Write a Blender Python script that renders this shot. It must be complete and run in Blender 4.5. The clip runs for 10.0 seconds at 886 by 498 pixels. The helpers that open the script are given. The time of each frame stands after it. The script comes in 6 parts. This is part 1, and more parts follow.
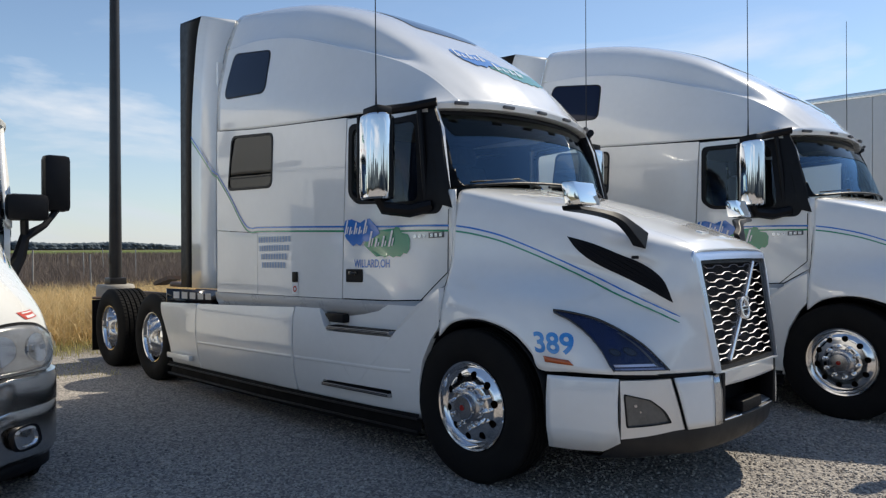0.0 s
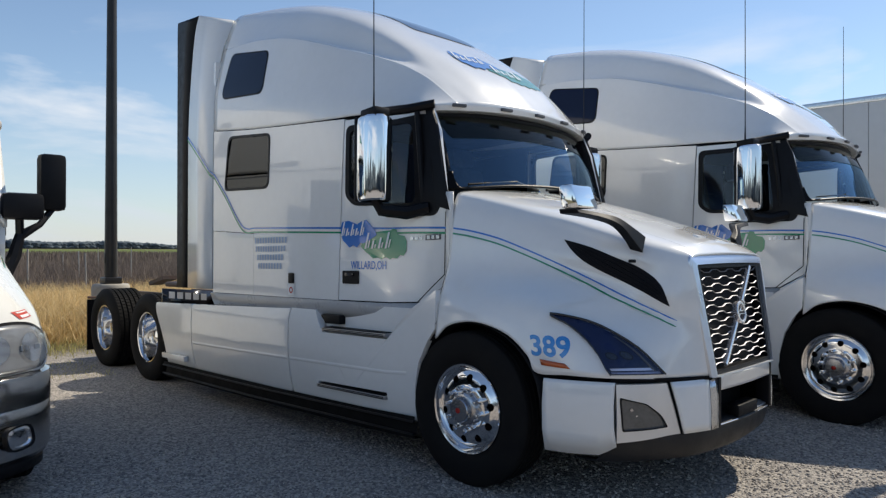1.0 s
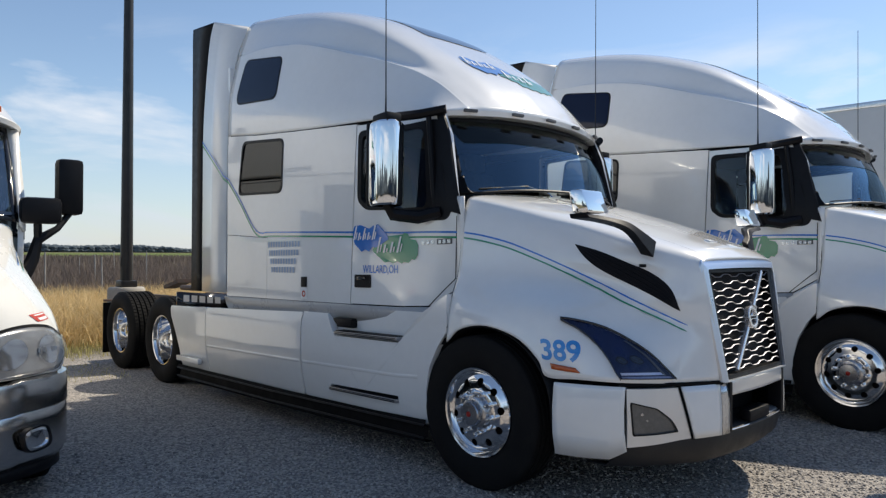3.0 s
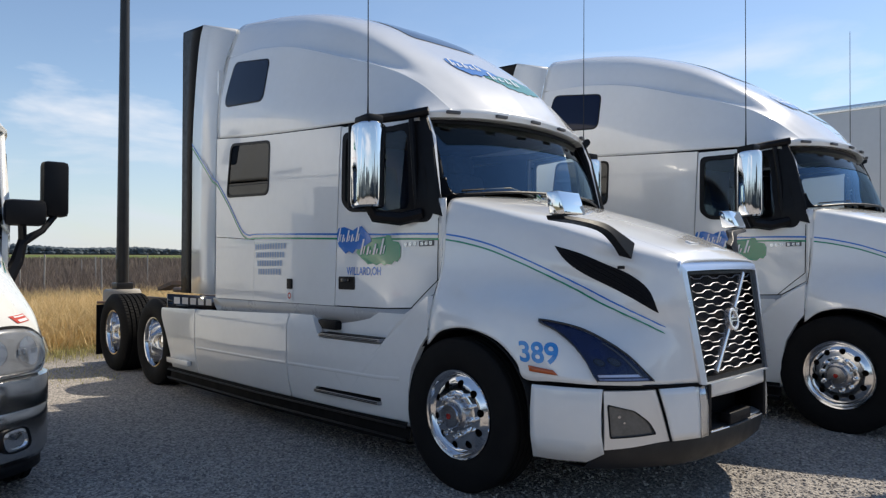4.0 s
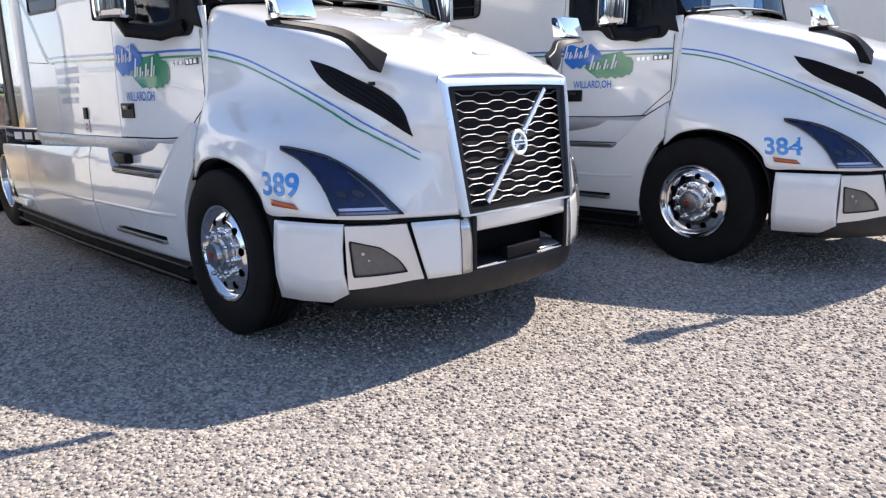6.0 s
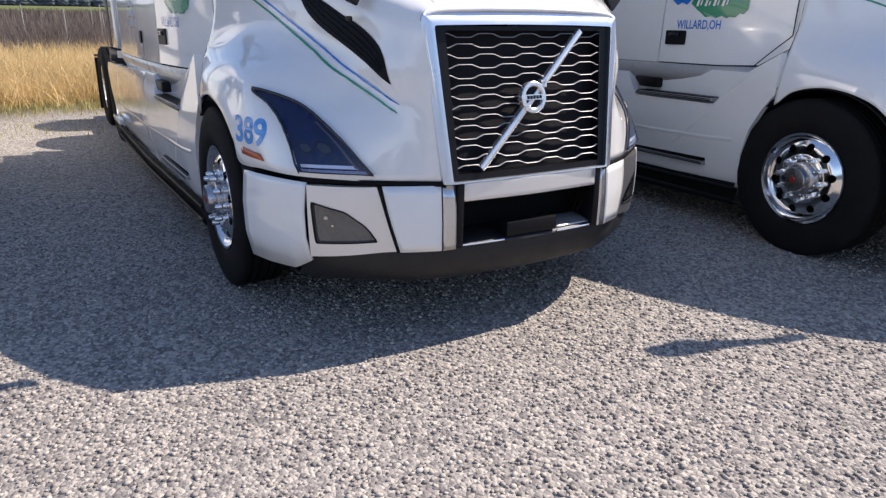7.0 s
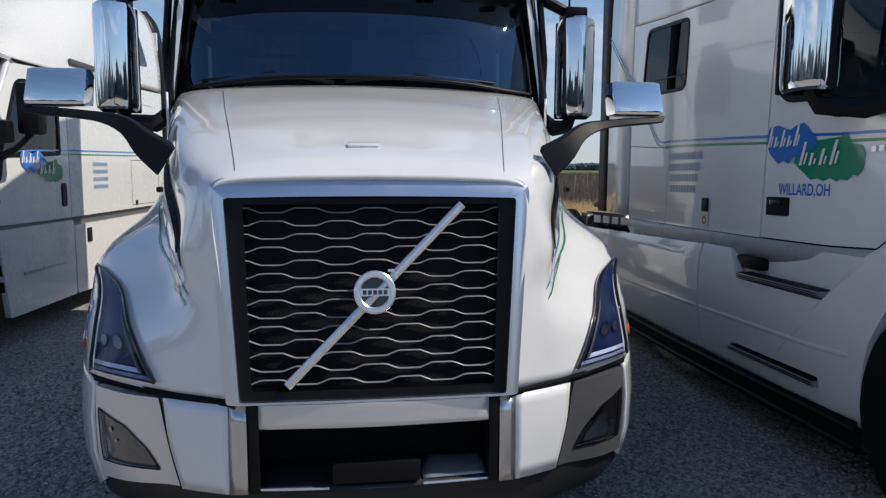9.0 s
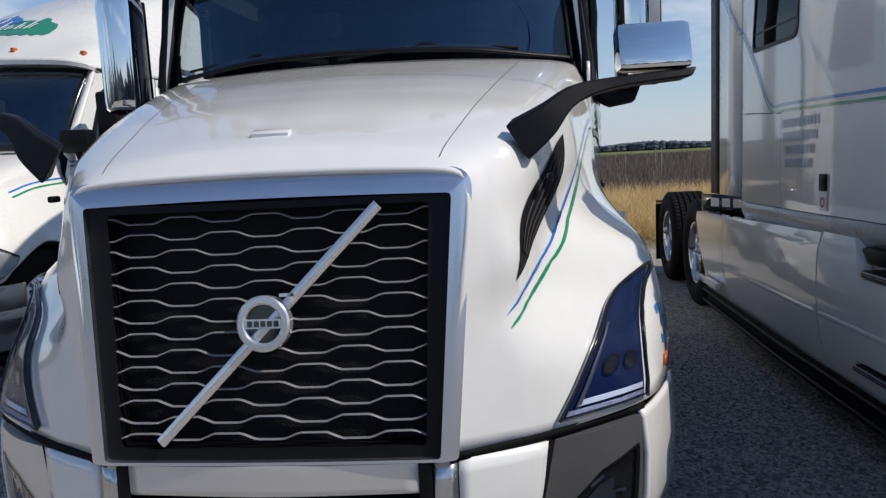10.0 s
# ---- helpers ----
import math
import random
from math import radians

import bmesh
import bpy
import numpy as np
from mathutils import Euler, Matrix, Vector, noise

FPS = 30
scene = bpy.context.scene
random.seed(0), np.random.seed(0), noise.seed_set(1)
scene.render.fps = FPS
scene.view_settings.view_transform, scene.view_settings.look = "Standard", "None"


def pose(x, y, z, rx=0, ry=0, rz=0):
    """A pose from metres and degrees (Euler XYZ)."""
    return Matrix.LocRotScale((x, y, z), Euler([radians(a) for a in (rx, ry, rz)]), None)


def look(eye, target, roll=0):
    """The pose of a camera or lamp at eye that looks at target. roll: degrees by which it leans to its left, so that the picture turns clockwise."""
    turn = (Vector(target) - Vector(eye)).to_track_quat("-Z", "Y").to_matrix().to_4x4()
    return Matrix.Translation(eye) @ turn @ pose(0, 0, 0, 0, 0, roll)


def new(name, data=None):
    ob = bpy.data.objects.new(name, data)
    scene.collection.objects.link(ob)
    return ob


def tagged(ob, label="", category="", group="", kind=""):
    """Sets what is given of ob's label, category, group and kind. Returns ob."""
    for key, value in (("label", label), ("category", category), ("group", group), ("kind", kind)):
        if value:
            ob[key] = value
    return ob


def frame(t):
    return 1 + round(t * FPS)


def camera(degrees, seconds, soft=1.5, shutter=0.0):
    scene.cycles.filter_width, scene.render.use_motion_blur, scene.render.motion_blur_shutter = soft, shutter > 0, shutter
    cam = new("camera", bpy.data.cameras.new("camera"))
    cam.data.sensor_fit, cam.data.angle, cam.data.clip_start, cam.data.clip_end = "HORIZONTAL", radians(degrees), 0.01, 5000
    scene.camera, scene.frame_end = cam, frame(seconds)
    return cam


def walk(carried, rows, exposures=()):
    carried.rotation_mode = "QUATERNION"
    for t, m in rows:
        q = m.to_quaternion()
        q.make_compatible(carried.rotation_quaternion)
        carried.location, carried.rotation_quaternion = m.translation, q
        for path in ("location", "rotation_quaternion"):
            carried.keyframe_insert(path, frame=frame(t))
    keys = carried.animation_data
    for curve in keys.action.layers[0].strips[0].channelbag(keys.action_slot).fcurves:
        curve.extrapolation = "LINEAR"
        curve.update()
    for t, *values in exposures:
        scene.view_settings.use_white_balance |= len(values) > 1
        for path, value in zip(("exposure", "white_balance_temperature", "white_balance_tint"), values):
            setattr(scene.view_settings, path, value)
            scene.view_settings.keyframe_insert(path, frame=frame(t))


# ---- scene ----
cam = camera(64.90, 10.0, soft=1.3)
PATH = [
    (0, (3.021, -4.578, 1.513), (1.601, -3.170, 1.510), -0.19),
    (0.5, (3.019, -4.578, 1.517), (1.603, -3.166, 1.521), 0.05),
    (1, (3.013, -4.576, 1.519), (1.600, -3.160, 1.520), 0.22),
    (1.5, (3.008, -4.576, 1.519), (1.601, -3.155, 1.528), 0.42),
    (2, (3.007, -4.551, 1.516), (1.582, -3.148, 1.538), 0.32),
    (2.5, (3.013, -4.592, 1.521), (1.578, -3.199, 1.533), 0.20),
    (4, (3.148, -4.468, 1.518), (1.701, -3.087, 1.537), 0.30),
    (4.5, (3.210, -4.300, 1.510), (1.771, -2.911, 1.510), -0.76),
    (5, (3.351, -4.042, 1.470), (2.016, -2.553, 1.440), 4.17),
    (5.5, (3.664, -3.591, 1.471), (2.301, -2.137, 1.299), -1.20),
    (6, (3.761, -3.072, 1.433), (2.353, -1.725, 0.978), -0.82),
    (6.2, (3.823, -2.825, 1.454), (2.388, -1.535, 0.929), -1.20),
    (7.3, (3.837, -1.722, 1.486), (2.148, -0.876, 0.828), -0.00),
    (7.5, (3.850, -1.521, 1.461), (2.133, -0.725, 0.815), -1.76),
    (8, (3.829, -1.022, 1.492), (1.955, -0.490, 1.038), -1.44),
    (8.5, (3.626, -0.553, 1.526), (1.698, -0.093, 1.260), -0.29),
    (9, (3.502, -0.083, 1.530), (1.533, 0.183, 1.302), 0.24),
    (9.5, (3.236, 0.270, 1.518), (1.255, 0.347, 1.253), 2.44),
    (10, (2.897, 0.633, 1.515), (0.922, 0.450, 1.261), -2.84),
]
EXPOSURES = [(0.0, 0.23, 6760, 10), (4.6, 0.30, 6760, 12), (5.5, 0.52, 6740, 16), (6.0, 1.12, 6740, 17), (6.15, 0.84, 6720, 17), (7.5, 0.78, 6580, 18), (8.05, 1.05, 6350, 14), (8.25, 0.14, 6290, 13), (8.5, -0.03, 6310, 13), (10.0, -0.08, 6400, 13)]
walk(cam, [(t, look(eye, target, roll)) for t, eye, target, roll in PATH], EXPOSURES)

# ---- world, sun ----
SUN_EL, SUN_AZ = 47.5, 7.5   # degrees above the ground; degrees from +y towards +x
world = bpy.data.worlds.new("sky")
scene.world = world
world.use_nodes = True
wn, wl = world.node_tree.nodes, world.node_tree.links
bg = wn["Background"]
sky = wn.new("ShaderNodeTexSky")
sky.sky_type = "NISHITA"
sky.sun_disc = False
sky.sun_elevation = radians(SUN_EL)
sky.sun_rotation = radians(SUN_AZ)
sky.air_density, sky.dust_density, sky.ozone_density = 1.0, 0.1, 2.4
bg.inputs["Strength"].default_value = 0.119
tc = wn.new("ShaderNodeTexCoord")
mp = wn.new("ShaderNodeMapping")
mp.inputs["Scale"].default_value = (1.6, 1.6, 6.5)
nz = wn.new("ShaderNodeTexNoise")
nz.inputs["Scale"].default_value = 1.5
nz.inputs["Detail"].default_value = 7.0
nz.inputs["Roughness"].default_value = 0.55
nz.inputs["Distortion"].default_value = 0.35
rp = wn.new("ShaderNodeValToRGB")
rp.color_ramp.elements[0].position, rp.color_ramp.elements[1].position = 0.51, 0.68
mx = wn.new("ShaderNodeMix")
mx.data_type = "RGBA"
mx.inputs[7].default_value = (6.2, 6.6, 7.2, 1)
wl.new(tc.outputs["Generated"], mp.inputs["Vector"])
wl.new(mp.outputs["Vector"], nz.inputs["Vector"])
wl.new(nz.outputs["Fac"], rp.inputs["Fac"])
sz = wn.new("ShaderNodeSeparateXYZ")
hi = wn.new("ShaderNodeMapRange")
hi.inputs[1].default_value, hi.inputs[2].default_value = 0.19, 0.31
hi.inputs[3].default_value, hi.inputs[4].default_value = 1.0, 0.05
ml = wn.new("ShaderNodeMath")
ml.operation = "MULTIPLY"
wl.new(tc.outputs["Generated"], sz.inputs[0])
wl.new(sz.outputs[2], hi.inputs[0])
wl.new(hi.outputs[0], ml.inputs[0])
wl.new(rp.outputs["Color"], ml.inputs[1])
wl.new(ml.outputs[0], mx.inputs[0])
wl.new(sky.outputs["Color"], mx.inputs[6])
hz = wn.new("ShaderNodeMapRange")   # pale air near the horizon
hz.inputs[1].default_value, hz.inputs[2].default_value = 0.0, 0.22
hz.inputs[3].default_value, hz.inputs[4].default_value = 0.62, 0.0
mh = wn.new("ShaderNodeMix")
mh.data_type = "RGBA"
mh.inputs[7].default_value = (3.3, 4.05, 5.1, 1)
wl.new(sz.outputs[2], hz.inputs[0])
wl.new(hz.outputs[0], mh.inputs[0])
wl.new(mx.outputs[2], mh.inputs[6])
wl.new(mh.outputs[2], bg.inputs["Color"])

sun = new("sun", bpy.data.lights.new("sun", "SUN"))
sun.data.energy, sun.data.angle, sun.data.color = 4.1, radians(0.53), (1.0, 0.925, 0.785)
_el, _az = radians(SUN_EL), radians(SUN_AZ)
sun.matrix_world = look((0, 0, 30), Vector((0, 0, 30)) - Vector((math.sin(_az) * math.cos(_el), math.cos(_az) * math.cos(_el), math.sin(_el))))


# ---- materials ----
def material(name, colour, rough=0.5, metal=0.0, coat=0.0, vary=0.0, scale=8.0, bump=0.0, bump_scale=60.0, bump_detail=4, spec=0.5, second=None, island=False):
    """A Principled surface with colour variation at two scales and fine relief."""
    m = bpy.data.materials.new(name)
    m.use_nodes = True
    n, l = m.node_tree.nodes, m.node_tree.links
    b = n["Principled BSDF"]
    b.inputs["Base Color"].default_value = (*colour, 1)
    b.inputs["Roughness"].default_value = rough
    b.inputs["Metallic"].default_value = metal
    b.inputs["Coat Weight"].default_value = coat
    b.inputs["Coat Roughness"].default_value = 0.04
    b.inputs["Specular IOR Level"].default_value = spec
    co = n.new("ShaderNodeTexCoord")
    if vary > 0:
        big = n.new("ShaderNodeTexNoise")
        big.inputs["Scale"].default_value = scale
        big.inputs["Detail"].default_value = 6
        fine = n.new("ShaderNodeTexNoise")
        fine.inputs["Scale"].default_value = scale * 11
        fine.inputs["Detail"].default_value = 3
        l.new(co.outputs["Object"], big.inputs["Vector"])
        l.new(co.outputs["Object"], fine.inputs["Vector"])
        add = n.new("ShaderNodeMath")
        add.operation = "MULTIPLY_ADD"
        add.inputs[1].default_value = 0.45
        l.new(fine.outputs["Fac"], add.inputs[0])
        l.new(big.outputs["Fac"], add.inputs[2])
        ramp = n.new("ShaderNodeMapRange")
        ramp.inputs[1].default_value, ramp.inputs[2].default_value = 0.45, 1.0
        l.new(add.outputs[0], ramp.inputs[0])
        mix = n.new("ShaderNodeMix")
        mix.data_type = "RGBA"
        dark = second if second else tuple(c * (1 - vary) for c in colour)
        mix.inputs[6].default_value = (*dark, 1)
        mix.inputs[7].default_value = (*colour, 1)
        l.new(ramp.outputs[0], mix.inputs[0])
        l.new(mix.outputs[2], b.inputs["Base Color"])
        rr = n.new("ShaderNodeMapRange")
        rr.inputs[3].default_value, rr.inputs[4].default_value = min(1, rough * 1.35 + 0.02), max(0, rough * 0.8)
        l.new(add.outputs[0], rr.inputs[0])
        l.new(rr.outputs[0], b.inputs["Roughness"])
    if bump > 0:
        bn = n.new("ShaderNodeTexNoise")
        bn.inputs["Scale"].default_value = bump_scale
        bn.inputs["Detail"].default_value = bump_detail
        l.new(co.outputs["Object"], bn.inputs["Vector"])
        bp = n.new("ShaderNodeBump")
        bp.inputs["Strength"].default_value = bump
        bp.inputs["Distance"].default_value = 0.01
        l.new(bn.outputs["Fac"], bp.inputs["Height"])
        l.new(bp.outputs["Normal"], b.inputs["Normal"])
    return m


def glass(name, tint, gloss=0.05, power=4.5, coating=(0.95, 0.97, 1)):
    """Tinted pane: light passes, with a mirror reflection that grows at grazing angles."""
    m = bpy.data.materials.new(name)
    m.use_nodes = True
    n, l = m.node_tree.nodes, m.node_tree.links
    n.remove(n["Principled BSDF"])
    tr = n.new("ShaderNodeBsdfTransparent")
    tr.inputs["Color"].default_value = (*tint, 1)
    gl = n.new("ShaderNodeBsdfGlossy")
    gl.inputs["Roughness"].default_value = 0.01
    gl.inputs["Color"].default_value = (*coating, 1)
    fr = n.new("ShaderNodeLayerWeight")
    fr.inputs["Blend"].default_value = 0.5
    pw = n.new("ShaderNodeMath")
    pw.operation = "POWER"
    pw.inputs[1].default_value = power
    mr = n.new("ShaderNodeMapRange")
    mr.inputs[3].default_value, mr.inputs[4].default_value = gloss, 1.0
    l.new(fr.outputs["Facing"], pw.inputs[0])
    mi = n.new("ShaderNodeMixShader")
    l.new(pw.outputs[0], mr.inputs[0])
    l.new(mr.outputs[0], mi.inputs[0])
    l.new(tr.outputs[0], mi.inputs[1])
    l.new(gl.outputs[0], mi.inputs[2])
    l.new(mi.outputs[0], n["Material Output"].inputs["Surface"])
    return m


PAINT = material("white_paint", (0.84, 0.84, 0.825), 0.22, coat=1.0, vary=0.07, scale=1.3, bump=0.45, bump_scale=2.4, bump_detail=1)
PAINT_L = material("older_white_paint", (0.78, 0.78, 0.75), 0.28, coat=0.6, vary=0.07, scale=1.6, bump=0.35, bump_scale=2.4, bump_detail=0)
for _m in (PAINT, PAINT_L):
    _m.node_tree.nodes["Principled BSDF"].inputs["Coat IOR"].default_value = 1.64
HUBM = material("dull_hub_metal", (0.56, 0.56, 0.58), 0.26, metal=1.0, vary=0.3, scale=18)
CHROME = material("chrome", (0.86, 0.87, 0.88), 0.04, metal=1.0)
SATIN = material("satin_silver", (0.62, 0.64, 0.66), 0.24, metal=0.9, vary=0.06, scale=3)
BRIGHT = material("bright_trim", (0.84, 0.83, 0.83), 0.24, metal=0.8, vary=0.04, scale=3)
BEZELG = material("shaded_bezel_grey", (0.085, 0.085, 0.09), 0.4, vary=0.12, scale=5, bump=0.08, bump_scale=200)
BUMPM = material("silver_bumper_paint", (0.80, 0.79, 0.775), 0.36, metal=0.55, vary=0.04, scale=3)
STEPM = material("dull_step_metal", (0.36, 0.36, 0.37), 0.35, metal=0.6, vary=0.1, scale=6)
OLDBUMP = material("worn_chrome", (0.68, 0.67, 0.66), 0.18, metal=1.0, vary=0.18, scale=5, bump=0.25, bump_scale=3, bump_detail=1)
PLATEB = material("grey_plate_print", (0.78, 0.78, 0.79), 0.4)
BARM = material("grille_bar_silver", (0.36, 0.36, 0.39), 0.48, metal=0.6, vary=0.05, scale=4)
FRAMEM = material("bright_frame", (0.74, 0.77, 0.84), 0.33, metal=1.0, vary=0.04, scale=3)
CHIN = material("dark_chin_plastic", (0.011, 0.011, 0.013), 0.55, vary=0.25, scale=10, bump=0.1, bump_scale=200)
ALU = material("polished_aluminium", (0.83, 0.83, 0.84), 0.10, metal=1.0, vary=0.08, scale=9)
STEEL = material("dull_steel", (0.42, 0.42, 0.43), 0.38, metal=0.9, vary=0.3, scale=14)
BLACK = material("black_plastic", (0.007, 0.007, 0.009), 0.45, spec=0.2, vary=0.3, scale=18, bump=0.08, bump_scale=300)
SKIRT = material("black_skirt_rubber", (0.007, 0.007, 0.008), 0.75, spec=0.12, vary=0.3, scale=9)
GLOSSB = material("gloss_black", (0.010, 0.010, 0.013), 0.08, coat=0.5)
MESHB = material("vent_mesh", (0.005, 0.005, 0.008), 0.6, spec=0.2, bump=0.6, bump_scale=240)
GAP = material("panel_gap", (0.008, 0.008, 0.009), 0.8, spec=0.1)
GREYP = material("grey_plastic", (0.10, 0.10, 0.105), 0.5, vary=0.25, scale=10, bump=0.1, bump_scale=200)
TRIM = material("grey_trim_paint", (0.40, 0.405, 0.41), 0.3, coat=0.3, vary=0.06, scale=4)
RUBBER = material("tyre_rubber", (0.006, 0.006, 0.007), 0.8, spec=0.12, vary=0.45, scale=7, second=(0.014, 0.0135, 0.013), bump=0.15, bump_scale=120)
DUSTY = material("dusty_tyre_rubber", (0.085, 0.070, 0.060), 0.9, spec=0.1, vary=0.5, scale=6, second=(0.030, 0.026, 0.024), bump=0.15, bump_scale=120)
FRAME = material("dark_frame_steel", (0.06, 0.055, 0.052), 0.55, metal=0.3, vary=0.4, scale=9, second=(0.10, 0.05, 0.035), bump=0.2, bump_scale=80)
BLUE = material("blue_decal", (0.018, 0.17, 0.58), 0.22, coat=1.0)
NUMB = material("bright_blue_number", (0.012, 0.235, 0.64), 0.22, coat=1.0)
GREEN = material("green_decal", (0.008, 0.26, 0.12), 0.22, coat=1.0)
WHITED = material("white_decal", (0.82, 0.83, 0.83), 0.3, coat=0.4)
PALEB = material("pale_blue_lettering", (0.34, 0.46, 0.64), 0.3, coat=0.4)
REDD = material("red_decal", (0.55, 0.06, 0.04), 0.35, coat=0.3)
AMBER = material("amber_lens", (0.50, 0.10, 0.02), 0.14, coat=0.6)
REDL = material("red_lens", (0.32, 0.015, 0.01), 0.14, coat=0.6)
LENS = glass("lamp_lens", (0.97, 0.98, 0.99), 0.04)
FOGL = material("fog_lens", (0.125, 0.128, 0.128), 0.14, coat=0.9, metal=0.2, vary=0.45, scale=5)
# black housing coloured navy for the blue sky mirrored in its cover
LAMPIN = material("sky_tinted_lamp_housing", (0.009, 0.020, 0.076), 0.30, spec=0.25, vary=0.4, scale=14)
LAMPRIB = material("ribbed_lamp_strip", (0.42, 0.45, 0.60), 0.22, metal=0.1, vary=0.4, scale=60, bump=0.6, bump_scale=180)
LAMPGL = glass("lamp_cover_glass", (0.86, 0.90, 0.99), 0.026, 6.5)
LAMPBAR = material("lamp_light_guide", (0.74, 0.76, 0.84), 0.18, coat=0.5)
LAMPW = material("clear_lamp_bowl", (0.50, 0.50, 0.50), 0.22, metal=0.55, coat=0.5, vary=0.45, scale=7)
REFL = material("lamp_reflector", (0.72, 0.73, 0.75), 0.12, metal=0.9)
WSH = glass("windscreen", (0.92, 0.985, 0.985), 0.15, 4.5, (0.50, 0.76, 1.0))
BANDG = glass("shade_band_tint", (0.16, 0.20, 0.15), 0.03, 6.0)
SIDEG = glass("side_glass", (0.90, 0.96, 0.95), 0.05, 4.5)
NAVYG = material("dark_sleeper_glass", (0.006, 0.010, 0.030), 0.06, spec=0.32)
SLEEPG = glass("sleeper_glass", (0.045, 0.050, 0.065), 0.070, 8.5)
INSIDE = material("cab_trim", (0.026, 0.028, 0.036), 0.7, vary=0.3, scale=10, bump=0.15)
# its navy adds the windscreen's blue sky reflection from behind the glass
CURTAIN = material("sky_tinted_curtain", (0.028, 0.055, 0.150), 0.85, vary=0.35, scale=4, bump=0.3, bump_scale=30)
SEATM = material("seat_fabric", (0.045, 0.055, 0.085), 0.85, vary=0.3, scale=25, bump=0.3, bump_scale=200)
CREAM = material("cab_liner", (0.13, 0.125, 0.12), 0.8, vary=0.15, scale=8)
TRAILER = material("trailer_sheet", (0.62, 0.63, 0.63), 0.38, vary=0.10, scale=0.9, coat=0.15)
POLE = material("dark_bronze_pole", (0.035, 0.032, 0.030), 0.4, metal=0.3, vary=0.35, scale=6)
CONC = material("concrete", (0.42, 0.39, 0.34), 0.9, vary=0.3, scale=5, bump=0.5, bump_scale=50)


# ---- mesh helpers ----
def finish(name, bm, mat, smooth=True, recalc=True):
    if recalc:
        bmesh.ops.recalc_face_normals(bm, faces=bm.faces)
    me = bpy.data.meshes.new(name)
    bm.to_mesh(me)
    bm.free()
    if smooth:
        me.shade_smooth()
        me.set_sharp_from_angle(angle=radians(38))
    for m in (mat if isinstance(mat, (list, tuple)) else (mat,)):
        me.materials.append(m)
    return me


def part(name, bm, mat, parent, label="", smooth=True, solid=0.0, bevel=0.0):
    """Links a bmesh as one mesh object under a thing or a part."""
    ob = new(name, finish(name, bm, mat, smooth))
    ob.parent = parent
    if label:
        ob["label"] = label
    if solid:
        s = ob.modifiers.new("thickness", "SOLIDIFY")
        s.thickness, s.offset = solid, 0.0
    if bevel:
        s = ob.modifiers.new("edge", "BEVEL")
        s.width, s.segments, s.limit_method = bevel, 2, "ANGLE"
    return ob


def share(name, me, parent, m):
    """One more object on a shared mesh."""
    ob = new(name, me)
    ob.parent = parent
    ob.matrix_basis = m
    return ob


def thing(name, label, category, group="", m=None):
    ob = tagged(new(name), label, category, group)
    ob.empty_display_size = 0.2
    if m is not None:
        ob.matrix_basis = m
    return ob


def spline(pts, n, closed=False):
    """n points along a Catmull-Rom curve through pts."""
    p = np.array(pts, float)
    k = len(p)
    q = np.vstack([2 * p[0] - p[1], p, 2 * p[-1] - p[-2]])
    out = []
    for s in np.linspace(0, k - 1, n):
        i = min(int(s), k - 2)
        f = s - i
        a, b, c, d = q[i], q[i + 1], q[i + 2], q[i + 3]
        out.append(0.5 * (2 * b + (c - a) * f + (2 * a - 5 * b + 4 * c - d) * f * f + (3 * b - a - 3 * c + d) * f ** 3))
    return np.array(out)


def straight(pts, n):
    """n points evenly along a polyline."""
    p = np.array(pts, float)
    d = np.concatenate([[0], np.cumsum(np.linalg.norm(np.diff(p, axis=0), axis=1))])
    s = np.linspace(0, d[-1], n)
    return np.stack([np.interp(s, d, p[:, i]) for i in range(p.shape[1])], 1)


def loft(curves, nu, nv, ruled=False):
    rows = [spline(c, nu) for c in curves]
    cols = [(straight if ruled else spline)([r[i] for r in rows], nv) for i in range(nu)]
    return np.array(cols).transpose(1, 0, 2)


def add_grid(bm, g, flip=False, wrap=False):
    """Quads over a grid of points; flip mirrors it to the other side of the truck."""
    h, w = g.shape[:2]
    s = -1 if flip else 1
    v = [[bm.verts.new((p[0], s * p[1], p[2])) for p in row] for row in g]
    for i in range(h - 1):
        for j in range(w - 1 + wrap):
            a, b, c, d = v[i][j], v[i][(j + 1) % w], v[i + 1][(j + 1) % w], v[i + 1][j]
            try:
                bm.faces.new((a, d, c, b) if flip else (a, b, c, d))
            except ValueError:
                pass
    return v


def grid_bm(*grids, both=False):
    bm = bmesh.new()
    for g in grids:
        add_grid(bm, g)
        if both:
            add_grid(bm, g, True)
    bmesh.ops.remove_doubles(bm, verts=bm.verts, dist=0.0008)
    return bm


def box(bm, x0, x1, y0, y1, z0, z1, bevel=0.0, m=None):
    r = bmesh.ops.create_cube(bm, size=1, matrix=Matrix.Translation(((x0 + x1) / 2, (y0 + y1) / 2, (z0 + z1) / 2)) @ Matrix.Diagonal((abs(x1 - x0), abs(y1 - y0), abs(z1 - z0), 1)))
    vs = r["verts"]
    if bevel:
        es = list({e for v in vs for e in v.link_edges})
        bmesh.ops.bevel(bm, geom=es, offset=bevel, segments=2, affect="EDGES", profile=0.6)
    if m is not None:
        bmesh.ops.transform(bm, matrix=m, verts=[v for v in bm.verts if v in vs or not bevel and v in vs] if not bevel else bm.verts)
    return bm


def new_box(*a, bevel=0.0):
    return box(bmesh.new(), *a, bevel=bevel)


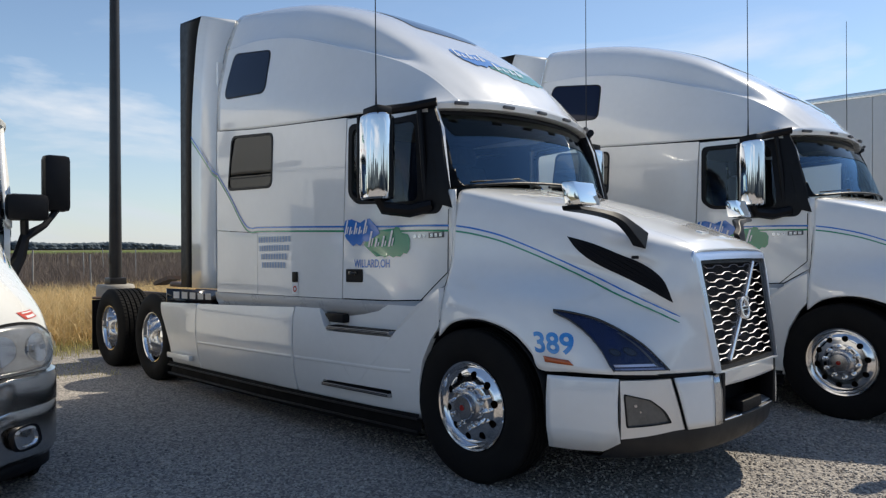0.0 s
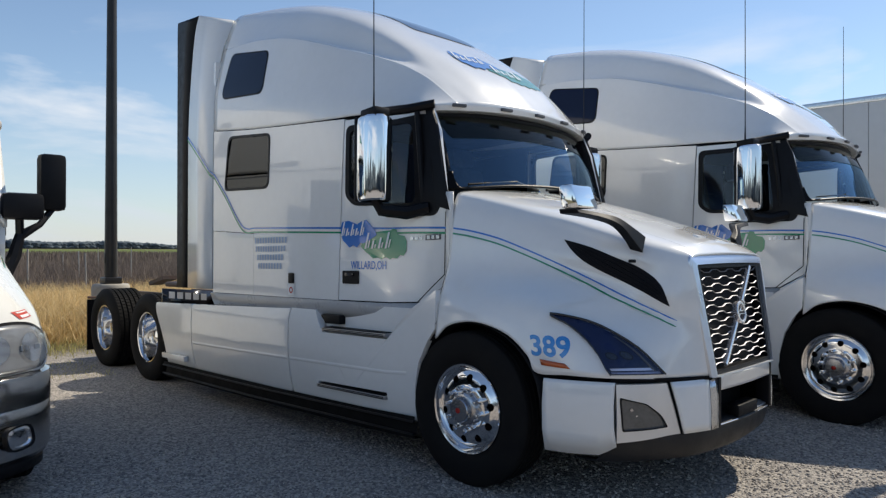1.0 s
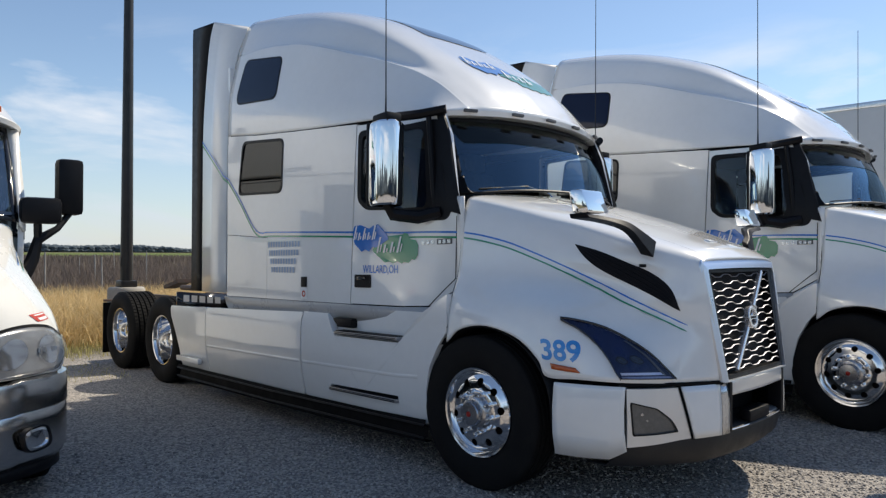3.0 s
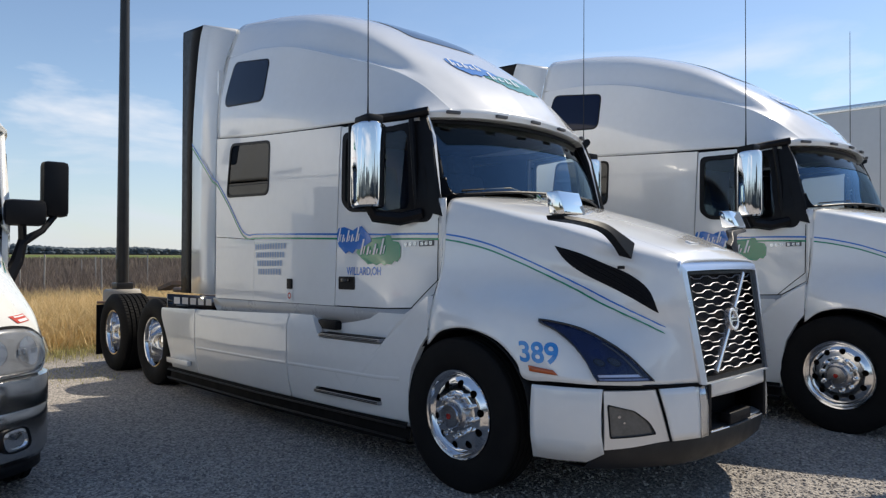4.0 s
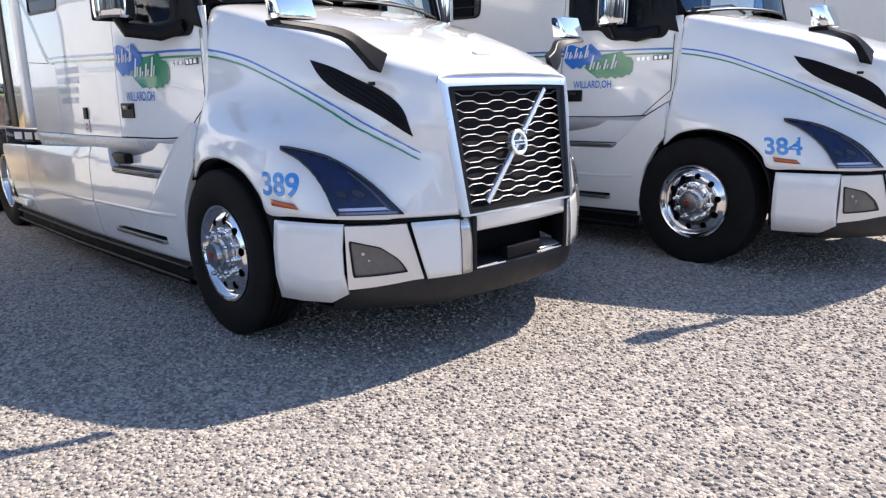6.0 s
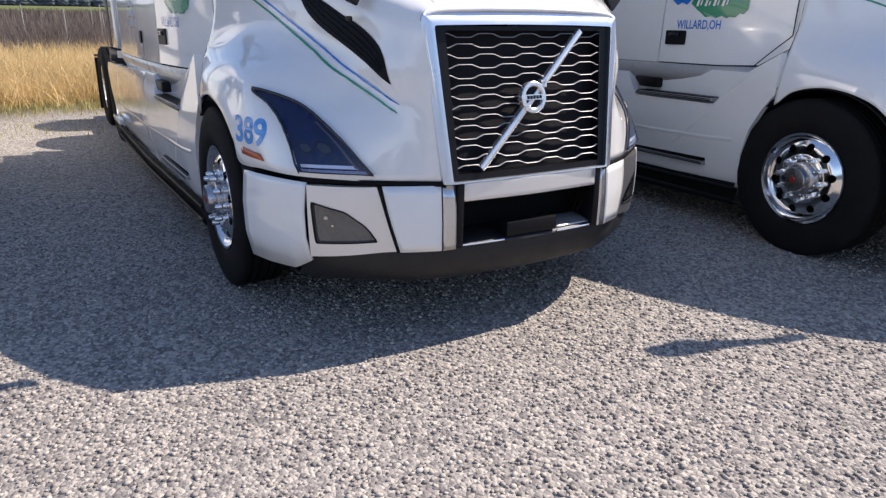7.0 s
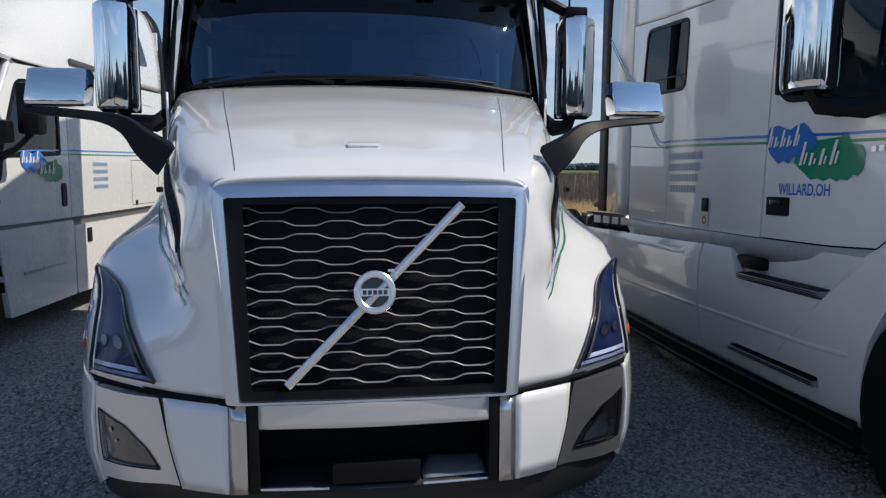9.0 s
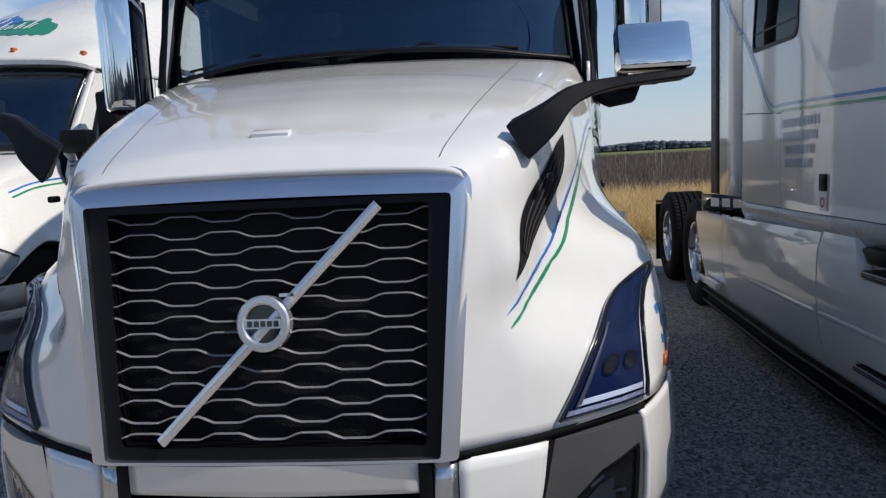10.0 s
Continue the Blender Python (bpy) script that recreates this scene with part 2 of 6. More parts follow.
def lathe(profile, n=48, axis="y"):
    """Turns (radius, along) points about the y axis."""
    g = []
    for r, w in profile:
        g.append([(r * math.cos(2 * math.pi * i / n), w, r * math.sin(2 * math.pi * i / n)) for i in range(n)])
    bm = bmesh.new()
    add_grid(bm, np.array(g), wrap=True)
    return bm


def tube(bm, pts, r, n=8, cap=True):
    """A round rod along points; r may be a list of radii."""
    p = [Vector(q) for q in pts]
    rings = []
    up = Vector((0, 0, 1))
    for i, q in enumerate(p):
        d = (p[min(i + 1, len(p) - 1)] - p[max(i - 1, 0)]).normalized()
        a = d.cross(up if abs(d.z) < 0.95 else Vector((1, 0, 0))).normalized()
        b = d.cross(a)
        rr = r[i] if isinstance(r, (list, tuple)) else r
        rings.append([bm.verts.new(q + a * rr * math.cos(2 * math.pi * k / n) + b * rr * math.sin(2 * math.pi * k / n)) for k in range(n)])
    for i in range(len(p) - 1):
        for k in range(n):
            bm.faces.new((rings[i][k], rings[i][(k + 1) % n], rings[i + 1][(k + 1) % n], rings[i + 1][k]))
    if cap:
        bm.faces.new(rings[0])
        bm.faces.new(rings[-1])
    return bm


def rounded(poly, r, k=5):
    """A closed 2D outline with its corners rounded by r (one radius or one a corner)."""
    out = []
    n = len(poly)
    for i, c in enumerate(poly):
        c = np.array(c, float)
        a, b = np.array(poly[i - 1], float) - c, np.array(poly[(i + 1) % n], float) - c
        la, lb = np.linalg.norm(a), np.linalg.norm(b)
        rr = min(r[i] if isinstance(r, (list, tuple)) else r, la * 0.48, lb * 0.48)
        p, q = c + a / la * rr, c + b / lb * rr
        for t in np.linspace(0, 1, k):
            out.append(tuple((1 - t) ** 2 * p + 2 * t * (1 - t) * c + t * t * q))
    return out


def reach(poly, c, th):
    """How far the outline lies from c in the direction th."""
    d = (math.cos(th), math.sin(th))
    best = 1e9
    for i in range(len(poly)):
        ax, ay = poly[i - 1][0] - c[0], poly[i - 1][1] - c[1]
        bx, by = poly[i][0] - c[0], poly[i][1] - c[1]
        ex, ey = bx - ax, by - ay
        den = d[0] * ey - d[1] * ex
        if abs(den) < 1e-12:
            continue
        s = (ax * ey - ay * ex) / den
        u = (ax * d[1] - ay * d[0]) / den
        if s > 0 and -1e-9 <= u <= 1 + 1e-9:
            best = min(best, s)
    return best


def ring_grid(outer, hole, fn, n=72, k=5):
    """A panel from an outer outline to a hole in it, mapped to 3D by fn(a, b)."""
    c = np.mean(np.array(hole), 0)
    ths = sorted(set([round(2 * math.pi * i / n, 5) for i in range(n)] + [round(math.atan2(p[1] - c[1], p[0] - c[0]) % (2 * math.pi), 5) for p in list(outer) + list(hole)]))
    rows = []
    for f in np.linspace(0, 1, k):
        row = []
        for th in ths:
            r = (1 - f) * reach(outer, c, th) + f * reach(hole, c, th)
            row.append(fn(c[0] + r * math.cos(th), c[1] + r * math.sin(th)))
        rows.append(row)
    return np.array(rows)


def fill_grid(outline, fn, n=64, k=5):
    """A plain panel inside an outline that can be seen whole from its middle."""
    c = np.mean(np.array(outline), 0)
    e = [(c[0] + 1e-3 * math.cos(t), c[1] + 1e-3 * math.sin(t)) for t in np.linspace(0, 2 * math.pi, 12, endpoint=False)]
    return ring_grid(outline, e, fn, n, k)


def ring_bm(g):
    bm = bmesh.new()
    add_grid(bm, g, wrap=True)
    bmesh.ops.remove_doubles(bm, verts=bm.verts, dist=0.0005)
    return bm


def slab(g, depth):
    """The panel g with a rim folded back by the vector depth."""
    bm = bmesh.new()
    v = add_grid(bm, g, wrap=True)
    d = Vector(depth)
    for row in (v[0], v[-1]):
        back = [bm.verts.new(p.co + d) for p in row]
        for i in range(len(row)):
            j = (i + 1) % len(row)
            bm.faces.new((row[i], row[j], back[j], back[i]))
    return bm


from mathutils.bvhtree import BVHTree


def tree_of(*obs):
    vs, fs = [], []
    for ob in obs:
        o = len(vs)
        vs += [v.co.copy() for v in ob.data.vertices]
        fs += [tuple(i + o for i in p.vertices) for p in ob.data.polygons]
    return BVHTree.FromPolygons(vs, fs)


def drape(g, tree, way, off):
    """Lays points on the surface met along way, off proud of it."""
    g = np.array(g, float)
    shape = g.shape
    flat = g.reshape(-1, 3)
    w = Vector(way).normalized()
    for p in flat:
        hit = tree.ray_cast(Vector(p) - w * 0.8, w, 1.6)
        if hit[0] is not None:
            nrm = hit[1] if hit[1].dot(w) < 0 else -hit[1]
            q = hit[0] + nrm * off
            p[:] = q
    return flat.reshape(shape)


def lettering(text, size, bold=0.0):
    """The built-in font as flat (points, faces), left-aligned, base line at 0."""
    cu = bpy.data.curves.new("letters", "FONT")
    cu.body, cu.size = text, size
    cu.resolution_u, cu.offset = 4, bold
    ob = new("letters", cu)
    me = bpy.data.meshes.new_from_object(ob.evaluated_get(bpy.context.evaluated_depsgraph_get()))
    pts = np.array([tuple(v.co) for v in me.vertices])
    faces = [tuple(p.vertices) for p in me.polygons]
    bpy.data.objects.remove(ob)
    bpy.data.meshes.remove(me)
    bpy.data.curves.remove(cu)
    return pts, faces


def text_bm(text, size, fn, bold=0.0):
    pts, faces = lettering(text, size, bold)
    bm = bmesh.new()
    v = [bm.verts.new(fn(p[0], p[1])) for p in pts]
    for f in faces:
        try:
            bm.faces.new([v[i] for i in f])
        except ValueError:
            pass
    return bm


def poly_bm(outlines, fn, depth=None):
    """Flat polygons (2D outlines) mapped to 3D."""
    bm = bmesh.new()
    for o in outlines:
        vs = [bm.verts.new(fn(a, b)) for a, b in o]
        bm.faces.new(vs)
    bmesh.ops.triangulate(bm, faces=bm.faces)
    return bm


# ---- ground ----
def ground_material():
    m = bpy.data.materials.new("gravel_yard")
    m.use_nodes = True
    n, l = m.node_tree.nodes, m.node_tree.links
    b = n["Principled BSDF"]
    b.inputs["Roughness"].default_value = 0.92
    b.inputs["Specular IOR Level"].default_value = 0.25
    co = n.new("ShaderNodeTexCoord")
    vo = n.new("ShaderNodeTexVoronoi")
    vo.inputs["Scale"].default_value = 58
    v2 = n.new("ShaderNodeTexVoronoi")
    v2.inputs["Scale"].default_value = 95
    nb = n.new("ShaderNodeTexNoise")
    nb.inputs["Scale"].default_value = 0.7
    nb.inputs["Detail"].default_value = 5
    for t in (vo, v2, nb):
        l.new(co.outputs["Object"], t.inputs["Vector"])
    ramp = n.new("ShaderNodeValToRGB")
    e = ramp.color_ramp.elements
    e[0].position, e[0].color = 0.0, (0.150, 0.142, 0.142, 1)
    e[1].position, e[1].color = 1.0, (0.510, 0.470, 0.418, 1)
    k = ramp.color_ramp.elements.new(0.5)
    k.color = (0.318, 0.294, 0.273, 1)
    sep = n.new("ShaderNodeSeparateColor")
    l.new(vo.outputs["Color"], sep.inputs[0])
    l.new(sep.outputs[0], ramp.inputs["Fac"])
    dark = n.new("ShaderNodeMix")
    dark.data_type, dark.blend_type = "RGBA", "MULTIPLY"
    dr = n.new("ShaderNodeMapRange")
    dr.inputs[1].default_value, dr.inputs[2].default_value = 0.3, 0.75
    dr.inputs[3].default_value, dr.inputs[4].default_value = 0.45, 0.0
    l.new(nb.outputs["Fac"], dr.inputs[0])
    l.new(dr.outputs[0], dark.inputs[0])
    l.new(ramp.outputs["Color"], dark.inputs[6])
    dark.inputs[7].default_value = (0.72, 0.71, 0.71, 1)
    soil = n.new("ShaderNodeMix")
    soil.data_type = "RGBA"
    sx = n.new("ShaderNodeSeparateXYZ")
    l.new(co.outputs["Object"], sx.inputs[0])
    wob = n.new("ShaderNodeMath")
    wob.operation = "MULTIPLY_ADD"
    wob.inputs[1].default_value = 1.2
    l.new(nb.outputs["Fac"], wob.inputs[0])
    l.new(sx.outputs[0], wob.inputs[2])
    edge = n.new("ShaderNodeMapRange")
    edge.inputs[1].default_value, edge.inputs[2].default_value = -7.1, -8.3
    l.new(wob.outputs[0], edge.inputs[0])
    l.new(edge.outputs[0], soil.inputs[0])
    l.new(dark.outputs[2], soil.inputs[6])
    far = n.new("ShaderNodeValToRGB")
    fe = far.color_ramp.elements
    fe[0].position, fe[0].color = 0.3, (0.10, 0.085, 0.05, 1)
    fe[1].position, fe[1].color = 0.7, (0.17, 0.15, 0.075, 1)
    l.new(nb.outputs["Fac"], far.inputs["Fac"])
    l.new(far.outputs["Color"], soil.inputs[7])
    l.new(soil.outputs[2], b.inputs["Base Color"])
    bp = n.new("ShaderNodeBump")
    bp.inputs["Strength"].default_value, bp.inputs["Distance"].default_value = 0.7, 0.014
    bp.invert = True
    ad = n.new("ShaderNodeMath")
    ad.operation = "MULTIPLY_ADD"
    ad.inputs[1].default_value = 0.4
    l.new(v2.outputs["Distance"], ad.inputs[0])
    l.new(vo.outputs["Distance"], ad.inputs[2])
    l.new(ad.outputs[0], bp.inputs["Height"])
    l.new(bp.outputs["Normal"], b.inputs["Normal"])
    return m


def ground_z(x, y):
    """The yard lies almost level, a touch higher under the second truck."""
    t = min(1.0, max(0.0, (y - 0.4) / 2.4))
    return -0.05 + 0.045 * t * t * (3 - 2 * t)


def build_ground():
    bm = bmesh.new()
    xs = [-3000, -400, -60, -20, -12, -8, -4, 0, 4, 8, 20, 60, 400, 1500]
    ys = [-2000, -300, -60, -20, -8, -4, 0, .4, .8, 1.2, 1.6, 2.0, 2.4, 2.8, 4, 8, 20, 60, 300, 2000]
    add_grid(bm, np.array([[(x, y, ground_z(x, y)) for x in xs] for y in ys]))
    g = new("ground", finish("ground", bm, ground_material()))
    tagged(g, "grey crushed limestone gravel yard, fading to field soil", "ground", kind="structure")


build_ground()


# ---- wheels ----
R_TYRE = 0.512


def tyre_bm(half, grooves):
    """A truck tyre about the y axis: rounded shoulders, ribs between grooves."""
    prof = [(0.290, half * 0.72), (0.305, half * 0.86), (0.35, half * 0.97), (0.41, half * 1.0), (0.462, half * 0.965), (0.492, half * 0.90), (0.506, half * 0.84)]
    tread = []
    for i in range(grooves + 1):
        a = half * 0.84 - (i) * half * 1.68 / (grooves + 1)
        b = half * 0.84 - (i + 1) * half * 1.68 / (grooves + 1)
        if i:
            tread += [(0.497, a + 0.005), (0.497, a - 0.005)]
        tread += [(R_TYRE, a - 0.009), (R_TYRE, b + 0.009)]
    back = [(r, -w) for r, w in reversed(prof)]
    bm = lathe(prof + tread + back, 72)
    return bm


def rim_bm(holes_r, hole, w_of, r_in, r_out, n=10):
    """A wheel disc with round hand holes; w_of(r) is how far out it stands."""
    bm = bmesh.new()
    for k in range(n):
        a0 = 2 * math.pi * k / n
        da = math.pi / n
        sect = [(-da, r_in), (da, r_in), (da, r_out), (-da, r_out)]
        sect = [((a) * holes_r, r - holes_r) for a, r in sect]
        hl = [(hole * math.cos(t), hole * math.sin(t)) for t in np.linspace(0, 2 * math.pi, 16, endpoint=False)]

        def fn(u, v):
            r = v + holes_r
            a = a0 + u / holes_r
            return (r * math.cos(a), w_of(r), r * math.sin(a))
        g = ring_grid(sect, hl, fn, 24, 4)
        v = add_grid(bm, g, wrap=True)
        row = v[-1]
        back = [bm.verts.new(p.co + Vector((0, -0.014, 0))) for p in row]
        for i in range(len(row)):
            j = (i + 1) % len(row)
            bm.faces.new((row[i], row[j], back[j], back[i]))
    bmesh.ops.remove_doubles(bm, verts=bm.verts, dist=0.0012)
    return bm


def make_wheel_meshes():
    w = {}
    # steer wheel: the disc stands out, the hub stands proud
    face = lambda r: 0.088 + 0.030 * max(0.0, min(1.0, (0.262 - r) / 0.05))
    bm = rim_bm(0.208, 0.026, face, 0.160, 0.262)
    fl = lathe([(0.262, 0.088), (0.272, 0.096), (0.284, 0.122), (0.297, 0.126), (0.300, 0.116), (0.292, 0.09), (0.285, -0.12)], 72)
    cen = lathe([(0.160, 0.118), (0.150, 0.122), (0.112, 0.122)], 48)
    for o in (fl, cen):
        me = bpy.data.meshes.new("tmp")
        o.to_mesh(me)
        o.free()
        bm.from_mesh(me)
        bpy.data.meshes.remove(me)
    w["rim_f"] = finish("rim", bm, ALU)
    w["hub_f"] = finish("hub", lathe([(0.114, 0.120), (0.110, 0.150), (0.098, 0.158), (0.082, 0.160), (0.080, 0.192), (0.074, 0.200), (0.030, 0.203), (0.0005, 0.203)], 40), HUBM)
    w["badge"] = finish("hub_badge", lathe([(0.019, 0.203), (0.019, 0.2065), (0.012, 0.208), (0.0005, 0.208)], 24), REDL)
    w["nut"] = finish("lug_nut", lathe([(0.021, 0.0), (0.021, 0.012), (0.0165, 0.014), (0.0155, 0.052), (0.011, 0.062), (0.0005, 0.064)], 10), CHROME)
    w["tyre_f"] = finish("tyre", tyre_bm(0.140, 4), RUBBER)
    w["drum"] = finish("brake_drum", lathe([(0.25, 0.02), (0.25, -0.12), (0.0005, -0.13)], 32), FRAME)
    # drive wheel: a deep dish in a wide single tyre
    face2 = lambda r: -0.020 - 0.03 * max(0.0, min(1.0, (0.262 - r) / 0.06))
    bm = rim_bm(0.205, 0.024, face2, 0.160, 0.250)
    fl = lathe([(0.250, -0.020), (0.262, 0.0), (0.268, 0.10), (0.276, 0.175), (0.284, 0.188), (0.298, 0.192), (0.301, 0.182), (0.292, 0.15), (0.286, -0.18)], 72)
    cen = lathe([(0.160, -0.050), (0.135, -0.050), (0.118, -0.048)], 48)
    for o in (fl, cen):
        me = bpy.data.meshes.new("tmp")
        o.to_mesh(me)
        o.free()
        bm.from_mesh(me)
        bpy.data.meshes.remove(me)
    w["rim_r"] = finish("rim", bm, ALU)
    w["hub_r"] = finish("hub", lathe([(0.120, -0.05), (0.116, 0.03), (0.10, 0.05), (0.096, 0.085), (0.085, 0.105), (0.05, 0.115), (0.0005, 0.117)], 40), CHROME)
    bm = tyre_bm(0.222, 5)
    w["tyre_r"] = finish("tyre", bm, RUBBER)
    return w


WHEELS = make_wheel_meshes()


def tread_cuts():
    """Cross cuts on the drive tyre: shallow dark sipes standing a hair below the ribs."""
    bm = bmesh.new()
    for k in range(64):
        a = 2 * math.pi * k / 64
        for i in range(6):
            y = -0.155 + i * 0.062
            m = Matrix.Rotation(-a - (i % 2) * 0.045, 4, "Y") @ Matrix.Translation((R_TYRE + 0.001, y, 0))
            bmesh.ops.create_cube(bm, size=1, matrix=m @ Matrix.Diagonal((0.010, 0.042, 0.034, 1)))
    return finish("tread", bm, RUBBER, smooth=False)


WHEELS["blocks"] = tread_cuts()
WHEELS["dusty_tyre"] = finish("tyre", tyre_bm(0.222, 5), DUSTY)


def add_wheel(truck, x, y, side, steer, spin=0.0, z0=-0.05, dusty=False):
    """A wheel under a truck; side is -1 for its right, +1 for its left."""
    m = pose(x, y, z0 + R_TYRE - 0.004, 0, spin, 0 if side > 0 else 180)
    k = "f" if steer else "r"
    w = share("wheel", WHEELS["rim_" + k], truck, m)
    tagged(w, "polished aluminium wheel with ten hand holes")
    tagged(share("tyre", WHEELS["dusty_tyre" if dusty else "tyre_" + k], w, Matrix()), "dusty grey-brown rubber tyre" if dusty else "black rubber tyre")
    share("hub", WHEELS["hub_" + k], w, Matrix())
    share("brake_drum", WHEELS["drum"], w, Matrix.Translation((0, 0 if steer else -0.08, 0)))
    if steer:
        share("hub_badge", WHEELS["badge"], w, Matrix())
    else:
        tagged(share("tread", WHEELS["blocks"], w, Matrix()), kind="stuff")
    for i in range(10):
        a = 2 * math.pi * (i + 0.5) / 10
        share("lug_nut", WHEELS["nut"], w, Matrix.Translation((0.138 * math.cos(a), 0.120 if steer else -0.050, 0.138 * math.sin(a))))
    return w


# ---- the long-nosed sleeper tractor ----
def side_y(x, z):
    """Half width of the cab side at x, height z."""
    t = max(0.0, (x + 1.6) / 1.2)
    y = 1.222 - 0.130 * t * t - 0.035 * t
    y -= max(0.0, (z - 1.95)) / 0.70 * 0.085 * max(0.0, min(1.3, (x + 1.5) / 0.8))
    y -= 0.012 * max(0.0, z - 2.3)
    return y


BELT = [(-3.66, 2.775), (-3.0, 2.705), (-2.4, 2.66), (-1.8, 2.625), (-1.46, 2.605), (-1.0, 2.605), (-0.72, 2.63)]


def belt_z(x):
    return float(np.interp(x, [p[0] for p in BELT], [p[1] for p in BELT]))


# hood and wing: curves from the grille back to the scuttle (right half, y given as half width)
HOOD = [
    [(1.185, .485, .765), (1.12, .61, .762), (1.04, .755, .76), (.83, 1.055, .772), (.60, 1.165, .775), (.415, 1.213, .775), (.355, 1.222, .875), (.20, 1.228, .990), (-.05, 1.232, 1.045), (-.28, 1.23, 1.005), (-.42, 1.215, .90)],
    [(1.165, .50, .96), (1.10, .60, .95), (1.02, .735, .94), (.80, .975, .955), (.58, 1.130, .975), (.42, 1.185, 1.0), (.33, 1.195, 1.04), (.18, 1.205, 1.095), (-.05, 1.21, 1.125), (-.28, 1.21, 1.115), (-.42, 1.195, 1.08)],
    [(1.150, .515, 1.10), (1.09, .585, 1.10), (1.01, .668, 1.10), (.82, .770, 1.125), (.60, .985, 1.150), (.44, 1.115, 1.16), (.33, 1.135, 1.185), (.18, 1.15, 1.205), (-.05, 1.16, 1.215), (-.28, 1.165, 1.215), (-.42, 1.165, 1.20)],
    [(1.135, .53, 1.22), (1.085, .59, 1.23), (1.01, .675, 1.24), (.84, .732, 1.25), (.62, .820, 1.295), (.46, .882, 1.325), (.33, .925, 1.345), (.18, .970, 1.365), (-.05, 1.025, 1.385), (-.28, 1.065, 1.40), (-.42, 1.09, 1.41)],
    [(1.115, .545, 1.33), (1.075, .585, 1.345), (1.0, .652, 1.36), (.84, .724, 1.385), (.62, .803, 1.44), (.46, .852, 1.485), (.33, .888, 1.52), (.18, .925, 1.56), (-.05, .98, 1.61), (-.28, 1.03, 1.655), (-.42, 1.06, 1.68)],
    [(1.095, .548, 1.43), (1.06, .575, 1.445), (.99, .63, 1.465), (.83, .722, 1.50), (.62, .782, 1.565), (.46, .815, 1.615), (.33, .842, 1.66), (.18, .89, 1.705), (-.05, .935, 1.77), (-.28, .985, 1.83), (-.42, 1.02, 1.865)],
    [(1.090, .515, 1.480), (1.03, .53, 1.515), (.96, .575, 1.54), (.81, .655, 1.585), (.61, .715, 1.65), (.46, .75, 1.695), (.33, .775, 1.735), (.18, .80, 1.78), (-.05, .84, 1.845), (-.28, .885, 1.905), (-.42, .92, 1.935)],
    [(1.100, .30, 1.494), (1.03, .31, 1.545), (.96, .33, 1.575), (.81, .37, 1.625), (.61, .40, 1.695), (.46, .42, 1.74), (.33, .44, 1.78), (.18, .45, 1.825), (-.05, .47, 1.885), (-.26, .48, 1.94), (-.36, .49, 1.962)],
    [(1.104, 0, 1.498), (1.03, 0, 1.555), (.96, 0, 1.588), (.81, 0, 1.638), (.61, 0, 1.708), (.46, 0, 1.755), (.33, 0, 1.795), (.18, 0, 1.84), (-.05, 0, 1.90), (-.22, 0, 1.945), (-.30, 0, 1.965)],
]

ROOF = [
    [(-3.66, 1.205, 2.79), (-3.0, 1.205, 2.72), (-2.4, 1.205, 2.675), (-1.8, 1.20, 2.64), (-1.3, 1.18, 2.62), (-.98, 1.11, 2.61), (-.72, 1.02, 2.592)],
    [(-3.66, 1.205, 2.95), (-3.0, 1.205, 2.90), (-2.4, 1.203, 2.85), (-1.8, 1.19, 2.79), (-1.3, 1.16, 2.735), (-.96, 1.085, 2.67), (-.68, 1.005, 2.596)],
    [(-3.66, 1.19, 3.22), (-3.0, 1.185, 3.15), (-2.4, 1.175, 3.07), (-1.8, 1.15, 2.97), (-1.3, 1.11, 2.86), (-.94, 1.03, 2.75), (-.64, .96, 2.600)],
    [(-3.66, 1.115, 3.60), (-3.0, 1.112, 3.555), (-2.4, 1.105, 3.445), (-1.8, 1.075, 3.26), (-1.3, 1.01, 3.085), (-.92, .915, 2.905), (-.575, .82, 2.605)],
    [(-3.66, 1.105, 3.64), (-3.0, 1.10, 3.59), (-2.4, 1.085, 3.475), (-1.8, 1.05, 3.285), (-1.3, .985, 3.11), (-.915, .89, 2.925), (-.57, .80, 2.606)],
    [(-3.66, 1.09, 3.69), (-3.0, 1.075, 3.625), (-2.4, 1.05, 3.500), (-1.8, .985, 3.305), (-1.3, .90, 3.135), (-.91, .83, 2.955), (-.55, .72, 2.609)],
    [(-3.66, .98, 3.98), (-3.0, .905, 3.90), (-2.4, .89, 3.77), (-1.8, .86, 3.55), (-1.3, .815, 3.285), (-.90, .72, 3.0), (-.52, .62, 2.613)],
    [(-3.66, .80, 4.09), (-3.0, .72, 4.02), (-2.4, .69, 3.88), (-1.8, .65, 3.65), (-1.3, .60, 3.35), (-.88, .54, 3.04), (-.485, .42, 2.618)],
    [(-3.66, .45, 4.14), (-3.0, .40, 4.06), (-2.4, .38, 3.925), (-1.8, .36, 3.685), (-1.3, .33, 3.365), (-.87, .28, 3.045), (-.46, .2, 2.621)],
    [(-3.66, 0, 4.15), (-3.0, 0, 4.07), (-2.4, 0, 3.94), (-1.8, 0, 3.69), (-1.3, 0, 3.37), (-.86, 0, 3.05), (-.45, 0, 2.622)],
]

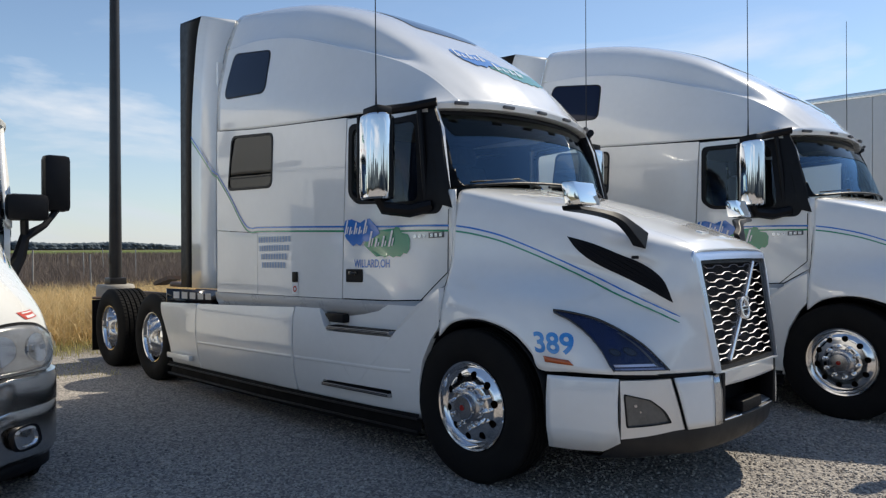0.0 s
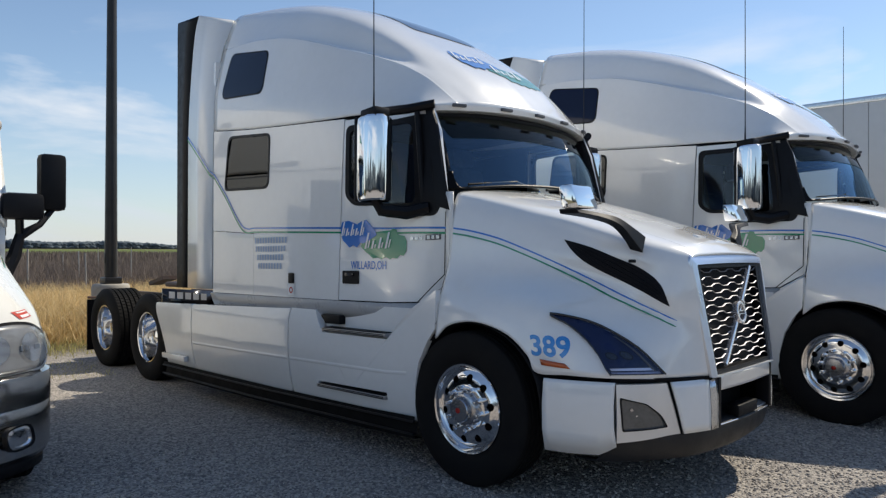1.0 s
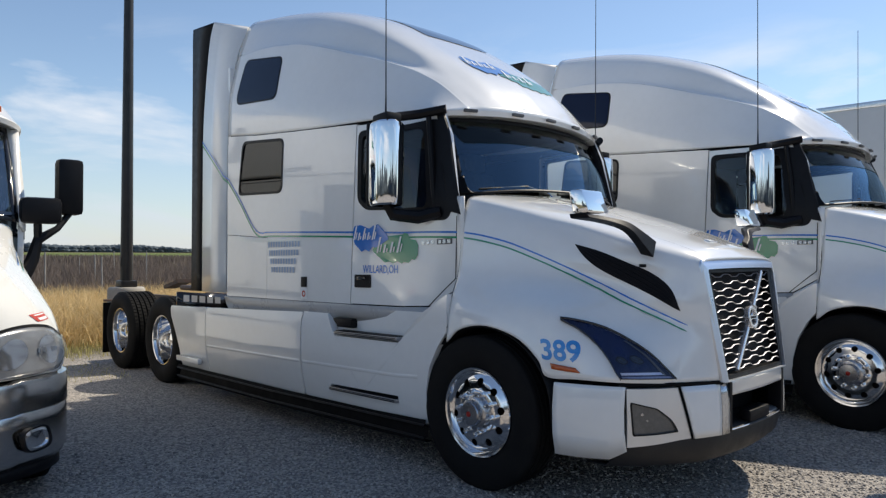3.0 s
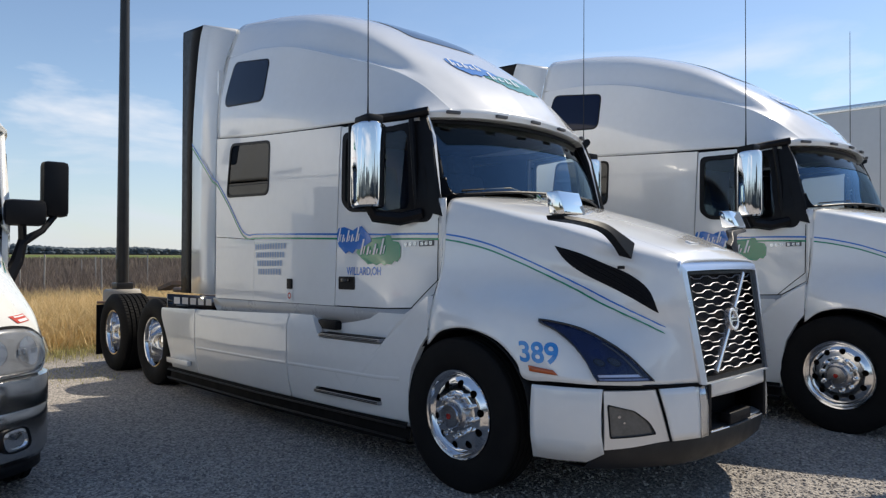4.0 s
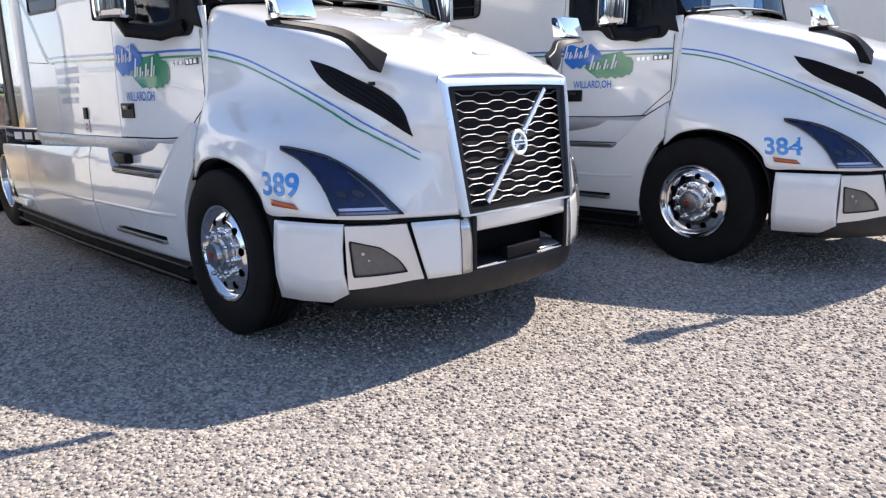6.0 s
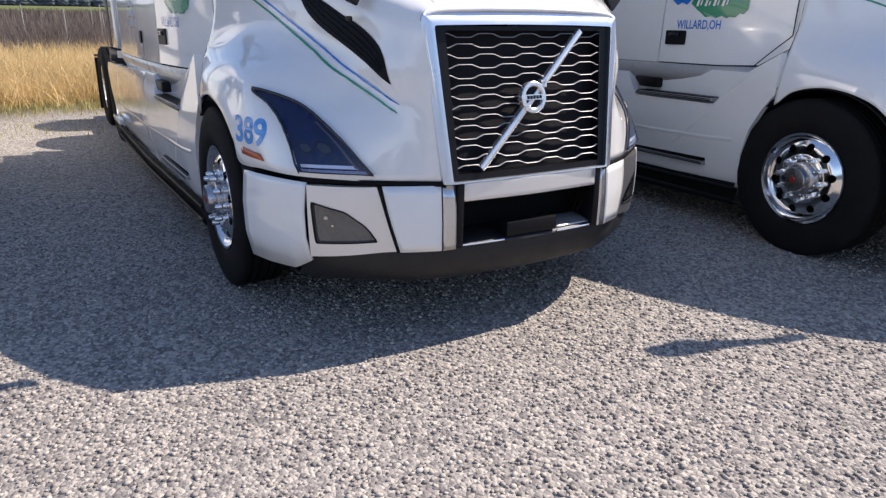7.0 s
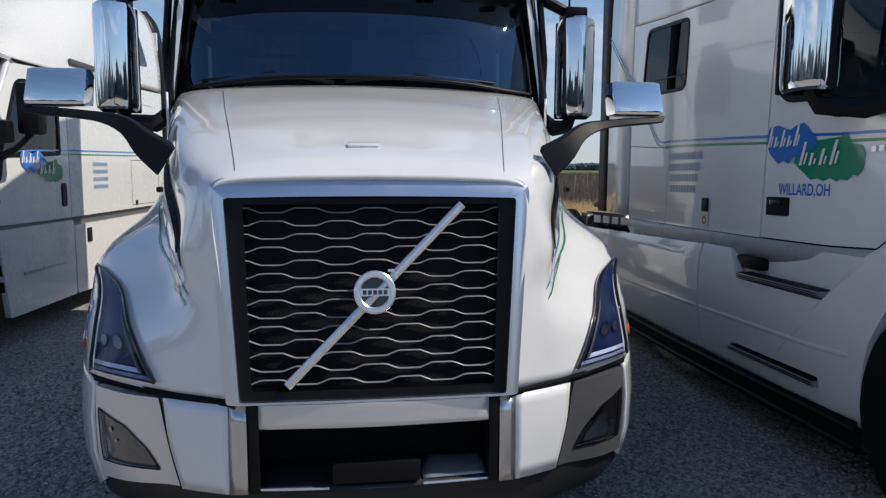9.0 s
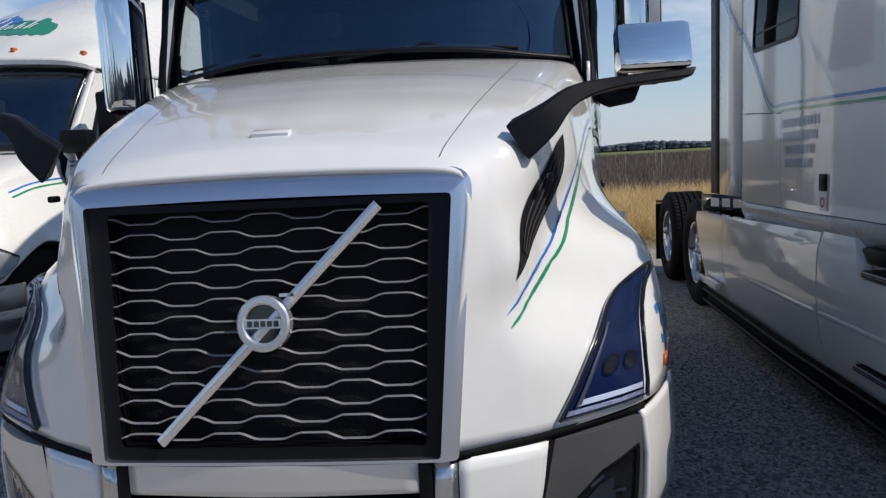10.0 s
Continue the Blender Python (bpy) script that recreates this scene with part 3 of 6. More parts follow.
WS_LOW = [(-.50, -1.015, 1.945), (-.40, -.84, 1.955), (-.28, -.48, 1.985), (-.235, 0, 1.995), (-.28, .48, 1.985), (-.40, .84, 1.955), (-.50, 1.015, 1.945)]
WS_TOP = [(-.735, -.965, 2.590), (-.67, -.83, 2.592), (-.575, -.48, 2.596), (-.54, 0, 2.598), (-.575, .48, 2.596), (-.67, .83, 2.592), (-.735, .965, 2.590)]


def decal_shapes():
    """Two overlapping company blobs with ragged lower edges, as 2D outlines (x along, z up)."""
    blue = [(-.392, .075), (-.375, .115), (-.30, .122), (-.27, .095), (-.20, .090), (-.155, .112), (-.10, .122), (-.075, .085), (-.01, .045), (.012, .0), (-.05, -.03), (-.10, -.035), (-.125, -.062), (-.165, -.058), (-.20, -.094), (-.245, -.075), (-.285, -.095), (-.335, -.05), (-.365, -.035), (-.39, .01)]
    green = [(-.165, -.085), (-.145, -.055), (-.06, -.03), (-.02, .022), (.06, .015), (.14, .012), (.165, .045), (.205, .035), (.225, -.005), (.285, -.02), (.307, -.06), (.302, -.135), (.275, -.168), (.245, -.160), (.215, -.186), (.18, -.170), (.145, -.190), (.105, -.172), (.06, -.188), (.02, -.174), (-.03, -.182), (-.055, -.145), (-.10, -.135), (-.125, -.110)]
    return blue, green


def word_strokes(x0, x1, z, tall, w, fn, parent):
    """A painted word as plain slanted bars, two to a cell, of the heights in tall."""
    cell = (x1 - x0) / len(tall)
    for i, h in enumerate(tall):
        x = x0 + i * cell
        for xa, wd, za, zc in ((x, w, z, z + h), (x + cell * .44, w * .7, z + .006, z + h * .55)):
            q = [(a + .28 * (b - z), b) for a, b in ((xa, za), (xa + wd, za), (xa + wd, zc), (xa, zc))]
            part("flourish", poly_bm([q], fn), WHITED, parent, "plain white flourish")


def add_mark(name, label, parent, fn):
    """The company mark laid on a surface by fn(x, z, off)."""
    bl, gn = decal_shapes()
    cm = part(name, poly_bm([gn], lambda a, b: fn(a, b, .0075)), GREEN, parent, label)
    part("mark_blue", poly_bm([bl], lambda a, b: fn(a, b, .0100)), BLUE, cm)
    word_strokes(-.385, -.115, .0, (.115, .06, .095, .06, .115), .0165, lambda a, b: fn(a, b, .0130), cm)
    word_strokes(-.115, .165, -.105, (.125, .065, .085, .125), .019, lambda a, b: fn(a, b, .0130), cm)
    return cm


def lettering_rows(parent, rows, fn):
    """Rows of lettering too small to read, as plain bars."""
    bars = []
    for x, z, w, n, h in rows:
        for j in range(n):
            bars.append([(x + (j + a) * w / n, z + b * h) for a, b in ((.0, 0), (.52, 0), (.52, .88), (.0, .88))])
    tagged(part("lettering", poly_bm(bars, fn), PALEB, parent), "pale blue lettering rows", kind="stuff")


def build_sleeper_tractor(number, m, label, group):
    T = thing("tractor_truck", label, "truck", group, m)
    # hood
    gh = loft(HOOD, 56, 44)
    gh[:, :, 1] *= -1
    bm = grid_bm(gh, both=True)
    hood = part("hood", bm, PAINT, T, "white painted sloping hood with flared wings", solid=0.012)
    # roof cap
    gr = loft(ROOF, 52, 55)
    gr[:, :, 1] *= -1
    bm = grid_bm(gr, both=True)
    roof = part("roof", bm, PAINT, T, "tall white aerodynamic sleeper roof", solid=0.014)
    tr_hood, tr_roof = tree_of(hood), tree_of(roof)
    for s in (-1, 1):
        fy = lambda x, z, o=0.0: (x, s * (side_y(x, z) + o), z)
        sd = (0, -s, 0)
        # sleeper side with its low window
        win = rounded([(-3.41, 2.150), (-2.562, 2.118), (-2.545, 2.628), (-3.335, 2.692)], [.07, .09, .07, .09])
        outer = [(-3.655, 1.765), (-2.829, 1.715), (-1.513, 1.715), (-1.475, belt_z(-1.475) - .001), (-2.4, belt_z(-2.4) + .005), (-3.0, belt_z(-3.0) + .006), (-3.655, belt_z(-3.655) + .006)]
        part("sleeper_side", slab(ring_grid(outer, win, lambda a, b: fy(a, b)), (0, -s * 0.03, 0)), PAINT, T)
        part("sleeper_panel", slab(fill_grid([(-2.829, 1.14), (-1.535, 1.14), (-1.514, 1.7145), (-2.829, 1.7145)], lambda a, b: fy(a, b)), (0, -s * 0.03, 0)), PAINT, T)
        inner = rounded([(-3.388, 2.175), (-2.584, 2.142), (-2.566, 2.606), (-3.316, 2.666)], [.06, .08, .06, .08])
        w1 = part("sleeper_window", slab(ring_grid(win, inner, lambda a, b: fy(a, b, .006), k=2), (0, -s * 0.03, 0)), BLACK, T, "black framed sleeper window")
        part("pane", ring_bm(fill_grid(inner, lambda a, b: fy(a, b, -.001))), SLEEPG, w1, "tinted pane")
        part("slider_bar", poly_bm([[(-3.385, 2.262), (-2.580, 2.228), (-2.579, 2.240), (-3.384, 2.274)]], lambda a, b: fy(a, b, .002)), BLACK, w1)
        # luggage door low at the back
        lug = rounded([(-3.65, 1.14), (-2.835, 1.14), (-2.835, 1.709), (-3.65, 1.759)], .008)
        part("luggage_door", slab(fill_grid(lug, lambda a, b: fy(a, b)), (0, -s * 0.03, 0)), PAINT, T)
        # cab door
        win = rounded([(-1.445, 1.975), (-1.345, 1.895), (-1.12, 1.885), (-1.02, 1.79), (-.535, 1.765), (-.495, 1.86), (-.645, 2.545), (-1.445, 2.545)], [.05, .05, .03, .05, .05, .05, .10, .06])
        outer = [(-1.522, 1.145), (-.665, 1.145), (-.405, 1.30), (-.405, 1.74), (-.45, 1.83), (-.575, 2.40), (-.66, 2.59), (-1.463, 2.592)]
        door = part("cab_door", slab(ring_grid(outer, win, lambda a, b: fy(a, b, .002)), (0, -s * 0.04, 0)), PAINT, T, "white cab door")
        inner = rounded([(-1.405, 1.985), (-1.33, 1.93), (-1.10, 1.92), (-.99, 1.89), (-.74, 1.88), (-.72, 1.93), (-.80, 2.50), (-1.405, 2.50)], [.04, .04, .03, .04, .04, .04, .09, .05])
        part("window_frame", slab(ring_grid(win, inner, lambda a, b: fy(a, b, .008), k=2), (0, -s * 0.04, 0)), BLACK, door, "black plastic window surround")
        part("pane", ring_bm(fill_grid(inner, lambda a, b: fy(a, b, -.006))), SIDEG, door, "tinted pane")
        part("pillar_cover", slab(fill_grid([(-.432, 1.80), (-.568, 2.40), (-.652, 2.591), (-.73, 2.591), (-.665, 2.44), (-.525, 1.83)], lambda a, b: fy(a, b, .013), 40, 4), (0, -s * .008, 0)), BLACK, door)
        ds = straight([(-.462, 1.79), (-.468, 1.34), (-.70, 1.138)], 40)
        gs = []
        for i, (x, z) in enumerate(ds):
            d = ds[min(i + 1, 39)] - ds[max(i - 1, 0)]
            k = np.array((-d[1], d[0])) / np.linalg.norm(d) * .0038
            gs.append([fy(x + k[0], z + k[1], .0042), fy(x - k[0], z - k[1], .0042)])
        part("door_shut_line", grid_bm(np.array(gs)), GAP, door)
        hd = rounded([(-1.468, 1.275), (-1.282, 1.275), (-1.282, 1.378), (-1.468, 1.378)], .012)
        part("door_handle", slab(fill_grid(hd, lambda a, b: fy(a, b, .012)), (0, -s * 0.03, 0)), BLACK, door, "black door handle in its recess")
        bm = new_box(-1.435, -1.33, s * 1.215, s * 1.235, 1.335, 1.362, bevel=.006)
        part("grip", bm, GLOSSB, door)
        bm = new_box(-2.225, -2.145, s * 1.222, s * 1.236, 1.262, 1.352, bevel=.008)
        part("luggage_latch", bm, BLACK, T, "black luggage latch")
        # dark backing behind the shut lines
        back = np.array([[(x, s * (side_y(x, z) - .035), z) for x in np.linspace(-3.655, -.50, 24)] for z in (1.13, 1.45, 1.74)])
        part("inner_side", grid_bm(back), GAP, T)
        bk = np.array([[(x, s * (side_y(x, z) - .035), z) for x in np.linspace(-2.54, -1.50, 8)] for z in (1.74, 2.2, 2.58)])
        part("inner_side", grid_bm(bk), GAP, T)
        bk = np.array([[(x, s * (side_y(x, z) - .028), z) for x in np.linspace(-3.655, -.75, 20)] for z in (2.55, 2.78)])
        bk[:, :, 2] = [[belt_z(x) + d for x in np.linspace(-3.655, -.75, 20)] for d in (-.045, .03)]
        part("inner_side", grid_bm(bk), GAP, T)
        # tall windscreen pillar, black
        a = spline([(-.50, s * 1.017, 1.93), (-.60, s * .99, 2.25), (-.735, s * .968, 2.592)], 10)
        b = np.array([fy(x, z, .004) for x, z in straight([(-.425, 1.80), (-.575, 2.40), (-.655, 2.60)], 10)])
        part("windscreen_pillar", grid_bm(np.array([a, b])), BLACK, T, solid=0.02)
        # upper window in the roof side
        up = rounded([(-3.50, 3.095), (-2.735, 3.035), (-2.735, 3.430), (-3.43, 3.535)], [.10, .09, .07, .08])
        g = drape(np.array(fill_grid(up, lambda x, z: (x, s * 1.5, z))), tr_roof, sd, .010)
        part("upper_window", slab(g, (0, -s * .02, 0)), NAVYG, T, "dark tinted upper sleeper window")
        rim = drape(ring_grid([(x * 1.0 + (x + 3.1) * .05, z + (z - 3.27) * .07) for x, z in up], up, lambda x, z: (x, s * 1.5, z), k=2), tr_roof, sd, .008)
        part("window_seal", slab(rim, (0, -s * .01, 0)), BLACK, T)
        # side extender behind the sleeper, and its rubber
        ea = [(-3.665, 1.222, 1.17), (-3.665, 1.222, 2.0), (-3.665, 1.215, 2.75), (-3.665, 1.195, 3.2), (-3.665, 1.125, 3.62), (-3.665, 1.055, 3.82), (-3.68, .99, 3.98)]
        eb = [(-4.20, 1.232, 1.17), (-4.20, 1.232, 2.0), (-4.20, 1.23, 2.85), (-4.16, 1.228, 3.3), (-4.11, 1.222, 3.70), (-4.07, 1.215, 3.92), (-4.02, 1.205, 4.06)]
        g = np.array([spline([(x, s * y, z) for x, y, z in c], 26) for c in (ea, [((p[0] + q[0]) / 2, (p[1] + q[1]) / 2 + .006, (p[2] + q[2]) / 2) for p, q in zip(ea, eb)], eb)])
        part("side_extender", grid_bm(g), PAINT, T, "white side extender", solid=0.02)
        ec = [(-4.47, 1.236, 1.17), (-4.47, 1.236, 2.0), (-4.475, 1.235, 2.9), (-4.48, 1.233, 3.4), (-4.49, 1.23, 3.78), (-4.50, 1.226, 3.98), (-4.505, 1.22, 4.09)]
        g = np.array([spline([(x, s * y, z) for x, y, z in c], 26) for c in (eb, ec)])
        part("extender_rubber", grid_bm(g), BLACK, T, "black rubber extender edge", solid=0.015)
        g = np.array([[(p[0], f * s * p[1], p[2] + .05 * (1 - f * f)) for f in np.linspace(0, 1, 6)] for p in ((-3.68, .99, 3.98), (-4.02, 1.205, 4.06))])
        part("roof_tail", grid_bm(g), PAINT, T, solid=.012)
        # chassis fairing: front piece with steps, tank piece, tail piece
        ff = lambda x, z, o=0.0: (x, s * (1.246 - .34 * max(0, .74 - z) ** 2 - (1.4 if x < -1.72 else 0) * max(0, z - .90) ** 2 - .05 * max(0.0, x + .9) + o), z)
        o1 = [(-2.195, .322), (-.635, .288), (-.625, .52), (-.575, .72), (-.50, .865), (-.425, .965), (-.418, 1.235), (-.68, 1.085), (-.885, .905), (-.90, .876), (-1.71, .876), (-1.73, .905), (-1.80, 1.05), (-2.195, 1.05)]
        hole = rounded([(-1.79, .422), (-.93, .432), (-.93, .475), (-1.79, .467)], .008)
        part("front_fairing", slab(ring_grid(o1, hole, ff, 90, 6), (0, -s * .05, 0)), PAINT, T)
        o2 = rounded([(-4.095, .30), (-2.21, .322), (-2.21, 1.045), (-4.095, 1.0)], .03)
        part("tank_fairing", slab(fill_grid(o2, ff, 64, 6), (0, -s * .05, 0)), PAINT, T)
        o3 = rounded([(-4.83, .285), (-4.11, .30), (-4.11, 1.0), (-5.04, .985), (-5.01, .87), (-4.86, .66), (-4.81, .50)], [.03, .03, .03, .03, .02, .10, .05])
        part("tail_fairing", slab(fill_grid(o3, ff, 64, 6), (0, -s * .05, 0)), PAINT, T)
        for xa, xb in ((-4.08, -2.23), (-2.18, -.70)):
            g = np.array([[ff(x, z + .035 * (x + 4.1) / 3.4, o) for x in np.linspace(xa, xb, 14)] for z, o in ((.585, .001), (.592, .0045), (.606, .0045), (.613, .001))])
            part("body_line", grid_bm(g), PAINT, T)
        bm = new_box(-4.80, -4.22, s * 1.225, s * 1.272, .385, .445, bevel=.014)
        part("fairing_ledge", bm, PAINT, T)
        bk = np.array([[(x, s * 1.16, z) for x in (-5.0, -.62)] for z in (.33, .92)])
        part("fairing_backing", grid_bm(bk), GAP, T)
        # two treads with ribs
        for z, xa, xb in ((.915, -1.70, -.905), (.449, -1.79, -.93)):
            bm = new_box(xa, xb, s * 1.13, s * (1.262 if z > .6 else 1.243), z - .028, z, bevel=.006)
            st = part("step", bm, STEPM, T, "grey ribbed entry step")
            top_y = 1.262 if z > .6 else 1.243
            for i in range(6):
                y0 = top_y - .110 + .0185 * i
                part("rib", new_box(xa + .02, xb - .02, s * y0, s * (y0 + .0095), z - .001, z + .006), BLACK, st)
            for zz in (.008, .019):
                part("rib", new_box(xa + .02, xb - .02, s * (top_y - .002), s * (top_y + .003), z - zz - .003, z - zz + .002), BLACK, st)
        bm = new_box(-1.82, -.70, s * 1.12, s * 1.17, .86, 1.10)
        part("step_recess", bm, PAINT, T)
        bm = new_box(-1.75, -1.50, s * 1.14, s * 1.235, .945, 1.02, bevel=.016)
        for vv in bm.verts:
            if vv.co.z < .98:
                vv.co.x += .05 * (-1.50 - vv.co.x) / .25
        part("fuel_cap", bm, BLACK, T, "black cap in the step recess")
        # grey band under the cab
        g = np.array([[(x, s * (side_y(x, 1.1) + d), z) for x in np.linspace(-3.70, -.66, 20)] for z, d in ((1.135, -.002), (1.06, -.022), (.98, -.062))])
        part("sill_band", grid_bm(g), TRIM, T, "grey sill band", solid=.01)
        g = np.array([[(x, s * (side_y(x, 1.2) + .002), z) for x in (-.66, -.60, -.52, -.42)] for z in (1.09, 1.14)])
        g[0, :, 2] = (1.09, 1.125, 1.175, 1.24)
        g[1, :, 2] = (1.135, 1.17, 1.22, 1.29)
        part("scuttle_lower", grid_bm(g), PAINT, T, solid=.012)
        # black under-skirt with two ledges
        g = np.array([[(x, s * y, z) for x in np.linspace(-4.90, -.64, 8)] for y, z in ((1.20, .325), (1.21, .285), (1.17, .28), (1.18, .20), (1.21, .195), (1.20, .165), (1.12, .16))])
        part("under_skirt", grid_bm(g), SKIRT, T, "black rubber under-skirt", smooth=False)
        for z, y in ((.287, 1.213), (.197, 1.213)):
            bm = bmesh.new()
            tube(bm, [(-4.90, s * y, z), (-2.8, s * y, z), (-.64, s * y, z)], .009, 6)
            part("skirt_ledge", bm, BLACK, T)
        # scuttle between hood and door
        g = loft([[(-.425, s * 1.222, 1.0), (-.425, s * 1.195, 1.10), (-.425, s * 1.165, 1.22), (-.425, s * 1.09, 1.42), (-.425, s * 1.06, 1.69), (-.425, s * 1.02, 1.87), (-.425, s * .93, 1.938)],
                  [(-.40, s * 1.10, 1.0), (-.43, s * 1.12, 1.10), (-.43, s * 1.10, 1.22), (-.44, s * 1.06, 1.42), (-.46, s * 1.04, 1.69), (-.47, s * 1.0, 1.87), (-.47, s * .9, 1.93)]], 20, 2)
        part("scuttle", grid_bm(g), GAP, T)
        g = np.array([[(-.405, s * (side_y(-.405, z)), z), (-.46, s * (side_y(-.46, z)), z)] for z in np.linspace(1.25, 1.93, 10)])
        part("cowl_side", grid_bm(g), PAINT, T, solid=.012)
        # wheel arch liner
        g = []
        for i in range(19):
            a = math.pi * i / 18
            x, z = -.10 + .545 * math.cos(a), .50 + .535 * math.sin(a) ** .9
            g.append([(x, s * 1.205, z), (x, s * .62, z)])
        part("arch_liner", grid_bm(np.array(g)), BLACK, T, solid=.01)
        g = np.array([[(x, s * .62, z) for x in np.linspace(-.66, .46, 6)] for z in (.35, .7, 1.04)])
        part("arch_wall", grid_bm(g), GAP, T)
        # livery: twin pinstripes, company mark, lettering bars
        for z_off, mat, nm in ((.0, BLUE, "blue_stripe"), (-.037, GREEN, "green_stripe")):
            wd = .0075
            path = [(-4.19, 2.80), (-3.9, 2.57), (-3.6, 2.325), (-3.35, 2.10), (-3.16, 1.90), (-3.03, 1.795), (-2.92, 1.768), (-2.8, 1.762), (-2.2, 1.745), (-1.5, 1.722), (-.9, 1.70), (-.43, 1.672)]
            path = [(x, z + z_off - (0.0 if x > -2.9 else .01)) for x, z in path]
            g = [[], []]
            q = spline(path, 70)
            for i, (x, z) in enumerate(q):
                d = q[min(i + 1, 69)] - q[max(i - 1, 0)]
                k = np.array((-d[1], d[0])) / np.linalg.norm(d) * wd
                for r, sg in ((0, 1), (1, -1)):
                    g[r].append(fy(x + sg * k[0], z + sg * k[1], .0045 if x > -3.66 else .036))
            part(nm, grid_bm(np.array(g)), mat, T)
            hp = [(-.40, 1.668), (-.258, 1.645), (-.06, 1.595), (.135, 1.522), (.32, 1.444), (.533, 1.345), (.735, 1.245), (.925, 1.155), (1.040, 1.096)]
            hp = [(x, z + z_off) for x, z in hp]
            q = spline(hp, 70)
            g = [[], []]
            for i, (x, z) in enumerate(q):
                taper = min(1, (69 - i) / 2 + .3)
                for r, sg in ((0, 1), (1, -1)):
                    g[r].append((x, s * 1.3, z + sg * wd * (.8 - .22 * i / 69) * taper))
            g = drape(g, tr_hood, sd, .009)
            for row in g:
                even = np.polyval(np.polyfit(row[:, 0], row[:, 1] * s, 5), row[:, 0])
                row[:, 1] = s * np.maximum(even, row[:, 1] * s - .001)
            part(nm, grid_bm(g), mat, T)
        add_mark("company_mark", "blue and green company mark", T, lambda a, b, o: fy(-1.10 + (a if s < 0 else -a), 1.655 + b, o))
        part("town_lettering", text_bm("WILLARD,OH", .088, lambda a, b: fy(-1.375 + a * .72 if s < 0 else -.92 - a * .72, 1.392 + b, .006), .0012), BLUE, T, "blue town lettering")
        rows = [(-2.80 + (.56 - w) * .42, 1.618 - i * .078, w, n, .058) for i, (w, n) in enumerate(((.56, 12), (.52, 12), (.46, 10), (.42, 9)))]
        lettering_rows(T, rows, lambda a, b: fy(a if s < 0 else -5.15 - a, b, .006))
        mb = part("model_badge", poly_bm([[(-.625, 1.592), (-.495, 1.592), (-.495, 1.632), (-.625, 1.632)]], lambda a, b: fy(a, b, .007)), GREYP, T, "small silver and black model badge")
        for i in range(6):
            a0 = -.76 + i * .042 if i < 3 else -.612 + (i - 3) * .038
            part("badge_bar", poly_bm([[(a0, 1.598), (a0 + .026, 1.598), (a0 + .026, 1.626), (a0, 1.626)]], lambda a, b: fy(a, b, .009)), SATIN, mb)
        bm = poly_bm([[(-2.232, 1.160), (-2.140, 1.160), (-2.140, 1.256), (-2.232, 1.256)]], lambda a, b: fy(a, b, .006))
        lb = part("warning_sticker", bm, WHITED, T)
        part("sticker_print", ring_bm(ring_grid([(-2.186 + .028 * math.cos(t), 1.204 + .028 * math.sin(t)) for t in np.linspace(0, 2 * math.pi, 20, endpoint=False)], [(-2.186 + .015 * math.cos(t), 1.204 + .015 * math.sin(t)) for t in np.linspace(0, 2 * math.pi, 20, endpoint=False)], lambda a, b: fy(a, b, .008), 20, 2)), REDD, lb)
        # fleet number
        if s < 0:
            fn = lambda a, b: (.378 + a * .97 - .22 * b, -1.4, .880 + b)
        else:
            fn = lambda a, b: (.585 - a * .97 - .22 * b, 1.4, .880 + b)
        bm = text_bm(number, .166, fn, .0045)
        for v in bm.verts:
            v.co = Vector(drape([tuple(v.co)], tr_hood, sd, .0085)[0])
        part("fleet_number", bm, NUMB, T, "blue fleet number " + number)
        # side marker lamp
        mk = straight([(.437, .858), (.588, .842)], 8), straight([(.45, .824), (.62, .812)], 8)
        g = np.array([[(x, s * 1.4, z) for x, z in c] for c in mk])
        part("side_marker", grid_bm(drape(g, tr_hood, sd, .012)), AMBER, T, "amber side marker lamp", solid=.008)
        # hood side vent
        top = spline([(.376, 1.583), (.544, 1.536), (.714, 1.467), (.823, 1.421), (.917, 1.353), (.975, 1.28), (1.009, 1.185)], 24)
        low = spline([(.376, 1.580), (.43, 1.515), (.50, 1.455), (.60, 1.395), (.742, 1.325), (.904, 1.240), (1.007, 1.182)], 24)
        g = np.array([[(x, s * 1.3, z) for x, z in (1 - f) * top + f * low] for f in np.linspace(0, 1, 9)])
        vent = part("hood_vent", grid_bm(drape(g, tr_hood, sd, .0095)), MESHB, T, "black mesh hood vent")
        for f in (.2, .4, .6, .8):
            bm = bmesh.new()
            q = drape([(x, s * 1.3, z) for x, z in (1 - f) * top[3:21] + f * low[3:21]], tr_hood, sd, .013)
            tube(bm, [tuple(p) for p in q], .0025, 4, False)
            part("slat", bm, BLACK, vent)
        # head lamp in the wing: dark bowl, light guides, lenses, clear cover
        hd3 = Vector((-.62, -s * .78, 0))
        top = spline([(.456, 1.132, 1.122), (.521, 1.091, 1.112), (.659, .996, 1.072), (.809, .929, .997), (.921, .868, .920), (.995, .804, .828), (1.025, .775, .787)], 26)
        low = spline([(.456, 1.133, 1.118), (.505, 1.113, 1.091), (.561, 1.091, 1.061), (.663, 1.067, .985), (.741, 1.059, .906), (.798, 1.056, .822), (.826, 1.055, .787)], 26)

        def lamp_at(u, f):
            i = min(24, int(u * 25))
            w = u * 25 - i
            p = (1 - f) * ((1 - w) * top[i] + w * top[i + 1]) + f * ((1 - w) * low[i] + w * low[i + 1])
            return (p[0], s * p[1], p[2])

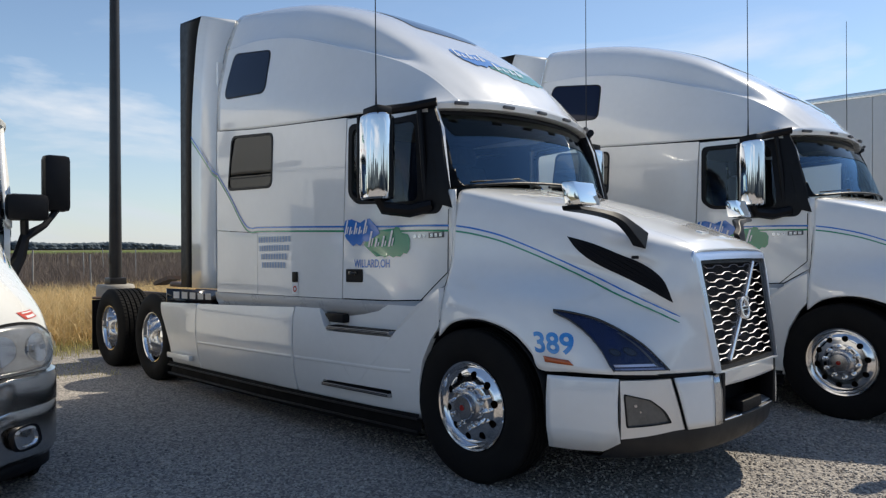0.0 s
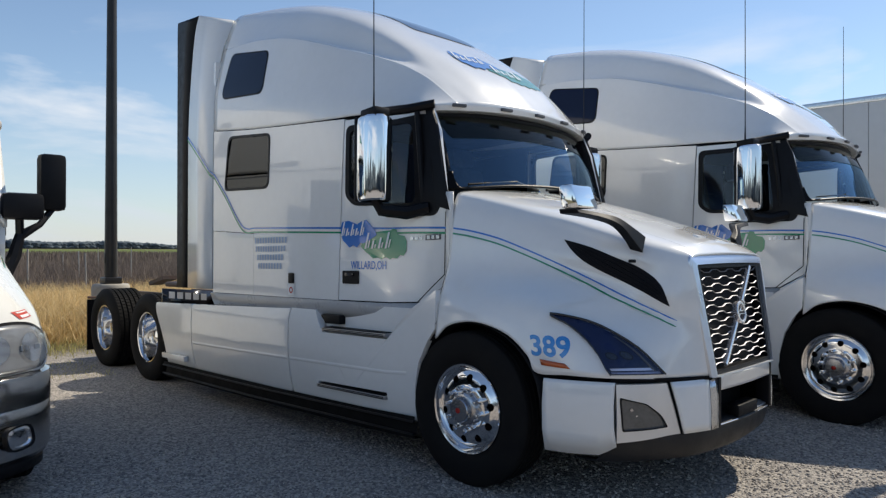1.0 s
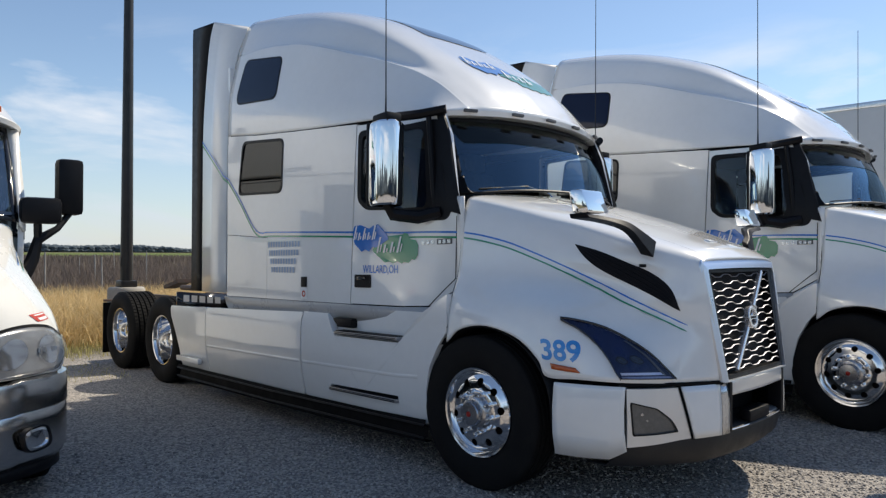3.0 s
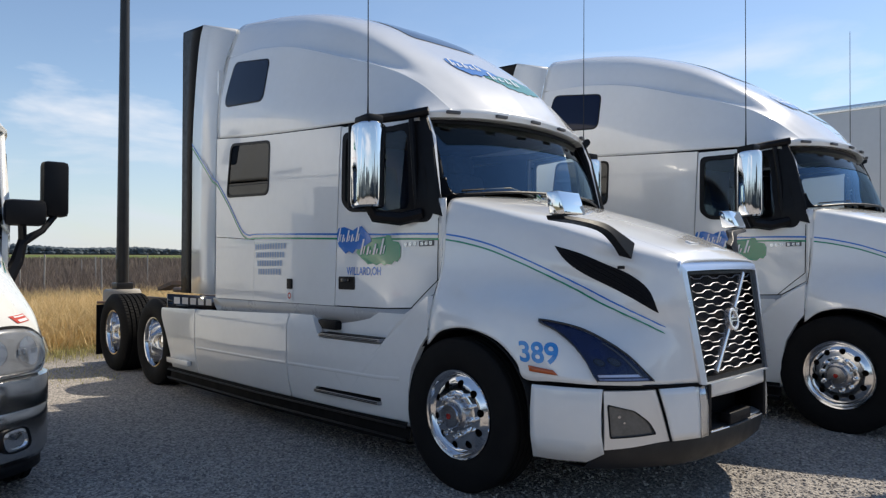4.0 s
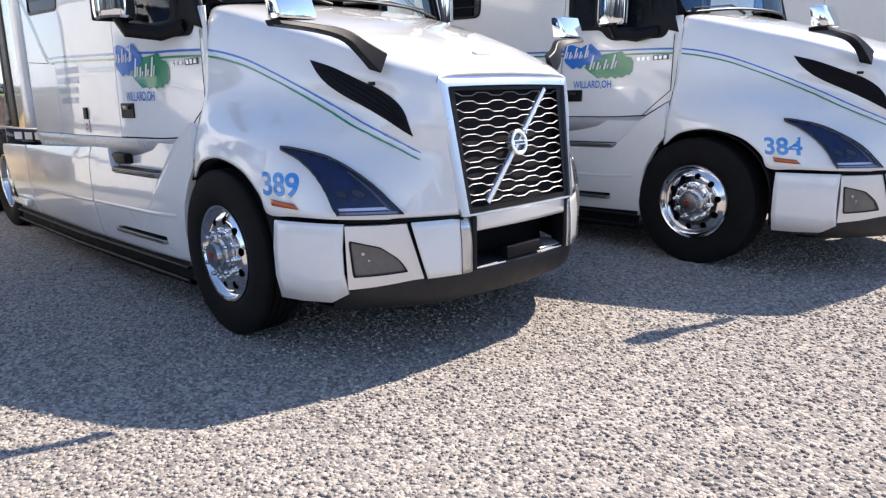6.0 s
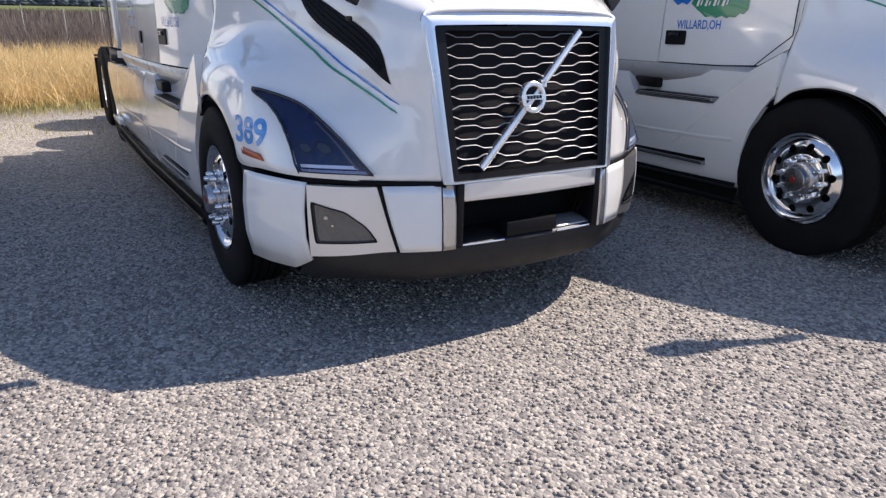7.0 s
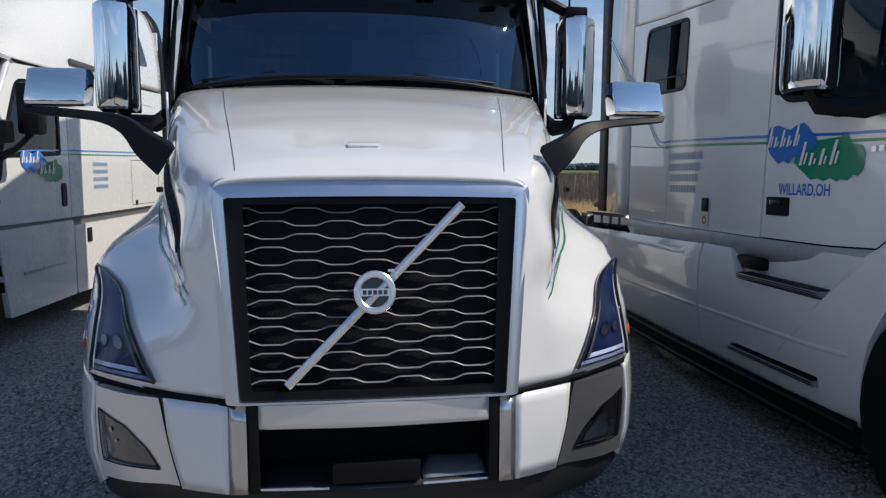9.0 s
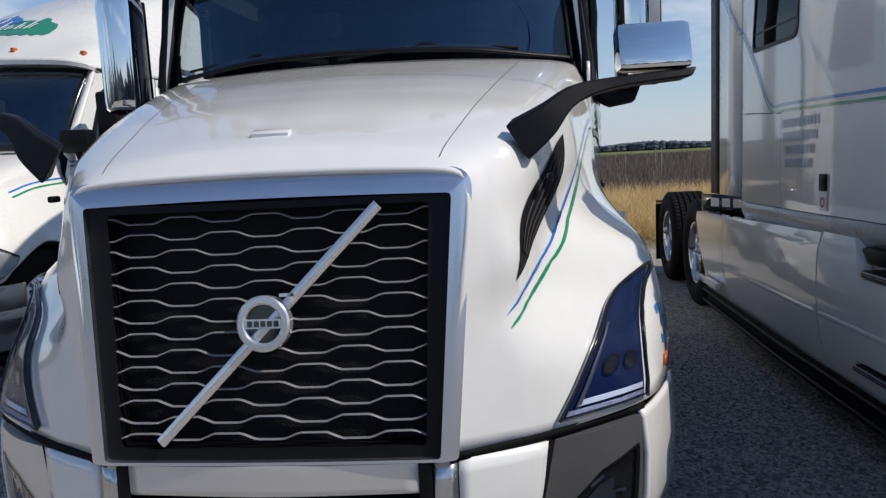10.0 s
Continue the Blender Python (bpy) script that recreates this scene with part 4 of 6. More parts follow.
        def lamp_patch(nm, mat, us, fs, off, parent, label="", thick=.004):
            gg = np.array([[lamp_at(u, f) for u in np.linspace(us[0], us[1], 16)] for f in np.linspace(fs[0], fs[1], 4)])
            return part(nm, grid_bm(drape(gg, tr_hood, hd3, off)), mat, parent, label, solid=thick)
        lamp = lamp_patch("headlamp", LAMPIN, (0, 1), (0, 1), .0095, T, "dark wedge-shaped headlamp under a clear cover", 0)
        lamp_patch("light_guide", BEZELG, (.50, .90), (.115, .165), .018, lamp)
        lamp_patch("light_guide", LAMPBAR, (.835, .880), (.14, .93), .018, lamp, "pale light guide")
        lamp_patch("indicator", LAMPRIB, (.915, .975), (.06, .95), .0165, lamp, "ribbed clear indicator strip")
        for uc, fc, ru, rf in ((.70, .42, .045, .13), (.70, .74, .04, .115)):
            ring = [2 * math.pi * i / 20 for i in range(21)]
            part("projector", grid_bm(drape(np.array([[lamp_at(uc + k * ru * math.cos(t), fc + k * rf * math.sin(t)) for t in ring] for k in (.05, .5, .82)]), tr_hood, hd3, .0145)), GLOSSB, lamp)
            part("projector_ring", grid_bm(drape(np.array([[lamp_at(uc + k * ru * math.cos(t), fc + k * rf * math.sin(t)) for t in ring] for k in (.82, 1.0)]), tr_hood, hd3, .0165)), BLACK, lamp)
        lamp_patch("lamp_cover", LAMPGL, (0, 1), (.0, 1.0), .0235, lamp, "clear lamp cover", 0)
        for c, sg in ((top, 1), (low, -1)):
            gb = np.array([[(p[0], s * p[1], p[2] + sg * d) for p in c] for d in (-.003, .007)])
            part("lamp_edge", grid_bm(drape(gb, tr_hood, hd3, .0215)), GLOSSB, lamp, solid=.012)
        gb = np.array([[lamp_at(u, f) for f in np.linspace(0, 1, 14)] for u in (.985, 1.0)])
        part("lamp_edge", grid_bm(drape(gb, tr_hood, hd3, .0215)), GLOSSB, lamp, solid=.012)
        # hood mirror on its arm
        bm = bmesh.new()
        arm = np.array([[(.865, .745, 1.500), (.85, .680, 1.600), (.80, .70, 1.622), (.785, .762, 1.520)],
                        [(.845, .825, 1.605), (.825, .785, 1.685), (.78, .79, 1.70), (.775, .83, 1.62)],
                        [(.805, .895, 1.690), (.775, .88, 1.745), (.73, .885, 1.75), (.73, .90, 1.695)],
                        [(.765, 1.02, 1.735), (.735, 1.02, 1.768), (.66, 1.02, 1.770), (.66, 1.03, 1.735)],
                        [(.735, 1.245, 1.757), (.72, 1.262, 1.785), (.60, 1.255, 1.785), (.60, 1.24, 1.757)]])
        dy, dz = (.035, -.030) if s < 0 else (-.020, -.036)
        arm[:, :, 0] += .025
        arm[:, :, 1] += dy
        arm[1:, :, 2] += dz
        g = np.array([spline([(p[0], s * p[1], p[2]) for p in col], 16) for col in arm.transpose(1, 0, 2)])
        v = add_grid(bm, np.vstack([g, g[:1]]))
        bm.faces.new([r[0] for r in v[:4]])
        bm.faces.new([r[-1] for r in v[:4]])
        bmesh.ops.remove_doubles(bm, verts=bm.verts, dist=.001)
        hm = part("hood_mirror", bm, BLACK, T, "black hood mirror arm with chrome head", bevel=.006)
        bm = bmesh.new()
        box(bm, .64, .755, s * (1.03 + dy), s * (1.25 + dy), 1.785 + dz, 1.925 + dz, bevel=.020)
        for vv in bm.verts:
            if vv.co.z > 1.84:
                vv.co.x = .69 + (vv.co.x - .69) * .80 - .030
        part("mirror_shell", bm, CHROME, hm, "chrome mirror shell")
        bm = new_box(.634, .644, s * (1.05 + dy), s * (1.232 + dy), 1.80 + dz, 1.908 + dz)
        part("mirror_glass", bm, CHROME, hm)
        bm = new_box(.80, .845, s * .782, s * .80, 1.442, 1.462, bevel=.006)
        part("washer_cap", bm, BLACK, T)
        # door mirror, set closer to the cab on the far side
        md = 0.0 if s < 0 else -.07
        bm = bmesh.new()
        g = []
        for z, gx in ((1.88, .82), (1.893, .96), (1.93, 1.0), (2.2, 1.0), (2.425, 1.0), (2.475, .96), (2.49, .80)):
            cx2, cy2 = -.815, 1.435 + md
            ring = rounded([(cx2 - .10 * gx, cy2 - .115 * gx), (cx2 + .07 * gx, cy2 - .115 * gx), (cx2 + .12 * gx, cy2 + .02 * gx), (cx2 + .04 * gx, cy2 + .115 * gx), (cx2 - .10 * gx, cy2 + .115 * gx)], .04 * gx, 4)
            g.append([(x, s * y, z) for x, y in ring])
        add_grid(bm, np.array(g), wrap=True)
        mir = part("door_mirror", bm, CHROME, T, "tall chrome door mirror")
        part("mirror_glass", new_box(-.932, -.924, s * (1.345 + md), s * (1.53 + md), 1.905, 2.465), CHROME, mir)
        bm = new_box(-.926, -.90, s * (1.322 + md), s * (1.548 + md), 1.88, 2.492, bevel=.012)
        part("mirror_bezel", bm, BLACK, mir)
        bm = bmesh.new()
        tube(bm, [(-.62, s * 1.03, 2.60), (-.78, s * 1.15, 2.58), (-.84, s * (1.38 + md), 2.535), (-.84, s * (1.40 + md), 2.46)], [.034, .036, .036, .03], 8)
        tube(bm, [(-.60, s * 1.10, 1.83), (-.74, s * 1.20, 1.80), (-.82, s * (1.38 + md), 1.82), (-.84, s * (1.42 + md), 1.90)], [.045, .05, .045, .035], 8)
        tube(bm, [(-.66, s * 1.10, 1.80), (-.68, s * 1.12, 2.2), (-.74, s * 1.10, 2.58)], .022, 6)
        box(bm, -.93, -.76, s * (1.345 + md), s * (1.49 + md), 2.488, 2.555, bevel=.018)
        part("mirror_arm", bm, BLACK, mir, "black mirror arms")
        bm = bmesh.new()
        tube(bm, [(-.88, s * (1.40 + md), 2.54), (-.88, s * (1.40 + md), 2.72), (-.885, s * (1.405 + md), 4.25)], [.009, .005, .003], 6)
        part("antenna", bm, BLACK, T, "thin black whip antenna")
        # wiper
        bm = bmesh.new()
        tube(bm, [(-.33, s * .16, 1.985), (-.30, s * .48, 2.03), (-.42, s * .88, 1.995)] if s < 0 else [(-.29, -.10, 1.99), (-.27, .30, 2.03), (-.36, .74, 2.005)], [.012, .009, .006], 6)
        part("wiper", bm, BLACK, T, "black wiper")
        # drive axle wheels and steer wheel
        add_wheel(T, -.155, s * 1.055, s, True, 11 if s < 0 else 40)
        add_wheel(T, -5.36, s * .985, s, False, 20)
        add_wheel(T, -6.76, s * .985, s, False, 47)
        bm = new_box(-7.50, -7.48, s * .78, s * 1.20, .22, .92)
        part("mud_flap", bm, BLACK, T, "black rubber mud flap")
        bm = bmesh.new()
        tube(bm, [(-7.40, s * .46, .93), (-7.47, s * 1.2, .95)], .02, 6)
        part("flap_hanger", bm, FRAME, T)
        # black splash plate standing across the frame before the drive wheels
        px = -4.93
        bm = poly_bm([[(.56, .83), (1.215, .86), (1.215, 1.145), (.56, 1.085)]], lambda a, b: (px, s * a, b))
        pl = part("splash_plate", bm, GLOSSB, T, "black plate with pale bars before the drive wheels", solid=.02)
        for i in range(5):
            a0 = .70 + i * .094
            part("plate_bar", poly_bm([[(a0, .985 + .0095 * i), (a0 + .068, .992 + .0095 * i), (a0 + .068, 1.068 + .0095 * i), (a0, 1.061 + .0095 * i)]], lambda a, b: (px + .0135, s * a, b)), PLATEB, pl)
        for i in range(11):
            part("slot", new_box(px - .005, px + .014, s * (.66 + i * .048), s * (.678 + i * .048), .865, .915), STEEL, pl)
        # bumper corner: white outer piece, bright lamp piece, white inner piece
        BP = [(.47, 1.215), (.62, 1.165), (.76, 1.10), (.855, 1.045)]
        ztop, zb = .748, [.318, .316, .322, .375]
        q = spline(BP, 14)
        g = np.array([[(x, s * (y + d), ztop + f * (float(np.interp(i, [0, 4, 9, 13], zb)) - ztop)) for i, (x, y) in enumerate(q)] for f, d in ((0, -.006), (.06, .0), (.35, .012), (.7, .008), (1, -.02))])
        part("bumper_corner", grid_bm(g), PAINT, T, solid=.014)
        fwd = lambda p, o: (p[0] + o * .75, s * (p[1] + o * .66), p[2])
        # outlines in (along the corner, height)
        A, B = np.array((.858, 1.040)), np.array((1.045, .752))

        def fp(u, z, o=0.0):
            bow = .022 * math.sin(math.pi * min(1, max(0, u)))
            p = A + (B - A) * u
            lean = .012 * math.sin(math.pi * (z - .38) / .4)
            return (p[0] + (bow + lean + o) * .75, s * (p[1] + (bow + lean + o) * .66), z)
        out = [(.002, .738), (.965, .738), (1.235, .437), (.020, .398)]
        fogo = rounded([(.06, .662), (.54, .625), (.83, .555), (.965, .482), (.11, .468)], [.03, .05, .08, .03, .03])
        # shade on the left bezel is painted: dark grey instead of the pale silver
        fogp = part("fog_bezel", slab(ring_grid(out, fogo, fp, 80, 5), (-.03, -s * .026, 0)), BUMPM if s < 0 else BEZELG, T, "pale painted fog lamp bezel" if s < 0 else "fog lamp bezel, greyed for its shaded side")
        part("fog_lamp", ring_bm(fill_grid(fogo, lambda u, z: fp(u, z, -.008), 48, 4)), FOGL if s < 0 else GLOSSB, fogp, "smoky fog lamp lens")
        if s < 0:
            for u, z, r in ((.27, .592, .030), (.36, .556, .020)):
                part("fog_bulb", ring_bm(fill_grid([(u + r * math.cos(t), z + r * .30 * math.sin(t)) for t in np.linspace(0, 2 * math.pi, 14, endpoint=False)], lambda a, b: fp(a, b, -.003), 16, 2)), HUBM, fogp)
        else:
            part("fog_reflector", ring_bm(fill_grid(rounded([(.40, .592), (.56, .58), (.76, .53), (.80, .50), (.36, .498)], .02), lambda u, z: fp(u, z, -.004), 32, 3)), HUBM, fogp)
            for q in ([(.10, .478), (.92, .492), (.95, .483), (.10, .468)], [(.52, .612), (.66, .592), (.66, .580), (.52, .600)], [(.26, .545), (.40, .555), (.40, .546), (.26, .536)]):
                part("fog_strip", ring_bm(fill_grid(q, lambda u, z: fp(u, z, .001), 16, 2)), CHROME, fogp)
        jt = np.array([[fp(u + d, z, .004) for u, z in straight([(.965, .742), (1.235, .43)], 12)] for d in (-.008, .022)])
        part("bezel_joint", grid_bm(jt), GAP, fogp)
        part("fog_rim", ring_bm(ring_grid([(u + (u - .5) * .02, z + (z - .56) * .03) for u, z in fogo], [(u + (.48 - u) * .055, z + (.545 - z) * .06) for u, z in fogo], lambda u, z: fp(u, z, .003), 60, 2)), BLACK, fogp)
        g = loft([[(1.052, s * .748, .742), (1.115, s * .635, .745), (1.175, s * .505, .748)], [(1.085, s * .725, .60), (1.135, s * .625, .60), (1.188, s * .505, .60)], [(1.105, s * .680, .437), (1.145, s * .60, .440), (1.19, s * .505, .445)]], 10, 8)
        part("bumper_panel", grid_bm(g), PAINT, T, solid=.014)
        g = loft([[(1.178, s * .50, .748), (1.196, s * .44, .750)], [(1.192, s * .50, .60), (1.21, s * .44, .60)], [(1.194, s * .50, .445), (1.21, s * .44, .450)]], 4, 6)
        part("bumper_strip", grid_bm(g), SATIN, T, solid=.012)
        bm = new_box(1.12, 1.215, s * .40, s * .437, .45, .752, bevel=.008)
        part("opening_post", bm, BLACK, T)
        # dark backing of the corner
        g = np.array([[(x - .05, s * (y - .05), z) for x, y in ((.47, 1.20), (.85, 1.02), (1.04, .74), (1.17, .48))] for z in (.34, .77)])
        part("bumper_backing", grid_bm(g), GAP, T)
        g = np.array([[(x, s * y, z) for x, y in ((.83, 1.055), (1.043, .757), (1.19, .485))] for z in (.745, .768)])
        part("lamp_gasket", grid_bm(np.array([spline(r, 12) for r in g])), GAP, T, solid=.01)
    build_front(T, tr_hood, tr_roof)
    build_inside(T)
    build_chassis(T)
    for o in T.children_recursive:
        if o.type == "MESH" and o.matrix_basis == Matrix() and o.data.users == 1:
            for v in o.data.vertices:
                set_back(v.co)
    return T


def set_back(c):
    """Draws the cab and tail together a little towards the hood, and trims the width and length along the truck."""
    w = min(1.0, max(0.0, (-.45 - c.x) / .5))
    if w > 0:
        c.z += w * (-.02 + .014 * (c.x + .7) - .018 * max(0.0, c.z - 1.45))
        c.x = -.45 + (c.x + .45) * (1 - .0237 * w)
    c.y *= float(np.interp(c.x, (-2.4, -1.5, -.5, .3, 1.0), (1.018, .995, .976, .978, .966)))
    c.x += float(np.interp(c.x, (-5.0, -3.3, -2.1, -.9, -.55, .0, .4, 1.15), (.02, -.01, -.02, -.018, -.022, 0, .016, .011)))


def build_front(T, tr_hood, tr_roof):
    # windscreen with its dark border
    g = loft([WS_LOW, [tuple(np.array(a) * .5 + np.array(b) * .5 + np.array((.03, 0, 0))) for a, b in zip(WS_LOW, WS_TOP)], WS_TOP], 61, 33)
    ws = part("windscreen", grid_bm(g), WSH, T, "large curved windscreen")
    bd = bmesh.new()
    o = np.array((.006, 0, .003))
    for sl in (g[:2] + o, g[-4:] + o, g[:, :3] + o, g[:, -3:] + o):
        add_grid(bd, sl)
    for side in (1, -1):
        gg = g[:, ::side]
        fil = []
        for i in range(8):
            wide = 3 + 4.2 * (1 - math.sqrt(max(0.0, 1 - ((7 - i) / 7) ** 2)))
            row = []
            for f in np.linspace(0, wide, 6):
                k = int(f)
                row.append(gg[i, k] + (gg[i, k + 1] - gg[i, k]) * (f - k) + o * 1.15)
            fil.append(row)
        add_grid(bd, np.array(fil), side < 0)
    part("windscreen_seal", bd, BLACK, ws, "black windscreen border", solid=.006)
    sb = g[-13:-3, 2:-2].copy()
    for j in range(sb.shape[1]):
        drop = int(round(6 * max(0.0, abs(j - (sb.shape[1] - 1) / 2) / ((sb.shape[1] - 1) / 2) - .82) / .18))
        for i in range(drop):
            sb[i, j] = sb[drop, j]
    part("shade_band", grid_bm(sb + np.array((.0042, 0, .002))), BANDG, ws, "dark green shade band along the top")
    # sun visor lip and marker lamps
    lip = np.array([p for p in loft(ROOF, 52, 55)[:, -1]])
    lip = np.vstack([lip * (1, -1, 1), lip[::-1][1:]])
    g = np.array([lip + (-.035, 0, .012), lip + (.012, 0, -.002), lip + (.004, 0, -.032), lip + (-.10, 0, -.040)])
    vis = part("visor_lip", grid_bm(g), PAINT, T, "white visor lip over the windscreen", solid=.008)
    n = len(lip)
    for f in (.17, .40, .5, .60, .83):
        p = lip[int(f * n)]
        q = lip[min(n - 1, int(f * n) + 1)]
        yaw = math.degrees(math.atan2(q[1] - p[1], q[0] - p[0])) - 90
        bm = bmesh.new()
        box(bm, -.012, .016, -.055, .055, -.012, .012, bevel=.006)
        mk = part("marker_lamp", bm, GREYP, vis, "small smoked marker lamp")
        mk.matrix_basis = pose(p[0] + .006, p[1], p[2] - .014, 0, 0, yaw)
    # roof decal and sunroof glass
    add_mark("roof_mark", "blue and green company mark on the roof", T, lambda x, z, off: tuple(drape_down((-1.0 - z * 1.1, .13 + x * 1.42, 4.4), tr_roof, off + .004)))
    sk = rounded([(-2.25, -.50), (-1.52, -.42), (-1.52, .42), (-2.25, .50)], .08)
    part("sky_light", ring_bm(fill_grid(sk, lambda x, y: tuple(drape_down((x, y, 4.6), tr_roof, .012)), 48, 6)), GLOSSB, T, "dark roof glass")
    # hood details
    for s in (-1, 1):
        g = [[], []]
        for i, t in enumerate(np.linspace(0, 1, 30)):
            x = 1.045 - 1.30 * t
            y = .48 + .255 * t
            for r, d in ((0, -.0014), (1, .0014)):
                g[r].append(tuple(drape_down((x, s * (y + d), 2.4), tr_hood, .0075)))
        part("hood_seam", grid_bm(np.array(g)), GREYP, T)
    bm = bmesh.new()
    box(bm, -.022, .022, -.058, .058, -.02, .008, bevel=.005)
    bmesh.ops.transform(bm, matrix=pose(.905, -.03, 1.614, 0, 20, 0), verts=bm.verts)
    part("washer_jet_cover", bm, PAINT, T)
    # grille frame: bright outer frame, black inner frame
    def gp(y, z, o=0.0):
        bow = .045 * (1 - (y / .6) ** 2)
        return (1.195 - .105 * (z - .775) / .665 + bow * .35 + o, y, z)
    outer = rounded([(-.574, 1.496), (.574, 1.496), (.508, .757), (-.508, .757)], [.07, .07, .01, .01], 7)
    mid = rounded([(-.514, 1.430), (.514, 1.430), (.462, .765), (-.462, .765)], [.012, .012, .01, .01], 3)
    inn = rounded([(-.458, 1.415), (.458, 1.415), (.430, .788), (-.430, .788)], .012, 3)
    gf = part("grille_frame", slab(ring_grid(outer, mid, lambda y, z: gp(y, z + (.008 * (1 - (y / .57) ** 2) if z > 1.40 else 0), .014 - .022 * min(1.0, max(0.0, z - 1.430, abs(y) - .462 - .078 * (z - .765)) / .06) ** 1.6), 96, 6), (-.07, 0, 0)), FRAMEM, T, "satin silver grille frame")
    part("grille_surround", ring_bm(ring_grid(mid, inn, lambda y, z: gp(y, z, -.004), 80, 2)), BLACK, gf, "black grille surround")
    g = ring_grid(inn, [(y * .985, 1.1 + (z - 1.1) * .985) for y, z in inn], lambda y, z: gp(y, z, -.004), 80, 2)
    part("grille_inner_edge", slab(g, (-.06, 0, 0)), BLACK, gf)
    part("grille_mesh", ring_bm(fill_grid(inn, lambda y, z: gp(y, z, -.062), 60, 5)), MESHB, gf)
    # fourteen waved bars
    bars = 14
    for k in range(bars):
        z0 = 1.390 - k * (1.390 - .822) / (bars - 1)
        half = .458 - (.458 - .430) * (1.415 - z0) / .627 - .004
        sg = 1 if k % 2 == 0 else -1
        pts = []
        for y in np.linspace(-half, half, 61):
            c = abs((y / .237 + .5) % 1.0 - .5)
            tri = 1 if c < .16 else (-1 if c > .34 else 1 - (c - .16) / .09)
            pts.append((y, z0 + sg * tri * .0080))
        g = np.array([[gp(y, z + dz, dx) for y, z in pts] for dz, dx in ((-.0023, -.014), (-.0020, -.008), (.0, -.006), (.0020, -.008), (.0023, -.014))])
        part("grille_bar", grid_bm(g), [BARM], gf)
    # diagonal bar and round badge
    bm = bmesh.new()
    d0, d1 = np.array((-.302, .812)), np.array((.316, 1.410))
    dn = np.array((-(d1 - d0)[1], (d1 - d0)[0])) / np.linalg.norm(d1 - d0) * .0145
    g = np.array([[gp(*(d0 + (d1 - d0) * t + dn * w), o) for t in np.linspace(0, 1, 24)] for w, o in ((-1, -.02), (-1, .006), (-.6, .010), (.6, .010), (1, .006), (1, -.02))])
    sl = part("diagonal_bar", grid_bm(g), BRIGHT, gf, "satin diagonal bar")
    c = gp(0, 1.117, .012)
    tilt = Matrix.Translation(c) @ Matrix.Rotation(radians(-9), 4, "Y") @ Matrix.Rotation(radians(-90), 4, "Z")
    bm = lathe([(.050, -.01), (.050, .010), (.055, .014), (.068, .014), (.073, .010), (.073, -.02)], 48)
    bmesh.ops.transform(bm, matrix=tilt, verts=bm.verts)
    bd = part("round_badge", bm, BRIGHT, gf, "satin ring badge")
    bm = lathe([(.051, -.004), (.0005, -.004)], 40)
    bmesh.ops.transform(bm, matrix=tilt, verts=bm.verts)
    part("badge_face", bm, GLOSSB, bd)
    bm = bmesh.new()
    box(bm, -.052, .052, .006, .012, -.0125, .0125)
    bmesh.ops.transform(bm, matrix=tilt, verts=bm.verts)
    part("badge_band", bm, BRIGHT, bd)
    for i in range(5):
        bm = new_box(-.043 + i * .018, -.030 + i * .018, .012, .0135, -.0075, .0075)
        bmesh.ops.transform(bm, matrix=tilt, verts=bm.verts)
        part("badge_bar", bm, GLOSSB, bd)
    bm = bmesh.new()
    box(bm, -.078, -.046, -.008, .010, .068, .077)
    box(bm, -.078, -.069, -.008, .010, .044, .077)
    bmesh.ops.transform(bm, matrix=tilt, verts=bm.verts)
    part("badge_point", bm, BRIGHT, bd)
    # bumper middle
    g = loft([[(1.19, -.40, .752), (1.209, 0, .756), (1.19, .40, .752)], [(1.207, -.40, .748), (1.225, 0, .752), (1.207, .40, .748)], [(1.208, -.40, .70), (1.226, 0, .702), (1.208, .40, .70)], [(1.209, -.40, .676), (1.227, 0, .676), (1.209, .40, .676)], [(1.19, -.40, .668), (1.209, 0, .668), (1.19, .40, .668)]], 20, 14, True)
    part("bumper_bar", grid_bm(g), BUMPM, T, "bright bumper bar", solid=.01)
    g = loft([[(1.13, -.44, .77), (1.18, 0, .775), (1.13, .44, .77)], [(1.13, -.42, .74), (1.18, 0, .745), (1.13, .42, .74)]], 12, 2)
    part("bumper_gap", grid_bm(g), GLOSSB, T, solid=.01)
    part("opening_back", new_box(.98, 1.0, -.44, .44, .40, .76), GAP, T)
    g = loft([[(1.195, -.41, .450), (1.213, 0, .447), (1.195, .41, .450)], [(1.20, -.41, .460), (1.218, 0, .457), (1.20, .41, .460)], [(1.15, -.41, .475), (1.170, 0, .473), (1.15, .41, .475)], [(1.02, -.41, .480), (1.02, 0, .480), (1.02, .41, .480)]], 16, 10)
    # the shadow on the step is put in by the near-black chin material
    st = part("bumper_step", grid_bm(g), CHIN, T, "step in the bumper opening, darkened for shadow", solid=.008)
    # paler sheet laid on for the sunlit wedge of the step
    g = loft([[(1.206, .165, .470), (1.200, .30, .472), (1.192, .398, .473)], [(1.155, .165, .488), (1.148, .30, .489), (1.138, .398, .490)], [(1.06, .20, .492), (1.06, .30, .492), (1.06, .398, .492)]], 10, 8)
    part("tread_plate", grid_bm(g), STEPM, st, "sunlit wedge of the step, as a paler sheet", solid=.004)
    for ya, yb in ((-.405, -.165), (.165, .405)):
        bm = bmesh.new()
        tube(bm, [(1.221 - .11 * y * y, y, .459) for y in np.linspace(ya, yb, 6)], .0045, 6)
        part("step_lip", bm, BRIGHT, st)
    part("plate_holder", new_box(1.150, 1.226, -.155, .155, .472, .542, bevel=.01), BLACK, T, "black number plate holder")
